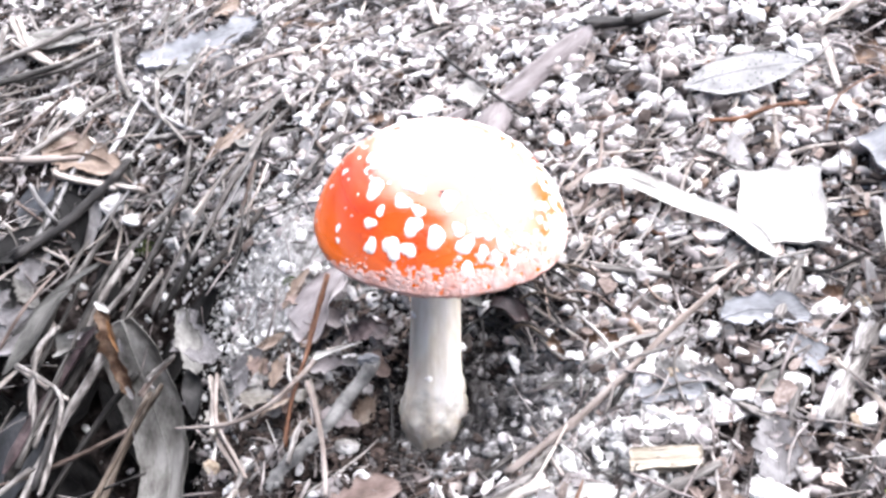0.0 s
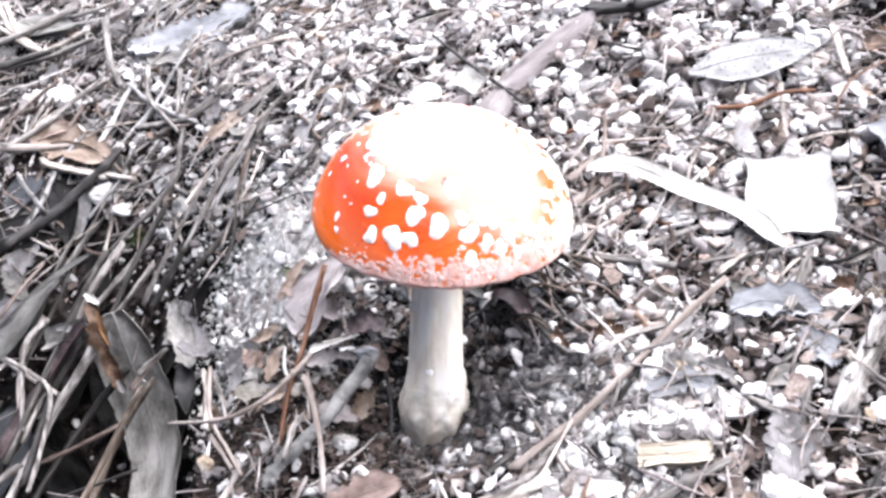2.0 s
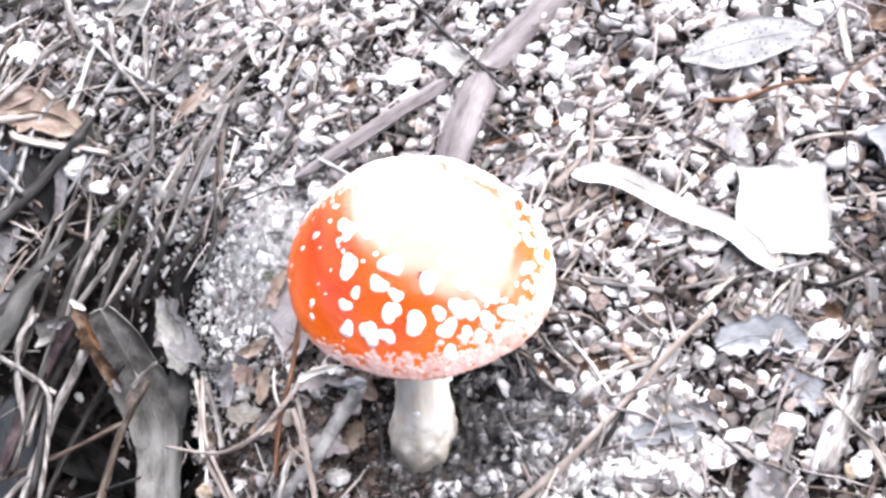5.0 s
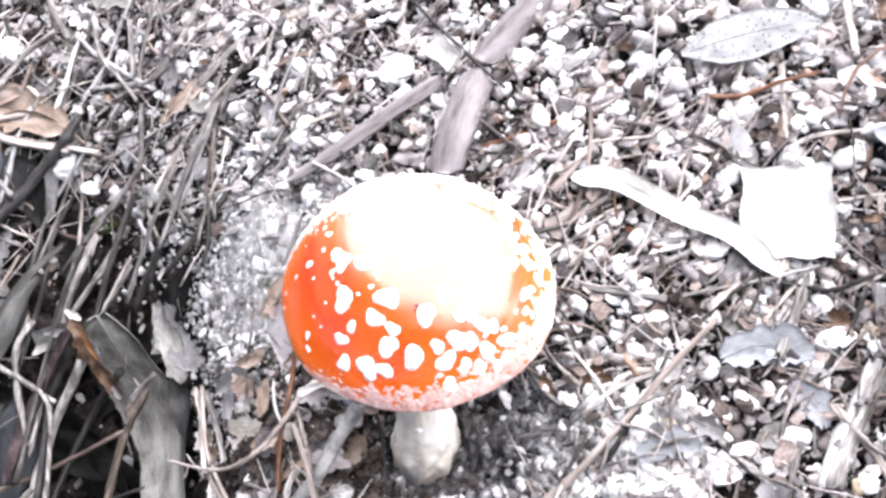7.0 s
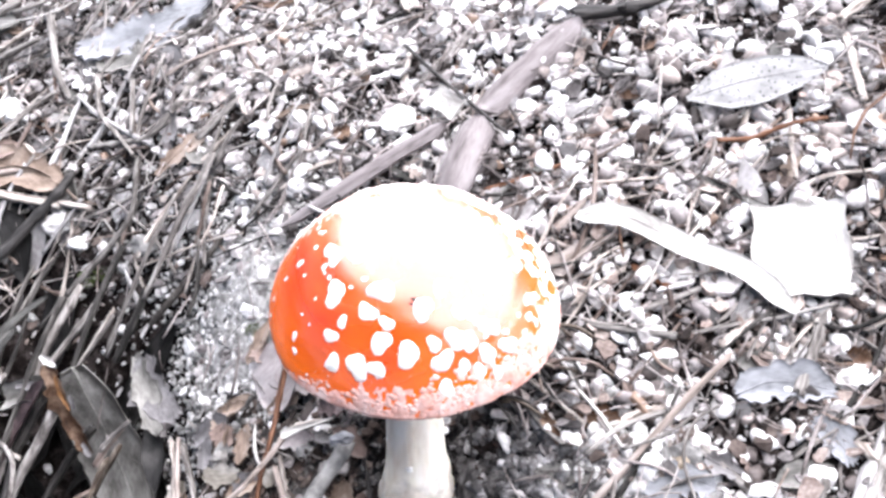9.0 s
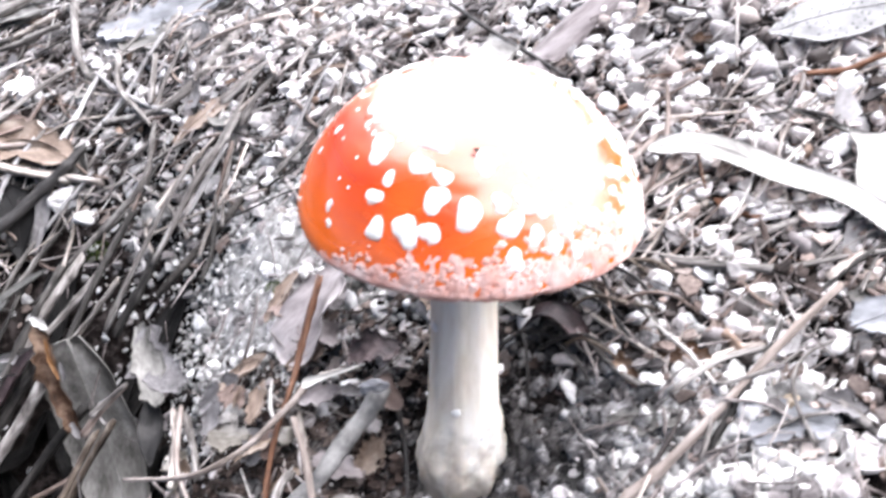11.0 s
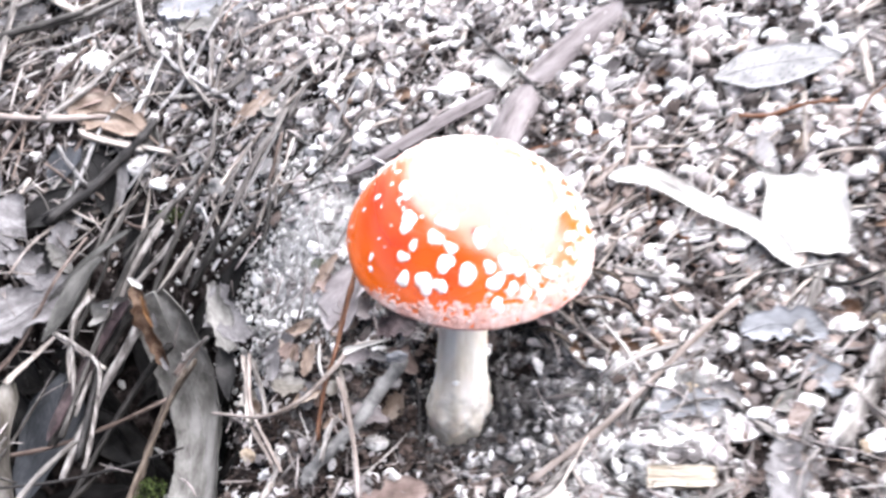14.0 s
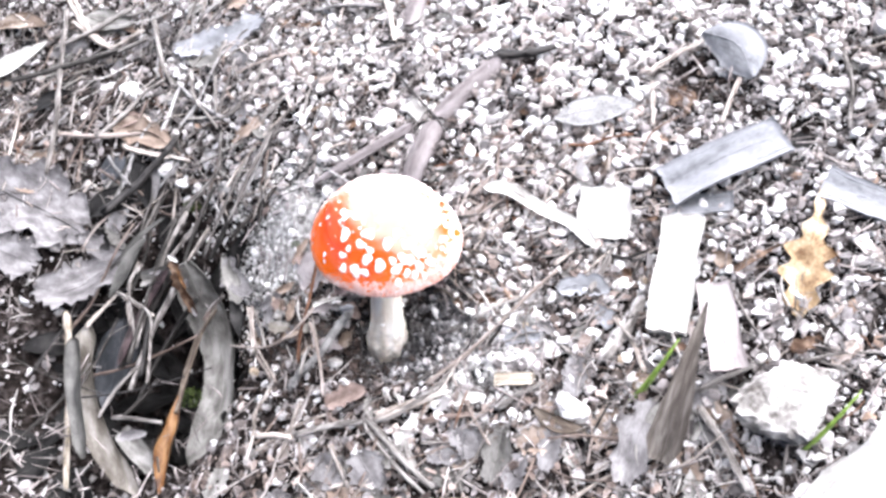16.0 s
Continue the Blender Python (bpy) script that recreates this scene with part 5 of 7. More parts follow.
twig("twig", "pinkish curved twig lying over needles", "bark_tan", [(-0.0916, 0.0095, -0.0159), (-0.0687, -0.0022, -0.0014), (-0.0553, 0.0004, 0.0047), (-0.0466, 0.0090, 0.0076), (-0.0407, 0.0181, 0.0085)], 0.00065, 0.00123)
twig("twig", "torn pale splinter behind the curved twig", "twig_pale", [(-0.0405, 0.0190, 0.0080), (-0.0333, 0.0211, 0.0104), (-0.0265, 0.0194, 0.0128)], 0.00132, 0.00044)
twig("stick", "smooth grey stick with a blue-grey knob", "grey_stone", [(-0.0206, 0.0113, 0.0125), (-0.0270, 0.0034, 0.0078), (-0.0349, -0.0091, 0.0056), (-0.0480, -0.0214, -0.0006), (-0.0532, -0.0268, -0.0040)], 0.0027, 0.0019)
twig("pine_needle", "pale thin needle by the stick", "twig_pale", [(-0.0437, 0.0167, -0.0004), (-0.0383, -0.0045, 0.0015), (-0.0351, -0.0254, 0.0000)], 0.00098, 0.00084)
twig("twig", "dark thin root beside the stem", "twig_dark", [(-0.0166, 0.0108, 0.0048), (-0.0149, 0.0011, 0.0027), (-0.0141, -0.0145, 0.0023)], 0.00084, 0.00056)
leaf("leaf_fragment", "torn grey leaf with ragged hole", "leaf_grey", [(-0.1055, 0.0804, -0.0213), (-0.0984, 0.0614, -0.0243), (-0.0911, 0.0441, -0.0224)], 0.0108, shape="torn", cup=0.3)
twig("pine_needle", "grey needle bent in the litter", "twig_grey", [(-0.0849, 0.0391, -0.0222), (-0.0788, 0.0093, -0.0156), (-0.0688, -0.0103, -0.0101), (-0.0622, -0.0218, -0.0062)], 0.00075, 0.00067)
twig("pine_needle", "grey needle in the litter", "twig_grey", [(-0.0811, 0.0377, -0.0210), (-0.0747, 0.0197, -0.0160), (-0.0702, 0.0057, -0.0117)], 0.00095, 0.00071)
twig("twig", "pale splinter buried by the stem foot", "twig_grey", [(0.0140, -0.0329, 0.0069), (0.0219, -0.0300, 0.0116), (0.0275, -0.0248, 0.0128)], 0.00147, 0.00061)
leaf("leaf_fragment", "brown leaf bit among pebbles", "leaf_tan", [(-0.0696, 0.0439, -0.0122), (-0.0625, 0.0406, -0.0060), (-0.0558, 0.0435, -0.0022)], 0.0066, shape="lance", cup=0.4)

# dark dead rootlets tangled in the shade beside the stem
for k in range(18):
    x, y, a, d = thing_rng.uniform(0.014, 0.05), thing_rng.uniform(0.004, 0.036), thing_rng.gauss(-0.7, 0.6), thing_rng.uniform(0.005, 0.013)
    line_ = []
    for q in (-1, -0.35, 0.35, 1):
        px, py = x + q * d * math.cos(a), y + q * d * math.sin(a)
        line_.append((px, py, float(height(px, py)) + 0.004 + 0.006 * (1 - q * q) * thing_rng.uniform(0.5, 1)))
    kind_ = thing_rng.choice(("twig_dark", "twig_dark", "twig_brown", "husk"))
    twig("root", {"twig_dark": "dark dead rootlet arching over soil", "twig_brown": "brown dead rootlet arching over soil", "husk": "red-brown dead rootlet arching over soil"}[kind_], kind_, line_, 0.0007, 0.0004)

# the leafy hollow
twig("stick", "dark wet stick lying across leaves", "twig_dark", [(-0.1892, 0.1250, -0.0247), (-0.1769, 0.1354, -0.0218), (-0.1663, 0.1483, -0.0181), (-0.1533, 0.1602, -0.0100), (-0.1449, 0.1697, -0.0038)], 0.00331, 0.00229)
leaf("dead_leaf", "brown curled dead leaf among twigs", "leaf_brown", [(-0.1846, 0.1743, -0.0066), (-0.1699, 0.1743, -0.0087), (-0.1494, 0.1663, -0.0084)], 0.0121, shape="lance", cup=0.5, roll=20)
leaf("dead_leaf", "umber dead leaf on litter", "leaf_umber", [(-0.1931, 0.1828, -0.0064), (-0.1816, 0.1872, -0.0030), (-0.1703, 0.1898, -0.0031)], 0.0118, shape="lance", cup=0.3)
twig("twig", "pale twig under the dark stick", "twig_pale", [(-0.1803, 0.1683, -0.0094), (-0.1597, 0.1631, -0.0117), (-0.1350, 0.1533, -0.0103)], 0.00130, 0.00155)
twig("twig", "long grey twig over litter", "twig_grey", [(-0.2002, 0.1737, -0.0048), (-0.1869, 0.1843, -0.0012), (-0.1720, 0.2026, 0.0051), (-0.1570, 0.2122, 0.0105)], 0.00202, 0.00135)
twig("twig", "grey straight twig over litter", "twig_grey", [(-0.2235, 0.2459, -0.0001), (-0.2005, 0.2503, 0.0038), (-0.1765, 0.2553, 0.0116)], 0.00162, 0.00147)
twig("stick", "brown stick fading to grey on gravel", "twig_grey", [(-0.1393, 0.1840, -0.0009), (-0.1207, 0.1777, 0.0055), (-0.1077, 0.1714, 0.0127), (-0.0935, 0.1852, 0.0221), (-0.0851, 0.2098, 0.0256)], 0.00131, 0.00170)
twig("twig", "short grey twig on gravel", "twig_grey", [(-0.0846, 0.1591, 0.0190), (-0.0762, 0.1644, 0.0244), (-0.0676, 0.1695, 0.0293)], 0.00174, 0.00124)
twig("twig", "bent thin twig standing in litter", "twig_grey", [(-0.1379, 0.2151, 0.0151), (-0.1349, 0.1959, 0.0096), (-0.1250, 0.1810, 0.0073), (-0.1148, 0.1653, 0.0073)], 0.00119, 0.00093)
twig("pine_needle", "grey needle leaning on litter", "twig_grey", [(-0.1197, 0.2049, 0.0182), (-0.1171, 0.1769, 0.0106)], 0.00106, 0.00092)
twig("pine_needle", "long pale needle bundle over litter", "twig_grey", [(-0.0766, 0.1441, 0.0214), (-0.0817, 0.1343, 0.0154), (-0.0870, 0.1243, 0.0115), (-0.0936, 0.1107, 0.0031), (-0.1026, 0.0979, -0.0090)], 0.00176, 0.00106)
twig("pine_needle", "long grey needle over litter", "twig_grey", [(-0.1108, 0.1580, 0.0121), (-0.1111, 0.1472, 0.0065), (-0.1117, 0.1326, 0.0017), (-0.1238, 0.1219, -0.0086), (-0.1372, 0.1103, -0.0179)], 0.00134, 0.00110)
twig("pine_needle", "grey needle over litter", "twig_dull", [(-0.1134, 0.1227, -0.0035), (-0.1206, 0.1103, -0.0120), (-0.1287, 0.0950, -0.0237), (-0.1325, 0.0814, -0.0302)], 0.00141, 0.00117)
twig("pine_needle", "grey needle slanting into the hollow", "twig_grey", [(-0.1326, 0.1123, -0.0162), (-0.1440, 0.0926, -0.0274), (-0.1543, 0.0633, -0.0437), (-0.1591, 0.0342, -0.0508)], 0.00205, 0.00160)
twig("pine_needle", "grey needle slanting into the hollow", "twig_dull", [(-0.1388, 0.1079, -0.0172), (-0.1490, 0.0826, -0.0310), (-0.1569, 0.0537, -0.0434), (-0.1613, 0.0226, -0.0500)], 0.00168, 0.00146)
twig("pine_needle", "dark needle slanting into the hollow", "twig_dark", [(-0.1426, 0.1017, -0.0258), (-0.1510, 0.0733, -0.0409), (-0.1532, 0.0441, -0.0492), (-0.1527, 0.0138, -0.0522)], 0.00200, 0.00167)
twig("pine_needle", "pale needle crossing the others", "twig_grey", [(-0.1147, 0.0933, -0.0131), (-0.1214, 0.0867, -0.0199), (-0.1290, 0.0801, -0.0261)], 0.00103, 0.00080)
twig("twig", "thin grey twig bent over the hollow", "twig_grey", [(-0.1737, 0.0680, -0.0392), (-0.1630, 0.0616, -0.0403), (-0.1512, 0.0513, -0.0414), (-0.1477, 0.0286, -0.0448), (-0.1436, 0.0016, -0.0403)], 0.00107, 0.00086)
twig("pine_needle", "arched pale needle in the hollow", "twig_grey", [(-0.1604, 0.0841, -0.0335), (-0.1663, 0.0753, -0.0362), (-0.1657, 0.0618, -0.0420), (-0.1586, 0.0368, -0.0474)], 0.00124, 0.00101)
leaf("gum_leaf", "grey-green narrow leaf at the hollow", "leaf_dull", [(-0.1583, 0.1025, -0.0262), (-0.1659, 0.0931, -0.0305), (-0.1727, 0.0800, -0.0373), (-0.1806, 0.0674, -0.0440)], 0.0102, shape="lance", cup=0.3)
leaf("dead_leaf", "blue-grey dark leaf under the stick", "slate", [(-0.1926, 0.1432, -0.0240), (-0.1873, 0.1558, -0.0172), (-0.1843, 0.1671, -0.0138)], 0.0181, shape="lance", cup=0.4)
leaf("dead_leaf", "dark leaf in the hollow", "leaf_dark", [(-0.1792, 0.1619, -0.0136), (-0.1696, 0.1494, -0.0210), (-0.1634, 0.1300, -0.0290)], 0.0154, shape="lance", cup=0.3)
twig("twig", "pale arched twig over grey litter", "twig_pale", [(-0.2428, 0.3135, 0.0075), (-0.2293, 0.2848, 0.0066), (-0.2172, 0.2667, 0.0049), (-0.2039, 0.2541, 0.0043)], 0.00138, 0.00108)
twig("twig", "grey broken twig standing in litter", "twig_grey", [(-0.1735, 0.2723, 0.0147), (-0.1628, 0.2334, 0.0116), (-0.1557, 0.2164, 0.0114), (-0.1505, 0.2069, 0.0092)], 0.00199, 0.00128)
twig("root", "fine arched root on gravel", "twig_dark", [(-0.0752, 0.1367, 0.0147), (-0.0664, 0.1270, 0.0161), (-0.0558, 0.1169, 0.0182), (-0.0469, 0.1107, 0.0204)], 0.00081, 0.00058)
leaf("leaf_fragment", "grey-green leaf fragment standing in gravel", "leaf_grey", [(-0.1529, 0.2159, 0.0085), (-0.1487, 0.2058, 0.0060), (-0.1484, 0.1986, 0.0032)], 0.0066, shape="lance", cup=0.3)
leaf("bark_fragment", "pale grey bark slab on gravel", "bark_pale", [(-0.0921, 0.2542, 0.0278), (-0.1108, 0.2418, 0.0229), (-0.1347, 0.2413, 0.0158), (-0.1539, 0.2413, 0.0129)], 0.026, shape="torn", cup=0.2, thick=0.0015)
leaf("bark_fragment", "grey weathered bark slab on gravel", "leaf_grey", [(-0.1092, 0.2389, 0.0211), (-0.1201, 0.2254, 0.0170), (-0.1427, 0.2346, 0.0113)], 0.019, shape="torn", cup=0.2, thick=0.0015)
leaf("dead_leaf", "grey dead leaf on needle litter", "leaf_grey", [(-0.2288, 0.2809, 0.0017), (-0.2165, 0.2808, 0.0016), (-0.1973, 0.2771, 0.0063)], 0.0154, shape="lance", cup=0.3)
twig("twig", "grey twig across leaves", "twig_grey", [(-0.2230, 0.2760, 0.0056), (-0.2072, 0.2857, 0.0075), (-0.1861, 0.2819, 0.0145), (-0.1716, 0.2876, 0.0176)], 0.00169, 0.00123)
leaf("curled_leaf", "rust-brown curled leaf standing in the hollow", "leaf_rust", [(-0.1342, 0.0715, -0.0122), (-0.1315, 0.0655, -0.0196), (-0.1289, 0.0603, -0.0309), (-0.1230, 0.0527, -0.0434)], 0.0098, shape="torn", cup=0.9, roll=0)
leaf("leaf_fragment", "pale torn tip above the rust leaf", "leaf_white", [(-0.1363, 0.0730, -0.0105), (-0.1304, 0.0693, -0.0124)], 0.0032, shape="torn", cup=0.4)
leaf("bark_curl", "pale curled bark behind the rust leaf", "leaf_olive", [(-0.1603, 0.0774, -0.0409), (-0.1519, 0.0769, -0.0377), (-0.1388, 0.0742, -0.0319)], 0.0147, shape="strip", cup=1.1)
leaf("gum_leaf", "long grey curved leaf rising from the hollow", "leaf_olive", [(-0.1304, 0.0801, -0.0260), (-0.1235, 0.0698, -0.0537), (-0.1155, 0.0543, -0.0687), (-0.1093, 0.0344, -0.0705), (-0.1068, 0.0098, -0.0697), (-0.1086, -0.0174, -0.0683), (-0.1093, -0.0534, -0.0664)], 0.0271, shape="strip", cup=0.45, taper=0.95, thick=0.0008, rib=True)
twig("twig", "thin forked twig across the long leaf", "twig_grey", [(-0.1085, 0.0353, -0.0177), (-0.1034, 0.0401, -0.0149), (-0.0980, 0.0420, -0.0112)], 0.00092, 0.00072)
twig("twig", "grey stalk along the long leaf", "twig_brown", [(-0.1112, 0.0322, -0.0226), (-0.1057, 0.0388, -0.0178), (-0.1001, 0.0442, -0.0146)], 0.00133, 0.00092)
leaf("curled_leaf", "bright orange-brown rolled leaf in the hollow", "leaf_orange", [(-0.1281, 0.0010, -0.0544), (-0.1261, -0.0226, -0.0518), (-0.1301, -0.0379, -0.0557), (-0.1287, -0.0630, -0.0557)], 0.0145, shape="lance", cup=1.0)
twig("twig", "brown dry stalk behind the long leaf", "husk", [(-0.1098, 0.0383, -0.0271), (-0.1174, 0.0187, -0.0353), (-0.1186, -0.0161, -0.0288), (-0.1186, -0.0276, -0.0255)], 0.00101, 0.00130)
leaf("gum_leaf", "long cream-brown curved leaf in the hollow", "leaf_cream", [(-0.1934, 0.0536, -0.0557), (-0.1942, 0.0255, -0.0660), (-0.1865, -0.0001, -0.0757), (-0.1695, -0.0272, -0.0742), (-0.1452, -0.0551, -0.0680)], 0.0193, shape="strip", cup=0.7, taper=0.8)
leaf("gum_leaf", "grey-brown dry leaf beside the stalk", "leaf_dull", [(-0.1987, 0.0414, -0.0499), (-0.1915, 0.0071, -0.0534), (-0.1722, -0.0429, -0.0464)], 0.0107, shape="strip", cup=0.6)
twig("grass_stalk", "straight pale straw stalk standing in litter", "cream_wood", [(-0.2046, 0.0561, -0.0440), (-0.2009, 0.0307, -0.0552), (-0.1977, 0.0017, -0.0653), (-0.1872, -0.0511, -0.0675)], 0.00216, 0.00182)
leaf("dead_leaf", "large pale grey leaf resting on litter", "leaf_lilac", [(-0.2956, 0.1685, -0.0228), (-0.2576, 0.1411, -0.0224), (-0.2285, 0.1248, -0.0244), (-0.2043, 0.1117, -0.0321)], 0.0548, shape="torn", cup=0.25, thick=0.0008)
leaf("dead_leaf", "crumpled grey leaf hanging over the hollow", "leaf_lilac", [(-0.1737, 0.0951, -0.0373), (-0.1931, 0.0848, -0.0448), (-0.2100, 0.0742, -0.0450), (-0.2282, 0.0752, -0.0410)], 0.0338, shape="torn", cup=0.5, thick=0.0008)
leaf("dead_leaf", "blue-grey leaf deep in the hollow", "leaf_slate", [(-0.1771, 0.0676, -0.0668), (-0.1783, 0.0429, -0.0745), (-0.1787, 0.0058, -0.0731)], 0.0300, shape="lance", cup=0.2)
twig("twig", "pale thin twig bridging the hollow", "twig_grey", [(-0.1590, -0.0206, -0.0407), (-0.1438, -0.0252, -0.0353), (-0.1263, -0.0327, -0.0272)], 0.00126, 0.00112)
twig("twig", "bent pale needle over the hollow", "twig_grey", [(-0.1507, 0.0143, -0.0412), (-0.1607, -0.0043, -0.0387), (-0.1657, -0.0232, -0.0369)], 0.00116, 0.00102)
twig("twig", "pale kinked twig below the long leaf", "twig_pale", [(-0.0634, -0.0262, -0.0061), (-0.0708, -0.0372, -0.0104), (-0.0711, -0.0482, -0.0120), (-0.0731, -0.0648, -0.0130)], 0.00119, 0.00105)
twig("twig", "pale broken stick end", "twig_pale", [(-0.0697, -0.0500, -0.0131), (-0.0597, -0.0525, -0.0089), (-0.0499, -0.0556, -0.0056)], 0.00182, 0.00169)
twig("pine_needle", "tan arched needle by the long leaf", "bark_tan", [(-0.0829, 0.0390, -0.0188), (-0.0768, 0.0094, -0.0126), (-0.0664, -0.0117, -0.0063), (-0.0608, -0.0228, -0.0041)], 0.00095, 0.0008)
twig("twig", "straw twig at the hollow edge", "twig_pale", [(-0.0461, -0.0360, -0.0030), (-0.0527, -0.0564, -0.0081), (-0.0573, -0.0659, -0.0114)], 0.00117, 0.00104)

# larger pieces on the slope beside the hollow
leaf("plank_chip", "bleached flat wooden slat on gravel", "wood", [(0.1579, 0.0344, 0.0575), (0.1396, -0.0313, 0.0457)], 0.0207, shape="plate", cup=0.03, thick=0.003)
leaf("plank_chip", "pale flat bark piece beside the slat", "leaf_mauve", [(0.1652, -0.0078, 0.0537), (0.1651, -0.0568, 0.0499)], 0.0169, shape="plate", cup=0.15, thick=0.0015)
leaf("bark_slab", "grey-white bark slab resting on another", "bark_pale", [(0.1505, 0.0508, 0.0619), (0.1792, 0.0579, 0.0748), (0.2112, 0.0657, 0.0846)], 0.0249, shape="plate", cup=0.1, thick=0.0018)
leaf("bark_slab", "thin grey bark slab underneath another", "bark_pale", [(0.1521, 0.0434, 0.0535), (0.1670, 0.0404, 0.0593), (0.1823, 0.0356, 0.0662)], 0.0119, shape="plate", cup=0.1, thick=0.0012)
leaf("oak_leaf", "lobed ochre-yellow dead leaf on gravel", "leaf_ochre", [(0.2259, 0.0370, 0.0785), (0.2171, 0.0126, 0.0744), (0.2094, -0.0078, 0.0649), (0.2012, -0.0319, 0.0570)], 0.0333, shape="lobed", cup=0.3, rib=True)
leaf("bark_slab", "pale blue-grey bark piece on gravel", "bark_pale", [(0.2254, 0.0360, 0.0795), (0.2418, 0.0245, 0.0790), (0.2548, 0.0152, 0.0805)], 0.0194, shape="plate", cup=0.1, thick=0.0012)
stone("rock", "white quartz rock with dark underside", "rock", (0.1831, -0.0821, 0.0550), 0.0302, flat=0.5, turn=10, under=0.5)
leaf("bark_slab", "large bleached slab at the edge of gravel", "wood", [(0.1957, -0.1378, 0.0441), (0.2167, -0.1237, 0.0508), (0.2367, -0.1108, 0.0604)], 0.0453, shape="plate", cup=0.04, thick=0.005)
leaf("dry_husk", "grey-brown pointed husk standing up from leaves", "husk_grey", [(0.1277, -0.0967, 0.0376), (0.1340, -0.0831, 0.0532), (0.1411, -0.0648, 0.0689), (0.1514, -0.0405, 0.0823)], 0.0241, shape="spear", cup=0.8, thick=0.001, rib=True)
leaf("dead_leaf", "pale grey leaf leaning on the husk", "leaf_lilac", [(0.1299, -0.0653, 0.0368), (0.1200, -0.0824, 0.0337), (0.1111, -0.1036, 0.0295)], 0.0215, shape="torn", cup=0.3)
leaf("dead_leaf", "grey-green broad leaf below the husk", "leaf_grey", [(0.1321, -0.0673, 0.0391), (0.1266, -0.0826, 0.0343), (0.1187, -0.0963, 0.0322)], 0.0138, shape="lance", cup=0.3)
leaf("dead_leaf", "grey leaf half under gravel", "leaf_lilac", [(0.0961, -0.0350, 0.0324), (0.0930, -0.0570, 0.0295)], 0.0125, shape="torn", cup=0.2)
leaf("dead_leaf", "dark leaf under white stone", "leaf_brown", [(0.0756, -0.0619, 0.0224), (0.0893, -0.0701, 0.0221), (0.0977, -0.0757, 0.0248)], 0.0096, shape="lance", cup=0.3)
leaf("dead_leaf", "pale grey dead leaf on litter", "leaf_lilac", [(0.0834, -0.0693, 0.0249), (0.0765, -0.0914, 0.0203)], 0.0126, shape="torn", cup=0.2)
twig("twig", "grey stick leaning on the rock", "twig_grey", [(0.1503, -0.0641, 0.0443), (0.1615, -0.0608, 0.0495), (0.1752, -0.0570, 0.0538)], 0.00151, 0.00116)
twig("twig", "pale twig before the rock", "twig_pale", [(0.1508, -0.0710, 0.0403), (0.1548, -0.0805, 0.0387), (0.1605, -0.0951, 0.0379)], 0.00160, 0.00137)
twig("twig", "pale twig by the grass", "twig_pale", [(0.1183, -0.0166, 0.0369), (0.1243, -0.0324, 0.0376), (0.1277, -0.0482, 0.0373)], 0.00173, 0.00124)
twig("stick", "grey straight stick on gravel", "twig_grey", [(0.1331, -0.0085, 0.0406), (0.1224, -0.0227, 0.0367), (0.1110, -0.0399, 0.0360)], 0.00226, 0.00276)
twig("twig", "thin grey twig beside the slat", "twig_grey", [(0.1403, -0.0097, 0.0482), (0.1421, -0.0333, 0.0469), (0.1442, -0.0472, 0.0460)], 0.00098, 0.00073)
twig("twig", "dark forked twig on gravel", "twig_dark", [(0.1785, -0.0287, 0.0520), (0.1820, -0.0414, 0.0533), (0.1833, -0.0514, 0.0513)], 0.00095, 0.00072)
leaf("leaf_fragment", "brown leaf piece beneath the slat", "leaf_brown", [(0.1694, 0.0118, 0.0533), (0.1739, 0.0054, 0.0548), (0.1770, 0.0032, 0.0554)], 0.0102, shape="lance", cup=0.3)
leaf("bark_fragment", "dark brown bark strip on gravel", "leaf_rust", [(0.1768, -0.0023, 0.0561), (0.1886, 0.0018, 0.0626), (0.2049, 0.0089, 0.0655)], 0.0050, shape="spike", cup=0.4)
leaf("dead_leaf", "pale curled leaf over a small hollow", "bark_pale", [(0.1816, 0.1427, 0.0919), (0.1977, 0.1294, 0.0938), (0.2027, 0.1053, 0.0896)], 0.0299, shape="lance", cup=-0.5, roll=20)
twig("twig", "pale bent twig over a small hollow", "twig_pale", [(0.1506, 0.1258, 0.0782), (0.1609, 0.1323, 0.0808), (0.1721, 0.1365, 0.0851), (0.1854, 0.1420, 0.0883)], 0.00161, 0.00129)
twig("twig", "tan short twig at the hollow rim", "twig_pale", [(0.1519, 0.1202, 0.0746), (0.1490, 0.0908, 0.0695)], 0.00142, 0.00126)
twig("twig", "tan twig leaning in gravel", "twig_pale", [(0.1972, 0.1100, 0.0839), (0.1895, 0.0964, 0.0776), (0.1850, 0.0863, 0.0745)], 0.00170, 0.00124)
twig("twig", "grey curved root in gravel", "twig_grey", [(0.2522, 0.1152, 0.0975), (0.2517, 0.0935, 0.0940), (0.2450, 0.0671, 0.0862)], 0.00166, 0.00135)
leaf("bark_fragment", "purple bark strip at the far litter", "bark", [(0.0108, 0.2103, 0.0522), (0.0174, 0.2337, 0.0548), (0.0239, 0.2558, 0.0570)], 0.0134, shape="strip", cup=-0.5)
twig("twig", "brown upright twig at the far litter", "twig_pale", [(-0.0050, 0.2507, 0.0479), (0.0003, 0.2177, 0.0492), (0.0028, 0.1966, 0.0497)], 0.00185, 0.00148)
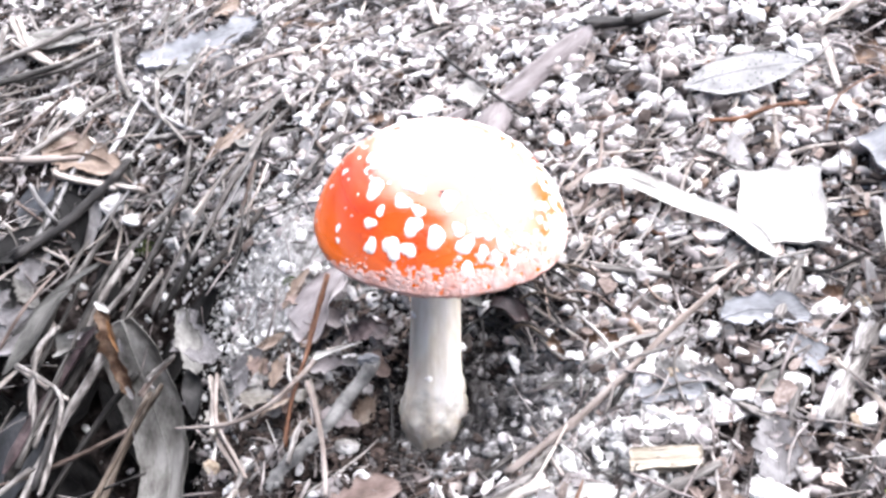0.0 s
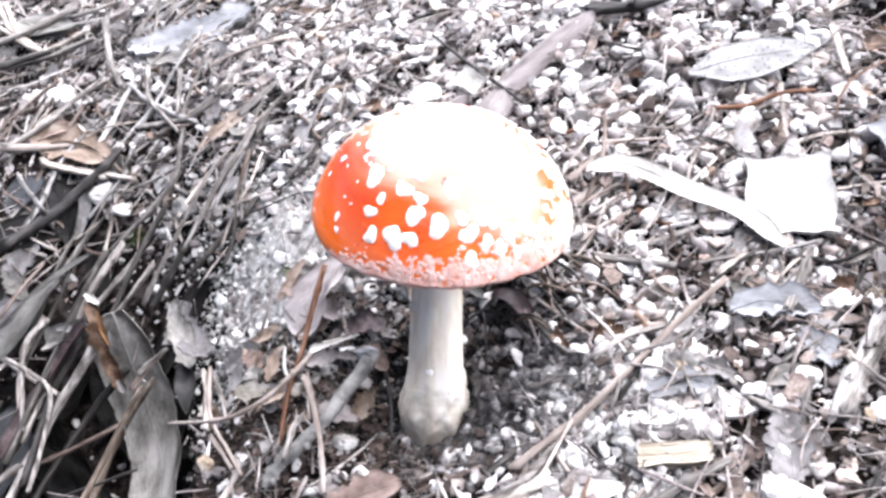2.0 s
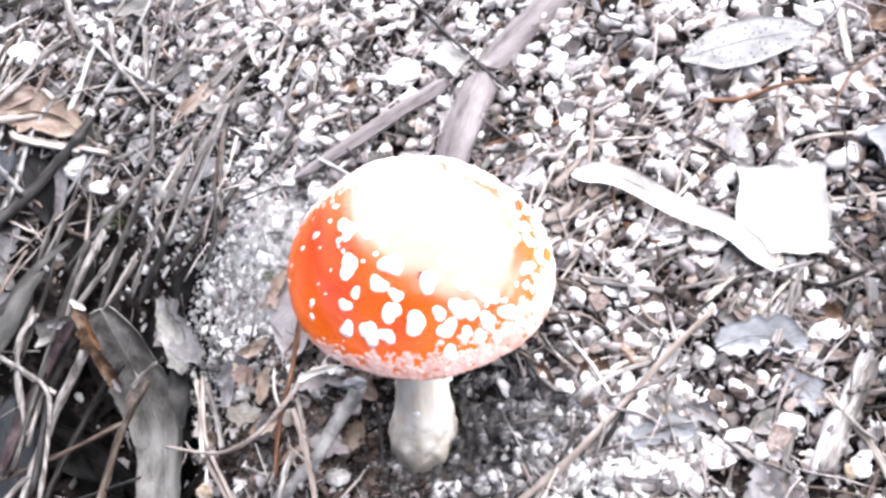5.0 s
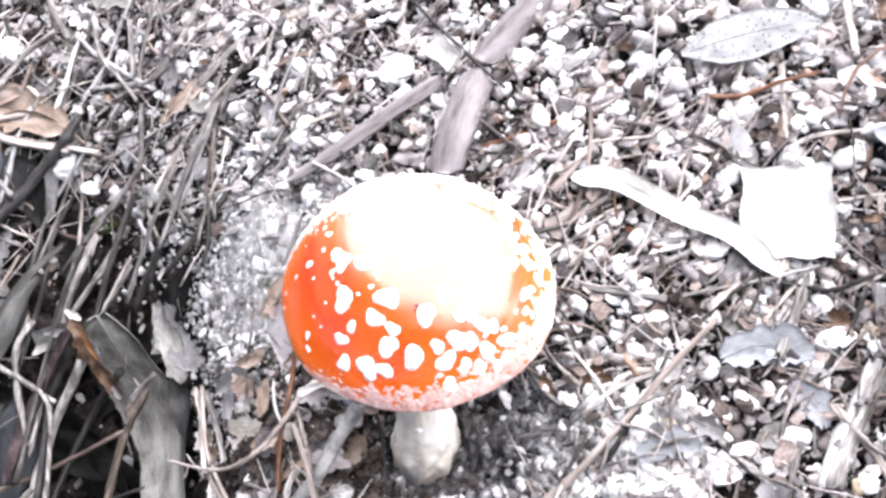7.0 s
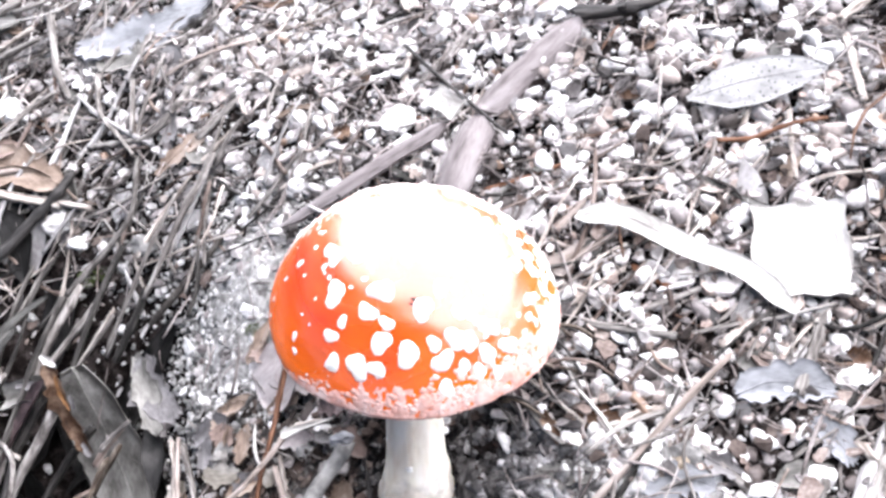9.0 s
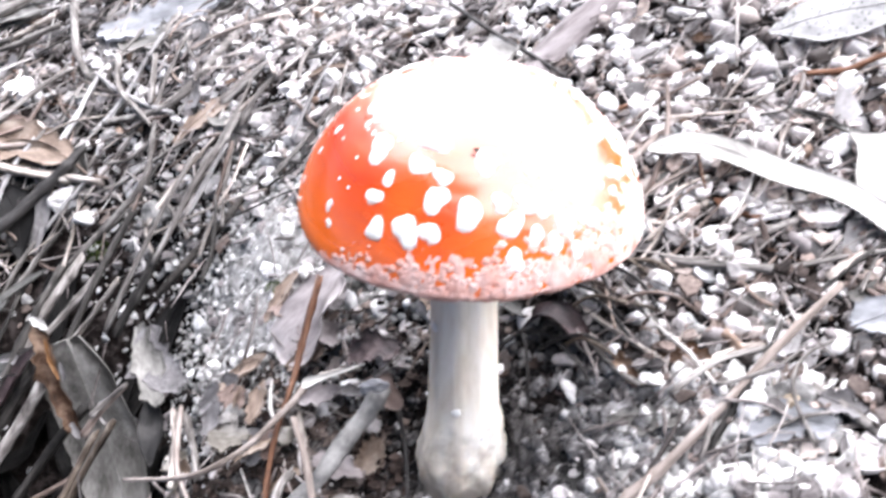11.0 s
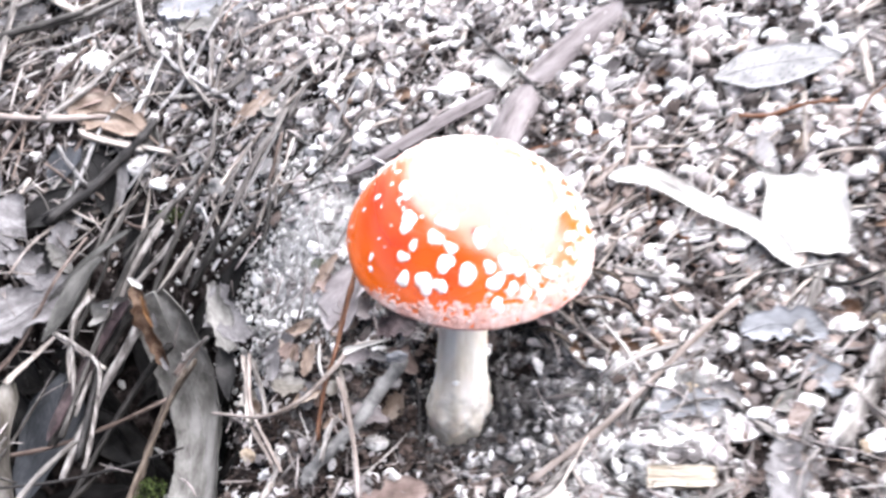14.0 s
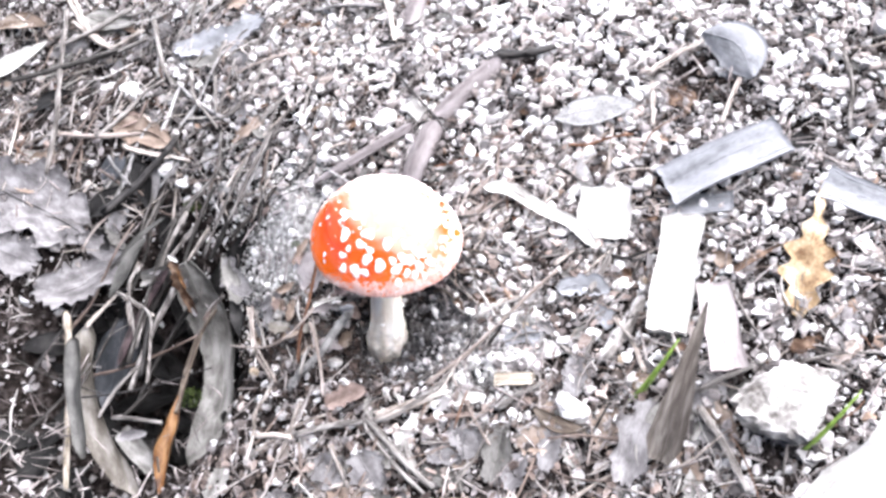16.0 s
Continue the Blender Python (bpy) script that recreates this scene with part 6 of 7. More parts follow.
twig("twig", "long thin brown twig on far gravel", "twig_brown", [(0.0359, 0.1903, 0.0535), (0.0683, 0.1990, 0.0590), (0.1033, 0.2002, 0.0699)], 0.00124, 0.00089)
leaf("dead_leaf", "pale leaf at the edge of litter", "leaf_white", [(-0.3032, 0.2544, -0.0190), (-0.2830, 0.2634, -0.0139), (-0.2585, 0.2771, -0.0048)], 0.0182, shape="lance", cup=0.3)
leaf("dead_leaf", "dull brown leaf at the edge of litter", "leaf_brown", [(-0.3077, 0.3072, -0.0133), (-0.2888, 0.3073, -0.0088), (-0.2630, 0.2963, -0.0039)], 0.0171, shape="lance", cup=0.3)
leaf("dead_leaf", "black wet leaf among litter", "leaf_dark", [(-0.2563, 0.2079, -0.0144), (-0.2445, 0.2194, -0.0120), (-0.2277, 0.2222, -0.0072)], 0.0142, shape="lance", cup=0.4)
twig("twig", "grey twig crossing the litter", "twig_grey", [(-0.2435, 0.2946, 0.0094), (-0.2401, 0.2491, -0.0011), (-0.2302, 0.1873, -0.0043), (-0.2282, 0.1452, -0.0105)], 0.00196, 0.00176)
twig("twig", "curved pale twig at the litter top", "twig_pale", [(-0.2471, 0.3138, 0.0058), (-0.2329, 0.2871, 0.0046), (-0.2186, 0.2696, 0.0048), (-0.2064, 0.2581, 0.0033)], 0.00206, 0.00165)
leaf("wood_chip", "white narrow wood chip on litter", "wood", [(0.0061, -0.0608, 0.0059), (0.0132, -0.0794, 0.0025)], 0.0056, shape="plate", cup=0.1, thick=0.0015)
twig("pine_needle", "grey needle across litter", "twig_grey", [(-0.0091, -0.0579, 0.0044), (0.0025, -0.0746, 0.0026), (0.0219, -0.0959, 0.0023)], 0.00139, 0.00111)
twig("stick", "dark stick over the litter mound", "twig_grey", [(-0.0478, -0.0547, -0.0053), (-0.0238, -0.0533, 0.0025), (-0.0004, -0.0539, 0.0082), (0.0226, -0.0435, 0.0145), (0.0343, -0.0325, 0.0178)], 0.00172, 0.00129)
twig("twig", "pale brown twig beside the stick", "twig_pale", [(-0.0046, -0.0542, 0.0089), (0.0168, -0.0484, 0.0119), (0.0313, -0.0413, 0.0159)], 0.00171, 0.00142)
leaf("dead_leaf", "white-grey leaf on the litter mound", "leaf_white", [(0.0196, -0.0489, 0.0099), (0.0368, -0.0486, 0.0158), (0.0537, -0.0488, 0.0191)], 0.0074, shape="lance", cup=0.2)
leaf("dead_leaf", "grey leaf flake on litter", "leaf_grey", [(-0.0385, -0.0677, -0.0086), (-0.0258, -0.0871, -0.0075)], 0.0113, shape="torn", cup=0.2)
leaf("dead_leaf", "grey leaf flake on litter", "leaf_grey", [(-0.0175, -0.0748, -0.0020), (-0.0004, -0.0815, -0.0016)], 0.0123, shape="torn", cup=0.2)
leaf("dead_leaf", "brown leaf by the stem foot", "leaf_umber", [(-0.0320, -0.0416, 0.0019), (-0.0227, -0.0380, 0.0040), (-0.0110, -0.0361, 0.0068)], 0.0127, shape="torn", cup=0.3)
grass("grass_plant", "fresh green grass blade in gravel", (0.1211, -0.0590, 0.0317), )
grass("grass_plant", "fresh green grass blade by the rock", (0.1899, -0.0956, 0.0421), lean=0.5)
moss("moss", "small green moss tuft among needles", (-0.1312, 0.1241, -0.0215), size=0.006)
moss("moss", "tiny green moss tuft on grey soil", (-0.0561, 0.0685, 0.0025), size=0.003)
moss("moss", "green moss tuft deep in the hollow", (-0.1168, -0.0088, -0.0409), size=0.007)

# larger loose stones
stone("pebble", "white pebble on dark litter", "quartz", (-0.1406, 0.1411, -0.0185), 0.0048)
stone("stone", "white quartz stone among needles", "quartz", (-0.1513, 0.1548, -0.0188), 0.0073)
stone("stone", "grey lichen-crusted lump among needles", "grey_stone", (-0.1065, 0.1240, -0.0059), 0.0063)
stone("stone", "white flat stone among twigs", "quartz", (-0.1812, 0.2125, -0.0008), 0.0084)
stone("pebble", "white pebble half buried", "quartz", (0.1238, 0.0058, 0.0360), 0.0048)
stone("pebble", "ochre pebble half buried", "tan_stone", (0.1340, 0.0048, 0.0389), 0.0041)
stone("pebble", "tan and white pebble", "tan_stone", (0.1179, -0.0390, 0.0348), 0.0035)
stone("pebble", "angular white quartz pebble", "quartz", (0.0695, -0.0043, 0.0293), 0.0034)
stone("pebble", "oval white pebble bedded in the gravel", "quartz", (0.0750, 0.0112, 0.0319), 0.0037)
stone("pebble", "large white pebble bedded in the gravel", "quartz", (0.0889, -0.0565, 0.0256), 0.0063)
stone("pebble", "white pebble beside soil", "quartz", (0.0456, -0.0015, 0.0248), 0.0029)
stone("pebble", "long white pebble bedded in the gravel", "quartz", (0.0526, -0.0024, 0.0264), 0.0038)
stone("pebble", "grey-brown stone beside the twig", "grey_stone", (0.0738, -0.0110, 0.0290), 0.0053)
stone("pebble", "white pebble beside the strip leaf", "quartz", (0.0507, 0.0470, 0.0350), 0.0042)
stone("pebble", "white upright pebble bedded in the gravel", "quartz", (0.0848, 0.0458, 0.0417), 0.0047)
stone("pebble", "white pebble bedded in the gravel", "quartz", (0.1010, 0.0561, 0.0477), 0.0038)
stone("pebble", "white pebble bedded in the gravel", "quartz", (0.0869, 0.0669, 0.0479), 0.0037)
stone("pebble", "white pebble bedded in the gravel", "quartz", (0.0937, 0.0616, 0.0475), 0.0035)
stone("pebble", "flat white pebble beside bark", "quartz", (-0.0020, 0.1354, 0.0393), 0.0082)
stone("pebble", "white pebble touching the bark sliver", "quartz", (-0.0368, 0.0957, 0.0179), 0.0053)
stone("pebble", "white pebble bedded in the gravel", "quartz", (0.0455, 0.1267, 0.0475), 0.0054)
stone("pebble", "white pebble bedded in the gravel", "quartz", (0.0725, 0.0963, 0.0495), 0.0055)
stone("pebble", "white pebble bedded in the gravel", "quartz", (0.0535, 0.1176, 0.0520), 0.0041)
stone("pebble", "flat white pebble bedded in the gravel", "quartz", (-0.0418, 0.1498, 0.0306), 0.0067)
stone("pebble", "round white pebble on soil", "quartz", (-0.0455, 0.0669, 0.0091), 0.0030)
stone("pebble", "grey round pebble among twigs", "grey_stone", (-0.0634, 0.0257, -0.0091), 0.0036)
stone("pebble", "mossy pale stone by the stick", "rock", (-0.0286, -0.0141, 0.0001), 0.0044)
stone("pebble", "white pebble under the cap", "quartz", (0.0391, 0.0046, 0.0231), 0.0028)
stone("pebble", "pinkish pebble under the cap", "quartz", (0.0454, -0.0016, 0.0248), 0.0030)
stone("pebble", "long pale pebble bedded in the gravel", "quartz", (0.0515, -0.0029, 0.0262), 0.0038)
stone("pebble", "white pebble bedded in the gravel", "quartz", (0.0745, 0.0113, 0.0318), 0.0037)
stone("pebble", "white angular pebble bedded in the gravel", "quartz", (0.0698, -0.0051, 0.0292), 0.0030)
stone("stone", "brown-white stone bedded in the gravel", "tan_stone", (0.0724, -0.0133, 0.0285), 0.0043)
stone("pebble", "blue-white pebble bedded in the gravel", "quartz", (0.0740, 0.0200, 0.0338), 0.0040)
stone("pebble", "white pebble under the rim", "quartz", (0.0323, 0.0272, 0.0274), 0.0044)
stone("stone", "white lump stone on litter", "quartz", (0.0919, -0.0625, 0.0277), 0.0096)
stone("pebble", "white pebble by the hollow", "quartz", (-0.1876, 0.2154, -0.0001), 0.0055)
stone("pebble", "white pebble by the slat", "quartz", (0.1251, 0.0055, 0.0375), 0.0055)
stone("pebble", "round white pebble by the slat", "quartz", (0.1204, -0.0395, 0.0360), 0.0037)
stone("pebble", "blue-grey pebble by the grass", "slate", (0.1403, -0.0399, 0.0396), 0.0041)
stone("pebble", "white pebble bedded in the gravel", "quartz", (0.1667, -0.0305, 0.0486), 0.0044)
stone("pebble", "white pebble bedded in the gravel", "quartz", (0.0642, -0.0610, 0.0203), 0.0044)
stone("pebble", "white pebble beside litter", "quartz", (0.0926, -0.0472, 0.0278), 0.0056)

# more litter round the hollow
leaf("dead_leaf", "grey-brown leaf curl low in the hollow", "leaf_olive", [(-0.1640, -0.0129, -0.0706), (-0.1492, -0.0295, -0.0641), (-0.1318, -0.0483, -0.0553)], 0.0128, shape="strip", cup=0.6)
leaf("strip_leaf", "brown-grey strip leaf over needles", "leaf_dull", [(-0.1854, 0.0800, -0.0475), (-0.1759, 0.0916, -0.0381), (-0.1647, 0.1052, -0.0304), (-0.1490, 0.1172, -0.0244)], 0.0086, shape="strip", cup=0.5, taper=0.4)
leaf("leaf_fragment", "pale leaf scrap in the hollow", "leaf_lilac", [(-0.1512, -0.0353, -0.0374), (-0.1341, -0.0382, -0.0298)], 0.0079, shape="torn", cup=0.4)
leaf("dead_leaf", "pinkish tan torn leaf lying on litter", "leaf_tan", [(-0.1903, 0.1854, -0.0032), (-0.1731, 0.1797, -0.0060), (-0.1507, 0.1672, -0.0076)], 0.0208, shape="torn", cup=0.3)
leaf("dead_leaf", "dull grey leaf under thin twigs", "leaf_olive", [(-0.2309, 0.2924, 0.0053), (-0.2152, 0.2857, 0.0049), (-0.1909, 0.2736, 0.0108)], 0.0195, shape="lance", cup=0.3)
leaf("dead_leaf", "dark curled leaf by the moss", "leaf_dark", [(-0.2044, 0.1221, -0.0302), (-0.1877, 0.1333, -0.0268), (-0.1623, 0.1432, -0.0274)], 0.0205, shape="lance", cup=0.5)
leaf("dead_leaf", "pale blurred leaf at the hollow edge", "leaf_lilac", [(-0.2677, 0.1074, -0.0278), (-0.2476, 0.0953, -0.0307), (-0.2280, 0.0891, -0.0348)], 0.0318, shape="torn", cup=0.3)
twig("pine_needle", "pale needle hanging in the hollow", "twig_pale", [(-0.1636, 0.0898, -0.0368), (-0.1688, 0.0760, -0.0430), (-0.1682, 0.0597, -0.0502), (-0.1612, 0.0381, -0.0556)], 0.00139, 0.00122)
twig("twig", "pale short splinter over the hollow", "twig_pale", [(-0.1928, 0.0499, -0.0502), (-0.1864, 0.0609, -0.0496), (-0.1766, 0.0705, -0.0451)], 0.00134, 0.00097)
twig("twig", "thin pale twig bent over needles", "twig_pale", [(-0.1781, 0.0727, -0.0428), (-0.1665, 0.0647, -0.0448), (-0.1499, 0.0529, -0.0442)], 0.00109, 0.00085)
twig("twig", "dark grey twig across litter", "twig_dull", [(-0.2780, 0.2412, -0.0114), (-0.2517, 0.2410, -0.0043), (-0.2226, 0.2438, 0.0026), (-0.1959, 0.2472, 0.0091)], 0.00217, 0.00178)
twig("twig", "grey twig over far litter", "twig_grey", [(-0.2483, 0.2637, -0.0009), (-0.2194, 0.2718, 0.0079), (-0.1915, 0.2852, 0.0169)], 0.00201, 0.00161)
twig("twig", "thin pale twig over far litter", "twig_pale", [(-0.2382, 0.2873, 0.0043), (-0.2189, 0.2659, 0.0050), (-0.2029, 0.2561, 0.0048), (-0.1802, 0.2633, 0.0134)], 0.00160, 0.00140)
twig("twig", "straw twig under pinkish leaf", "twig_pale", [(-0.1807, 0.1686, -0.0081), (-0.1767, 0.1648, -0.0097), (-0.1502, 0.1583, -0.0118)], 0.00184, 0.00166)
twig("twig", "pale flat twig across litter", "bark_tan", [(-0.2262, 0.1807, -0.0080), (-0.2015, 0.1744, -0.0054), (-0.1707, 0.1770, -0.0061)], 0.00223, 0.00186)
twig("pine_needle", "pale stalk among grey needles", "twig_pale", [(-0.0854, 0.0394, -0.0204), (-0.0814, 0.0237, -0.0176), (-0.0764, 0.0012, -0.0102)], 0.00106, 0.00090)
twig("pine_needle", "grey stalk beside the pale one", "twig_grey", [(-0.0822, 0.0376, -0.0199), (-0.0755, 0.0212, -0.0150), (-0.0702, 0.0039, -0.0099)], 0.00114, 0.00098)
twig("pine_needle", "tan stalk slanting to pebbles", "bark_tan", [(-0.0771, 0.0043, -0.0137), (-0.0705, -0.0075, -0.0102), (-0.0644, -0.0184, -0.0068)], 0.00104, 0.00089)
twig("pine_needle", "tan straw crossing the grey stick", "bark_tan", [(-0.0428, 0.0065, 0.0088), (-0.0369, -0.0140, 0.0103), (-0.0344, -0.0266, 0.0090), (-0.0328, -0.0396, 0.0074)], 0.00085, 0.0007)
twig("twig", "grey bent stalk under the stick", "twig_grey", [(-0.0422, -0.0075, 0.0050), (-0.0452, -0.0132, 0.0043), (-0.0463, -0.0235, 0.0030)], 0.00125, 0.00097)
twig("twig", "white weathered splinter on litter", "twig_grey", [(-0.0633, -0.0150, -0.0055), (-0.0627, -0.0220, -0.0055), (-0.0680, -0.0302, -0.0102)], 0.00112, 0.00070)
leaf("bark_fragment", "white split splinter behind the red stalk", "wood", [(-0.0418, 0.0178, 0.0091), (-0.0349, 0.0186, 0.0113), (-0.0249, 0.0190, 0.0149)], 0.0033, shape="spike", cup=0.4)
stone("pebble", "blue-white lump at the stick's end", "bark_pale", (-0.0226, 0.0123, 0.0127), 0.0041)
stone("pebble", "tan rounded pebble in brown litter", "tan_stone", (-0.0752, -0.0102, -0.0137), 0.0033)
stone("pebble", "pale pinkish pebble in litter", "rock", (-0.0647, 0.0241, -0.0088), 0.0032)
stone("pebble", "white round pebble on the sand", "quartz", (-0.0732, 0.0478, -0.0103), 0.0022)
leaf("leaf_fragment", "pinkish tan leaf bit under the leaf", "leaf_tan", [(-0.0676, 0.0406, -0.0089), (-0.0573, 0.0394, -0.0022)], 0.0057, shape="torn", cup=0.5)

# litter in front of the toadstool
leaf("dead_leaf", "lilac-grey leaf at the litter edge", "leaf_lilac", [(-0.0341, -0.0676, -0.0036), (-0.0235, -0.0853, -0.0047)], 0.0176, shape="torn", cup=0.2)
leaf("dead_leaf", "lilac-grey torn leaf before the stem", "leaf_lilac", [(-0.0139, -0.0706, 0.0040), (-0.0040, -0.0895, 0.0000)], 0.0201, shape="torn", cup=0.2)
leaf("dead_leaf", "grey torn leaf half buried in litter", "leaf_lilac", [(0.0342, -0.0663, 0.0136), (0.0461, -0.0772, 0.0111)], 0.0151, shape="torn", cup=0.3)
leaf("dead_leaf", "grey broad leaf in front litter", "leaf_grey", [(0.0585, -0.0670, 0.0193), (0.0508, -0.0914, 0.0102)], 0.0160, shape="torn", cup=0.2)
leaf("dead_leaf", "dull lilac leaf in front litter", "leaf_lilac", [(0.0669, -0.0813, 0.0180), (0.0597, -0.0964, 0.0113)], 0.0131, shape="torn", cup=0.3)
leaf("dead_leaf", "brown leaf sheltered by pebbles", "leaf_tan", [(0.0259, -0.0723, 0.0083), (0.0392, -0.0815, 0.0083)], 0.0097, shape="torn", cup=0.3)
leaf("curled_leaf", "brown curled leaf under white stone", "husk", [(0.0734, -0.0603, 0.0256), (0.0834, -0.0693, 0.0249), (0.0971, -0.0743, 0.0279)], 0.0090, shape="lance", cup=0.6)
twig("twig", "grey straight twig in front litter", "twig_grey", [(-0.0103, -0.0513, 0.0067), (0.0040, -0.0703, 0.0054), (0.0230, -0.0912, 0.0053)], 0.00191, 0.00164)
twig("twig", "white bleached twig in front litter", "twig_pale", [(-0.0060, -0.0515, 0.0083), (0.0123, -0.0469, 0.0107), (0.0320, -0.0442, 0.0161)], 0.00168, 0.00140)
twig("twig", "brown twig beneath the white leaf", "twig_brown", [(0.0192, -0.0582, 0.0108), (0.0317, -0.0575, 0.0144), (0.0454, -0.0569, 0.0156)], 0.00192, 0.00137)
twig("twig", "grey twig pointing at cream chip", "twig_grey", [(0.0563, -0.0569, 0.0205), (0.0672, -0.0523, 0.0254), (0.0783, -0.0481, 0.0284)], 0.00163, 0.00122)
twig("twig", "pale twig bent in front litter", "twig_pale", [(-0.0284, -0.0637, 0.0003), (-0.0238, -0.0747, -0.0021), (-0.0178, -0.0866, -0.0022)], 0.00137, 0.00124)
twig("stick", "grey-brown stick lying before the rock", "twig_grey", [(0.1501, -0.0724, 0.0404), (0.1573, -0.0889, 0.0388), (0.1643, -0.1108, 0.0364)], 0.00226, 0.00176)
twig("twig", "grey long twig over far gravel", "twig_grey", [(0.1979, -0.0541, 0.0525), (0.2147, -0.0539, 0.0573), (0.2338, -0.0554, 0.0601)], 0.00103, 0.00090)
twig("twig", "grey twig slanting over gravel", "twig_grey", [(0.2063, -0.0552, 0.0539), (0.2179, -0.0625, 0.0554), (0.2307, -0.0703, 0.0555)], 0.00102, 0.00089)
# added leaf whose near-black colour gives the pit its shade
leaf("leaf_fragment", "near-black leaf standing in for shade in a soil pit", "leaf_dark", [(0.2177, 0.0706, 0.0779), (0.2266, 0.0608, 0.0789)], 0.0135, shape="torn", cup=0.3)
leaf("leaf_fragment", "brown damp leaf in a soil pit", "leaf_rust", [(0.1577, 0.1126, 0.0722), (0.1749, 0.1054, 0.0739)], 0.0156, shape="torn", cup=0.3)
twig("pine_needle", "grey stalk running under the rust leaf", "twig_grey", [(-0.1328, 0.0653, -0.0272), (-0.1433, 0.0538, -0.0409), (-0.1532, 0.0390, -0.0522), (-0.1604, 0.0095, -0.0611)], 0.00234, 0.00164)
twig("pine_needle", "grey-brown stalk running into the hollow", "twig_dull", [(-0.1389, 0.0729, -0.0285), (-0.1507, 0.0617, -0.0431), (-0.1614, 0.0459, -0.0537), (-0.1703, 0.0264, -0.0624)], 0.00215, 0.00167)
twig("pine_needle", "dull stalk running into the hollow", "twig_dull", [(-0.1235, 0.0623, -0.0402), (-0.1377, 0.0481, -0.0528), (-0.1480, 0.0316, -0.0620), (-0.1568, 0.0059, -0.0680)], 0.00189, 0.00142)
twig("pine_needle", "grey stalk leaning towards the mound", "twig_grey", [(-0.1252, 0.1051, -0.0183), (-0.1352, 0.0963, -0.0269), (-0.1460, 0.0865, -0.0345)], 0.00186, 0.00137)
twig("pine_needle", "brown-grey stalk leaning towards the mound", "twig_dull", [(-0.1017, 0.1017, -0.0083), (-0.1079, 0.0931, -0.0169), (-0.1153, 0.0829, -0.0272)], 0.00194, 0.00146)
twig("pine_needle", "thin white needle beside the leaf tip", "twig_pale", [(-0.1166, 0.1004, -0.0172), (-0.1235, 0.0933, -0.0239), (-0.1301, 0.0845, -0.0299)], 0.00098, 0.00074)
twig("twig", "rust-olive stalk behind the long leaf", "husk", [(-0.1080, 0.0462, -0.0316), (-0.1204, 0.0388, -0.0483), (-0.1284, 0.0222, -0.0603), (-0.1295, -0.0007, -0.0612)], 0.00138, 0.00160)
leaf("leaf_fragment", "pinkish torn sheet beside the long leaf", "leaf_lilac", [(-0.1023, 0.0783, -0.0206), (-0.0982, 0.0640, -0.0241), (-0.0846, 0.0482, -0.0198)], 0.0153, shape="torn", cup=0.3)
# near-black blade added to draw the shaded hole below the sheet
leaf("leaf_fragment", "near-black leaf standing in for the shaded gap under torn sheet", "leaf_dark", [(-0.0991, 0.0566, -0.0297), (-0.0933, 0.0392, -0.0264), (-0.0884, 0.0199, -0.0226)], 0.0081, shape="lance", cup=0.3)
leaf("dead_leaf", "grey-green leaf by the hollow rim", "leaf_lilac", [(-0.2052, 0.1134, -0.0328), (-0.1932, 0.1034, -0.0374), (-0.1787, 0.0960, -0.0390)], 0.0154, shape="torn", cup=0.3)
leaf("leaf_fragment", "white chip among dark needles", "leaf_lilac", [(-0.1919, 0.0954, -0.0394), (-0.1775, 0.0917, -0.0393)], 0.0040, shape="torn", cup=0.3)
leaf("leaf_fragment", "white splinter behind the bark curl", "leaf_lilac", [(-0.1543, 0.0783, -0.0334), (-0.1420, 0.0765, -0.0308)], 0.0034, shape="torn", cup=0.3)
leaf("leaf_fragment", "orange torn bit on the rust leaf", "leaf_orange", [(-0.1299, 0.0652, -0.0133), (-0.1287, 0.0617, -0.0186), (-0.1260, 0.0578, -0.0236)], 0.0017, shape="torn", cup=0.5)
leaf("leaf_fragment", "white torn edge on the rust leaf", "leaf_lilac", [(-0.1261, 0.0624, -0.0205), (-0.1248, 0.0590, -0.0248)], 0.0020, shape="torn", cup=0.5)
leaf("leaf_fragment", "pale tip below the rust leaf", "leaf_lilac", [(-0.1253, 0.0549, -0.0398), (-0.1221, 0.0502, -0.0423)], 0.0026, shape="torn", cup=0.5)
leaf("dead_leaf", "pale crumpled leaf sheet on gravel", "bark_pale", [(0.0901, 0.0018, 0.0374), (0.1020, 0.0049, 0.0384), (0.1169, 0.0008, 0.0380)], 0.0141, shape="torn", cup=0.4)
leaf("dead_leaf", "pale grey leaf sheet among pebbles", "bark_pale", [(0.1072, -0.0091, 0.0386), (0.1127, -0.0142, 0.0369), (0.1133, -0.0226, 0.0373)], 0.0091, shape="torn", cup=0.3)
leaf("dead_leaf", "grey curled leaf scrap beside twig", "leaf_lilac", [(0.0787, -0.0134, 0.0309), (0.0864, -0.0197, 0.0311)], 0.0072, shape="torn", cup=0.5)
leaf("dead_leaf", "pale flaking leaf on front gravel", "bark_pale", [(0.0615, -0.0229, 0.0278), (0.0719, -0.0194, 0.0296), (0.0795, -0.0220, 0.0298)], 0.0098, shape="torn", cup=0.3)


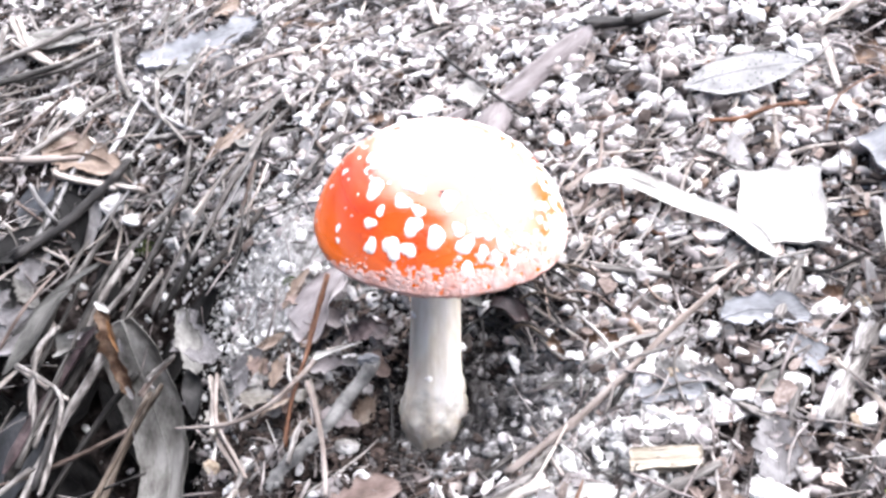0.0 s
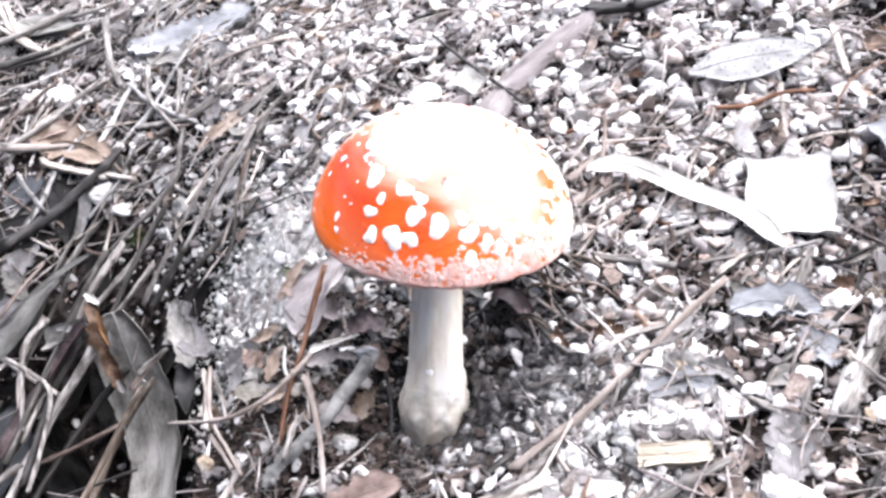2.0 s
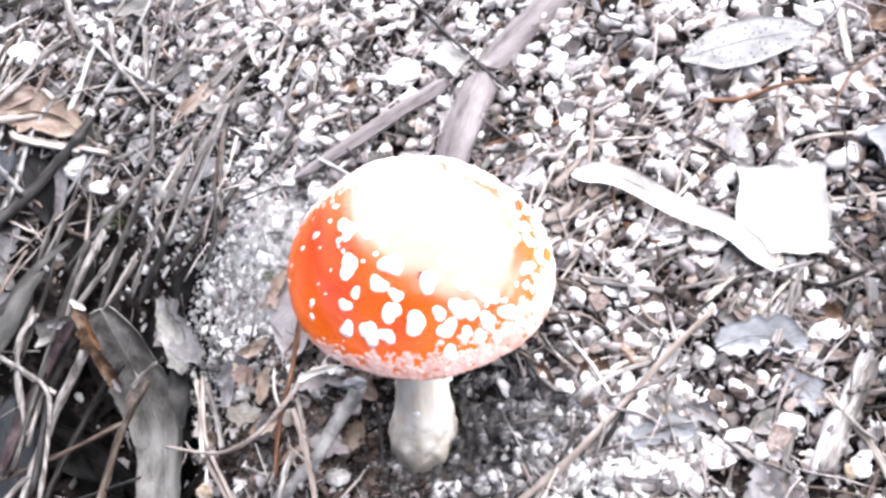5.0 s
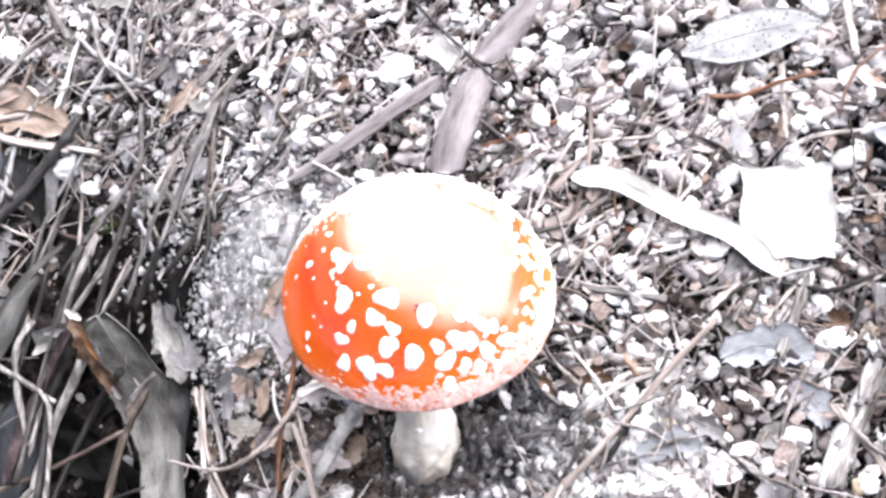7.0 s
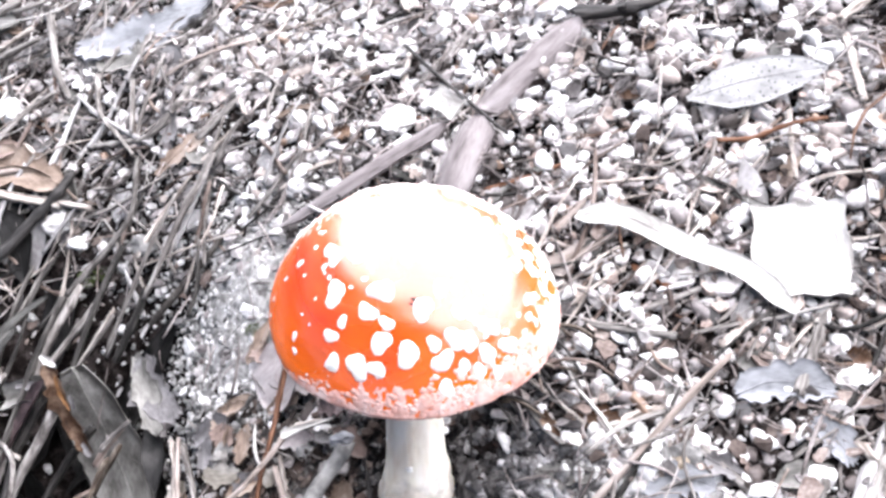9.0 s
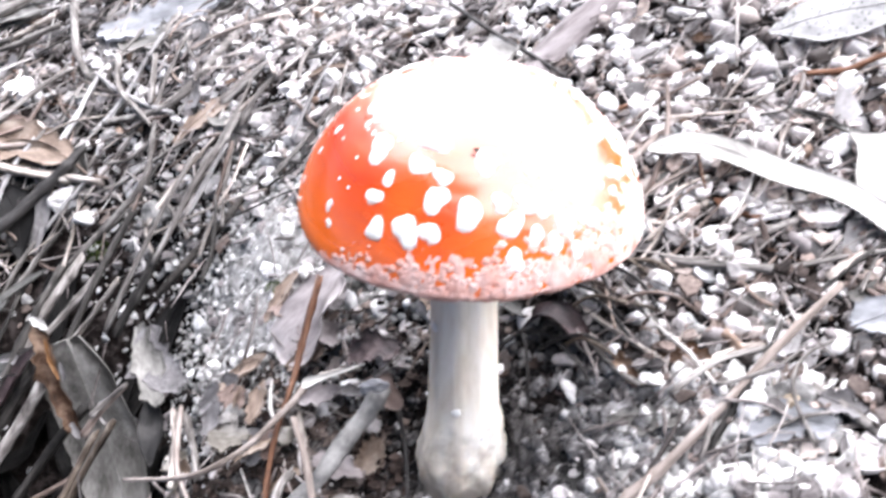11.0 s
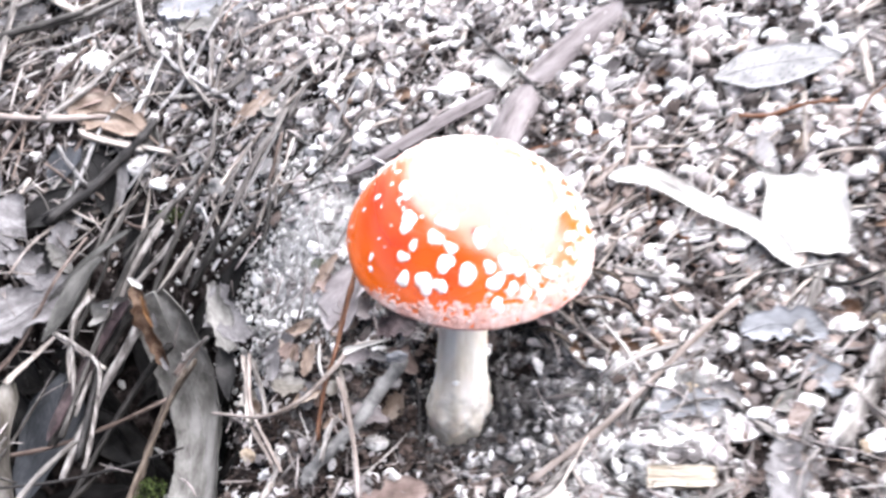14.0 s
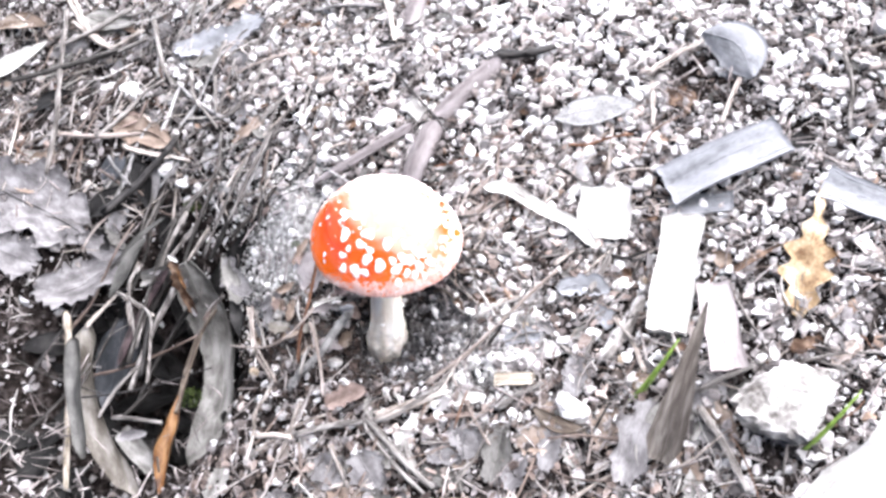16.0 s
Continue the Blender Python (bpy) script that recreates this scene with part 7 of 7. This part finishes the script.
# ---- fine litter ----
def sticks(name, mat, rng, at, heading, length, radius, lift, sides=5, tilt=0.15, bow=0.08):
    """Many thin bent needles: five rings each."""
    k, rings = len(at), 5
    s = np.linspace(-0.5, 0.5, rings)
    ahead = np.stack([np.cos(heading), np.sin(heading)], -1)
    bend = rng.normal(0, bow, k)
    xy = at[:, None] + (s[None, :, None] * length[:, None, None]) * ahead[:, None] + ((s ** 2)[None] * (bend * length)[:, None])[..., None] * np.stack([-ahead[:, 1], ahead[:, 0]], -1)[:, None]
    ends = height(xy[..., 0], xy[..., 1])
    flat = ends.mean(1)[:, None] + (s[None] * (ends[:, -1] - ends[:, 0])[:, None])
    z = np.maximum(0.35 * ends + 0.65 * flat, ends) + lift[:, None] + s[None] * (rng.normal(0, tilt, k) * length)[:, None] * 0.3
    c = np.stack([xy[..., 0], xy[..., 1], z], -1)
    a = np.arange(sides) * 2 * np.pi / sides
    taper = np.array([0.7, 1, 1, 0.9, 0.45])
    off = np.stack([-ahead[:, 1], ahead[:, 0], np.zeros(k)], -1)[:, None, None] * np.cos(a)[None, None, :, None] + np.array([0, 0, 1.0]) * np.sin(a)[None, None, :, None]
    v = c[:, :, None] + off * (radius[:, None] * taper[None])[:, :, None, None]
    q = []
    for r in range(rings - 1):
        for j in range(sides):
            p0, p1, p2, p3 = r * sides + j, r * sides + (j + 1) % sides, (r + 1) * sides + (j + 1) % sides, (r + 1) * sides + j
            q += [(p0, p1, p2), (p0, p2, p3)]
    q += [(0, j + 1, j) for j in range(1, sides - 1)] + [((rings - 1) * sides, (rings - 1) * sides + j, (rings - 1) * sides + j + 1) for j in range(1, sides - 1)]
    f = np.array(q)[None] + (np.arange(k) * rings * sides)[:, None, None]
    return bulk(name, v.reshape(-1, 3), f.reshape(-1, 3), M[mat])


def flakes(name, mat, rng, at, size, lift):
    """Many thin torn chips, lying at odd tilts."""
    k, n = len(at), 7
    a = np.arange(n) * 2 * np.pi / n
    rad = rng.uniform(0.55, 1.1, (k, n)) * size[:, None]
    tall = rng.uniform(0.35, 1.0, k)
    x, y = np.cos(a)[None] * rad, np.sin(a)[None] * rad * tall[:, None]
    turn, t1, t2 = rng.uniform(0, 6.283, k), rng.normal(0, 0.3, k), rng.normal(0, 0.3, k)
    X = x * np.cos(turn)[:, None] - y * np.sin(turn)[:, None]
    Y = x * np.sin(turn)[:, None] + y * np.cos(turn)[:, None]
    base = soil(at[:, 0], at[:, 1]) + lift
    Z = X * (0.24 + t1)[:, None] + Y * (0.19 + t2)[:, None] + rng.normal(0, 0.1, (k, n)) * size[:, None]
    th = np.clip(size * 0.12, 0.0002, 0.0006)[:, None]
    top = np.stack([at[:, :1] + X, at[:, 1:] + Y, base[:, None] + Z + th], -1)
    bot = np.stack([at[:, :1] + X, at[:, 1:] + Y, base[:, None] + Z - th], -1)
    v = np.concatenate([top, bot], 1)
    q = [(0, j, j + 1) for j in range(1, n - 1)] + [(n, n + j + 1, n + j) for j in range(1, n - 1)]
    for j in range(n):
        q += [(j, n + j, n + (j + 1) % n), (j, n + (j + 1) % n, (j + 1) % n)]
    f = np.array(q)[None] + (np.arange(k) * 2 * n)[:, None, None]
    return bulk(name, v.reshape(-1, 3), f.reshape(-1, 3), M[mat], False)


def spread(rng, count, where, clear=0.028, lo=(-0.33, -0.15), hi=(0.31, 0.38)):
    xy = np.stack([rng.uniform(lo[0], hi[0], count), rng.uniform(lo[1], hi[1], count)], -1)
    xy = xy[rng.uniform(size=count) < where(xy[:, 0], xy[:, 1])]
    return xy[np.hypot(xy[:, 0], xy[:, 1]) > clear]


def open_ground(x, y):
    return np.clip(0.85 - 1.0 * bell(x, y, -0.14, 0.04, 0.07, 0.08), 0.04, 1)


rng = np.random.RandomState(21)
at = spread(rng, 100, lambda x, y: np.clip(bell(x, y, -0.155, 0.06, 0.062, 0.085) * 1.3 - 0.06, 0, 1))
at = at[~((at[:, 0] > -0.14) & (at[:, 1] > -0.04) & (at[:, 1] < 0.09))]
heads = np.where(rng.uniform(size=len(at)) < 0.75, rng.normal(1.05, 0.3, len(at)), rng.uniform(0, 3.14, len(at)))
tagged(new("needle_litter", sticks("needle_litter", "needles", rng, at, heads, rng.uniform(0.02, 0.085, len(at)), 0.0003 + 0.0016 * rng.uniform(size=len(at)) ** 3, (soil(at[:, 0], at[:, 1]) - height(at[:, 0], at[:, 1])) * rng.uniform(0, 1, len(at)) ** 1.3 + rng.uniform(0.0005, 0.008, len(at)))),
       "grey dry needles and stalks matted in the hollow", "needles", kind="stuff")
at = spread(rng, 8000, open_ground)
tagged(new("twig_bits", sticks("twig_bits", "twig_chaff", rng, at, rng.uniform(0, 6.28, len(at)), rng.uniform(0.005, 0.026, len(at)), 0.0002 + 0.00055 * rng.uniform(size=len(at)) ** 2.5, rng.uniform(0.0022, 0.0066, len(at)), 4)),
       "broken twig bits strewn between the pebbles", "twig bits", kind="stuff")
at = spread(rng, 14000, open_ground)
tagged(new("leaf_crumbs", flakes("leaf_crumbs", "chaff", rng, at, 0.0009 + 0.0035 * rng.uniform(size=len(at)) ** 2.5, rng.uniform(0.0015, 0.0056, len(at)))),
       "crumbled leaf and bark flakes among the gravel", "leaf crumbs", kind="stuff")
at = spread(rng, 3600, lambda x, y: np.clip(stony(x, y) * (0.4 + 0.6 * bell(x, y, 0.12, -0.03, 0.12, 0.08)), 0, 1))
tagged(new("leaf_flakes", flakes("leaf_flakes", "pale_chaff", rng, at, 0.002 + 0.006 * rng.uniform(size=len(at)) ** 2.5, rng.uniform(0.002, 0.0045, len(at)))),
       "pale torn leaf flakes lying over the gravel", "leaf flakes", kind="stuff")
at = np.stack([rng.normal(-0.03, 0.026, 1500), rng.normal(-0.005, 0.032, 1500)], -1)
at = np.concatenate([at, np.stack([rng.normal(-0.055, 0.018, 700), rng.normal(0.02, 0.02, 700)], -1), np.stack([rng.normal(0.178, 0.014, 260), rng.normal(0.122, 0.011, 260)], -1)])
at = at[np.hypot(at[:, 0], at[:, 1]) > 0.016]
at = at[rng.uniform(size=len(at)) > 0.85 * bell(at[:, 0], at[:, 1], 0.03, 0.0, 0.022, 0.025)]
tagged(new("brown_crumbs", flakes("brown_crumbs", "brown_chaff", rng, at, 0.0005 + 0.002 * rng.uniform(size=len(at)) ** 2.2, rng.uniform(0.0014, 0.0056, len(at)))),
       "red-brown leaf mould crumbs between the stems", "leaf crumbs", kind="stuff")


def strandy(x, y):
    """How thickly dry strands lie: most over the upper litter and in front, fewer on the open gravel."""
    upper = 1 / (1 + np.exp((x + 0.05 - 0.35 * (y - 0.1)) / 0.03)) / (1 + np.exp(-(y - 0.09) / 0.02))
    front = 1 / (1 + np.exp((y + 0.035) / 0.015))
    beside = bell(x, y, 0.075, 0.03, 0.045, 0.05) + bell(x, y, -0.06, 0.02, 0.03, 0.05)
    return np.clip((0.08 + 0.16 * upper + 0.2 * front + 0.15 * beside) * (1 - 0.9 * bell(x, y, 0.02, -0.005, 0.03, 0.025)) * (1 - 0.85 * bell(x, y, -0.058, 0.078, 0.022, 0.025)) - 0.9 * bell(x, y, -0.14, 0.03, 0.04, 0.06) - 0.5 * bell(x, y, -0.11, -0.01, 0.03, 0.06), 0, 1)


at = spread(rng, 11500, strandy, 0.022)
lean = rng.uniform(0, 6.28, len(at))
tagged(new("dry_strands", sticks("dry_strands", "strand", rng, at, lean, 0.006 + 0.03 * rng.uniform(size=len(at)) ** 1.8, 0.0002 + 0.0006 * rng.uniform(size=len(at)) ** 2, rng.uniform(0.0025, 0.0075, len(at)), 4, bow=0.3)),
       "thin dry strands and needles tangled over the litter", "needles", kind="stuff")
at = np.stack([rng.uniform(0.02, 0.17, 900), rng.normal(0.03, 0.05, 900)], -1)
at = np.concatenate([at, np.stack([rng.uniform(-0.11, 0.13, 1500), rng.uniform(-0.15, -0.045, 1500)], -1), np.stack([rng.uniform(-0.28, -0.04, 350), rng.uniform(0.1, 0.32, 350)], -1)])
at = at[np.hypot(at[:, 0] - 0.01, at[:, 1]) > 0.035]
tagged(new("leaf_bits", flakes("leaf_bits", "mould", rng, at, 0.0007 + 0.0034 * rng.uniform(size=len(at)) ** 2.2, rng.uniform(0.0016, 0.0058, len(at)))),
       "brown broken leaf and bark bits over the gravel", "leaf bits", kind="stuff")

# dark and brown leaves in the cap's shade; two stand in for deeper shade
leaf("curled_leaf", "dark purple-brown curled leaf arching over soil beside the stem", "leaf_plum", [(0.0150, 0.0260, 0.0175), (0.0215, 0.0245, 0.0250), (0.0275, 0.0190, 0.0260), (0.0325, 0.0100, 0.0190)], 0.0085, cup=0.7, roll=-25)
leaf("dead_leaf", "dark brown leaf standing in for shade beside the stem", "leaf_plum", [(0.0160, 0.0165, 0.0120), (0.0230, 0.0130, 0.0150), (0.0300, 0.0040, 0.0150)], 0.0095, shape="torn", cup=0.4)
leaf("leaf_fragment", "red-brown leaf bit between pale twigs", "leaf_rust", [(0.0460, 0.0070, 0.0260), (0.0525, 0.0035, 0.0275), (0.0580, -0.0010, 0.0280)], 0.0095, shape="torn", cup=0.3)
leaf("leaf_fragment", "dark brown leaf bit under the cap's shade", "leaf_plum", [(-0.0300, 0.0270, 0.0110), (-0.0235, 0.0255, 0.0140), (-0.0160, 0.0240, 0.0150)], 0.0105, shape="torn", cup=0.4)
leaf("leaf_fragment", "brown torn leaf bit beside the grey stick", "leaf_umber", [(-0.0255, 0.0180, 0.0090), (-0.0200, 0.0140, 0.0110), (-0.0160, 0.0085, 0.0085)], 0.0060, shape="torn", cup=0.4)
leaf("leaf_fragment", "near-black leaf standing in for a dark soil hole", "leaf_dark", [(0.0215, -0.0160, 0.0115), (0.0265, -0.0200, 0.0125), (0.0300, -0.0255, 0.0120)], 0.0075, shape="torn", cup=0.3)
leaf("curled_leaf", "dark brown channelled leaf running down into the hollow", "leaf_plum", [(-0.1389, 0.0729, -0.0245), (-0.1507, 0.0617, -0.0391), (-0.1614, 0.0459, -0.0497), (-0.1703, 0.0264, -0.0584)], 0.0105, shape="strip", cup=0.7, roll=15, taper=0.6)
# torn leaf bits on the sandy soil between the hollow and the stem
for k in range(26):
    x, y, a, d = thing_rng.gauss(-0.056, 0.014), thing_rng.gauss(0.02, 0.015), thing_rng.uniform(0, 6.28), thing_rng.uniform(0.0035, 0.007)
    line_ = [(x + q * d * math.cos(a), y + q * d * math.sin(a)) for q in (-1, 0, 1)]
    tone = ("leaf_mauve", "leaf_tan", "leaf_umber", "leaf_lilac", "leaf_cream", "leaf_brown")[k % 6]
    leaf("leaf_fragment", {"leaf_mauve": "mauve-grey torn leaf bit on sandy soil", "leaf_tan": "tan torn leaf bit on sandy soil", "leaf_umber": "umber torn leaf bit on sandy soil",
                           "leaf_lilac": "lilac-grey torn leaf bit on sandy soil", "leaf_cream": "cream-brown torn leaf bit on sandy soil", "leaf_brown": "brown torn leaf bit on sandy soil"}[tone], tone,
         [(px, py, float(height(px, py)) + 0.005 + 0.001 * j) for j, (px, py) in enumerate(line_)], thing_rng.uniform(0.005, 0.0095), shape="torn", cup=thing_rng.uniform(0.1, 0.6), roll=thing_rng.uniform(-30, 30))
# ash-grey sticks piled loosely over the upper litter
for k in range(24):
    x, y, d = thing_rng.gauss(-0.125, 0.045), thing_rng.gauss(0.19, 0.035), thing_rng.uniform(0.01, 0.03)
    a = thing_rng.gauss(1.0, 0.3) if k % 3 else thing_rng.gauss(2.2, 0.4)
    rise_, line_ = thing_rng.uniform(0.004, 0.008), []
    for q in (-1, -0.3, 0.4, 1):
        px, py = x + q * d * math.cos(a) + thing_rng.gauss(0, 0.0007), y + q * d * math.sin(a)
        line_.append((px, py, float(height(px, py)) + rise_ + 0.0015 * q))
    r = thing_rng.uniform(0.0007, 0.0016)
    twig("twig", "ash-grey dry stick piled on the upper litter", ("twig_ash", "twig_ash", "twig_grey")[k % 3], line_, r, r * 0.75)
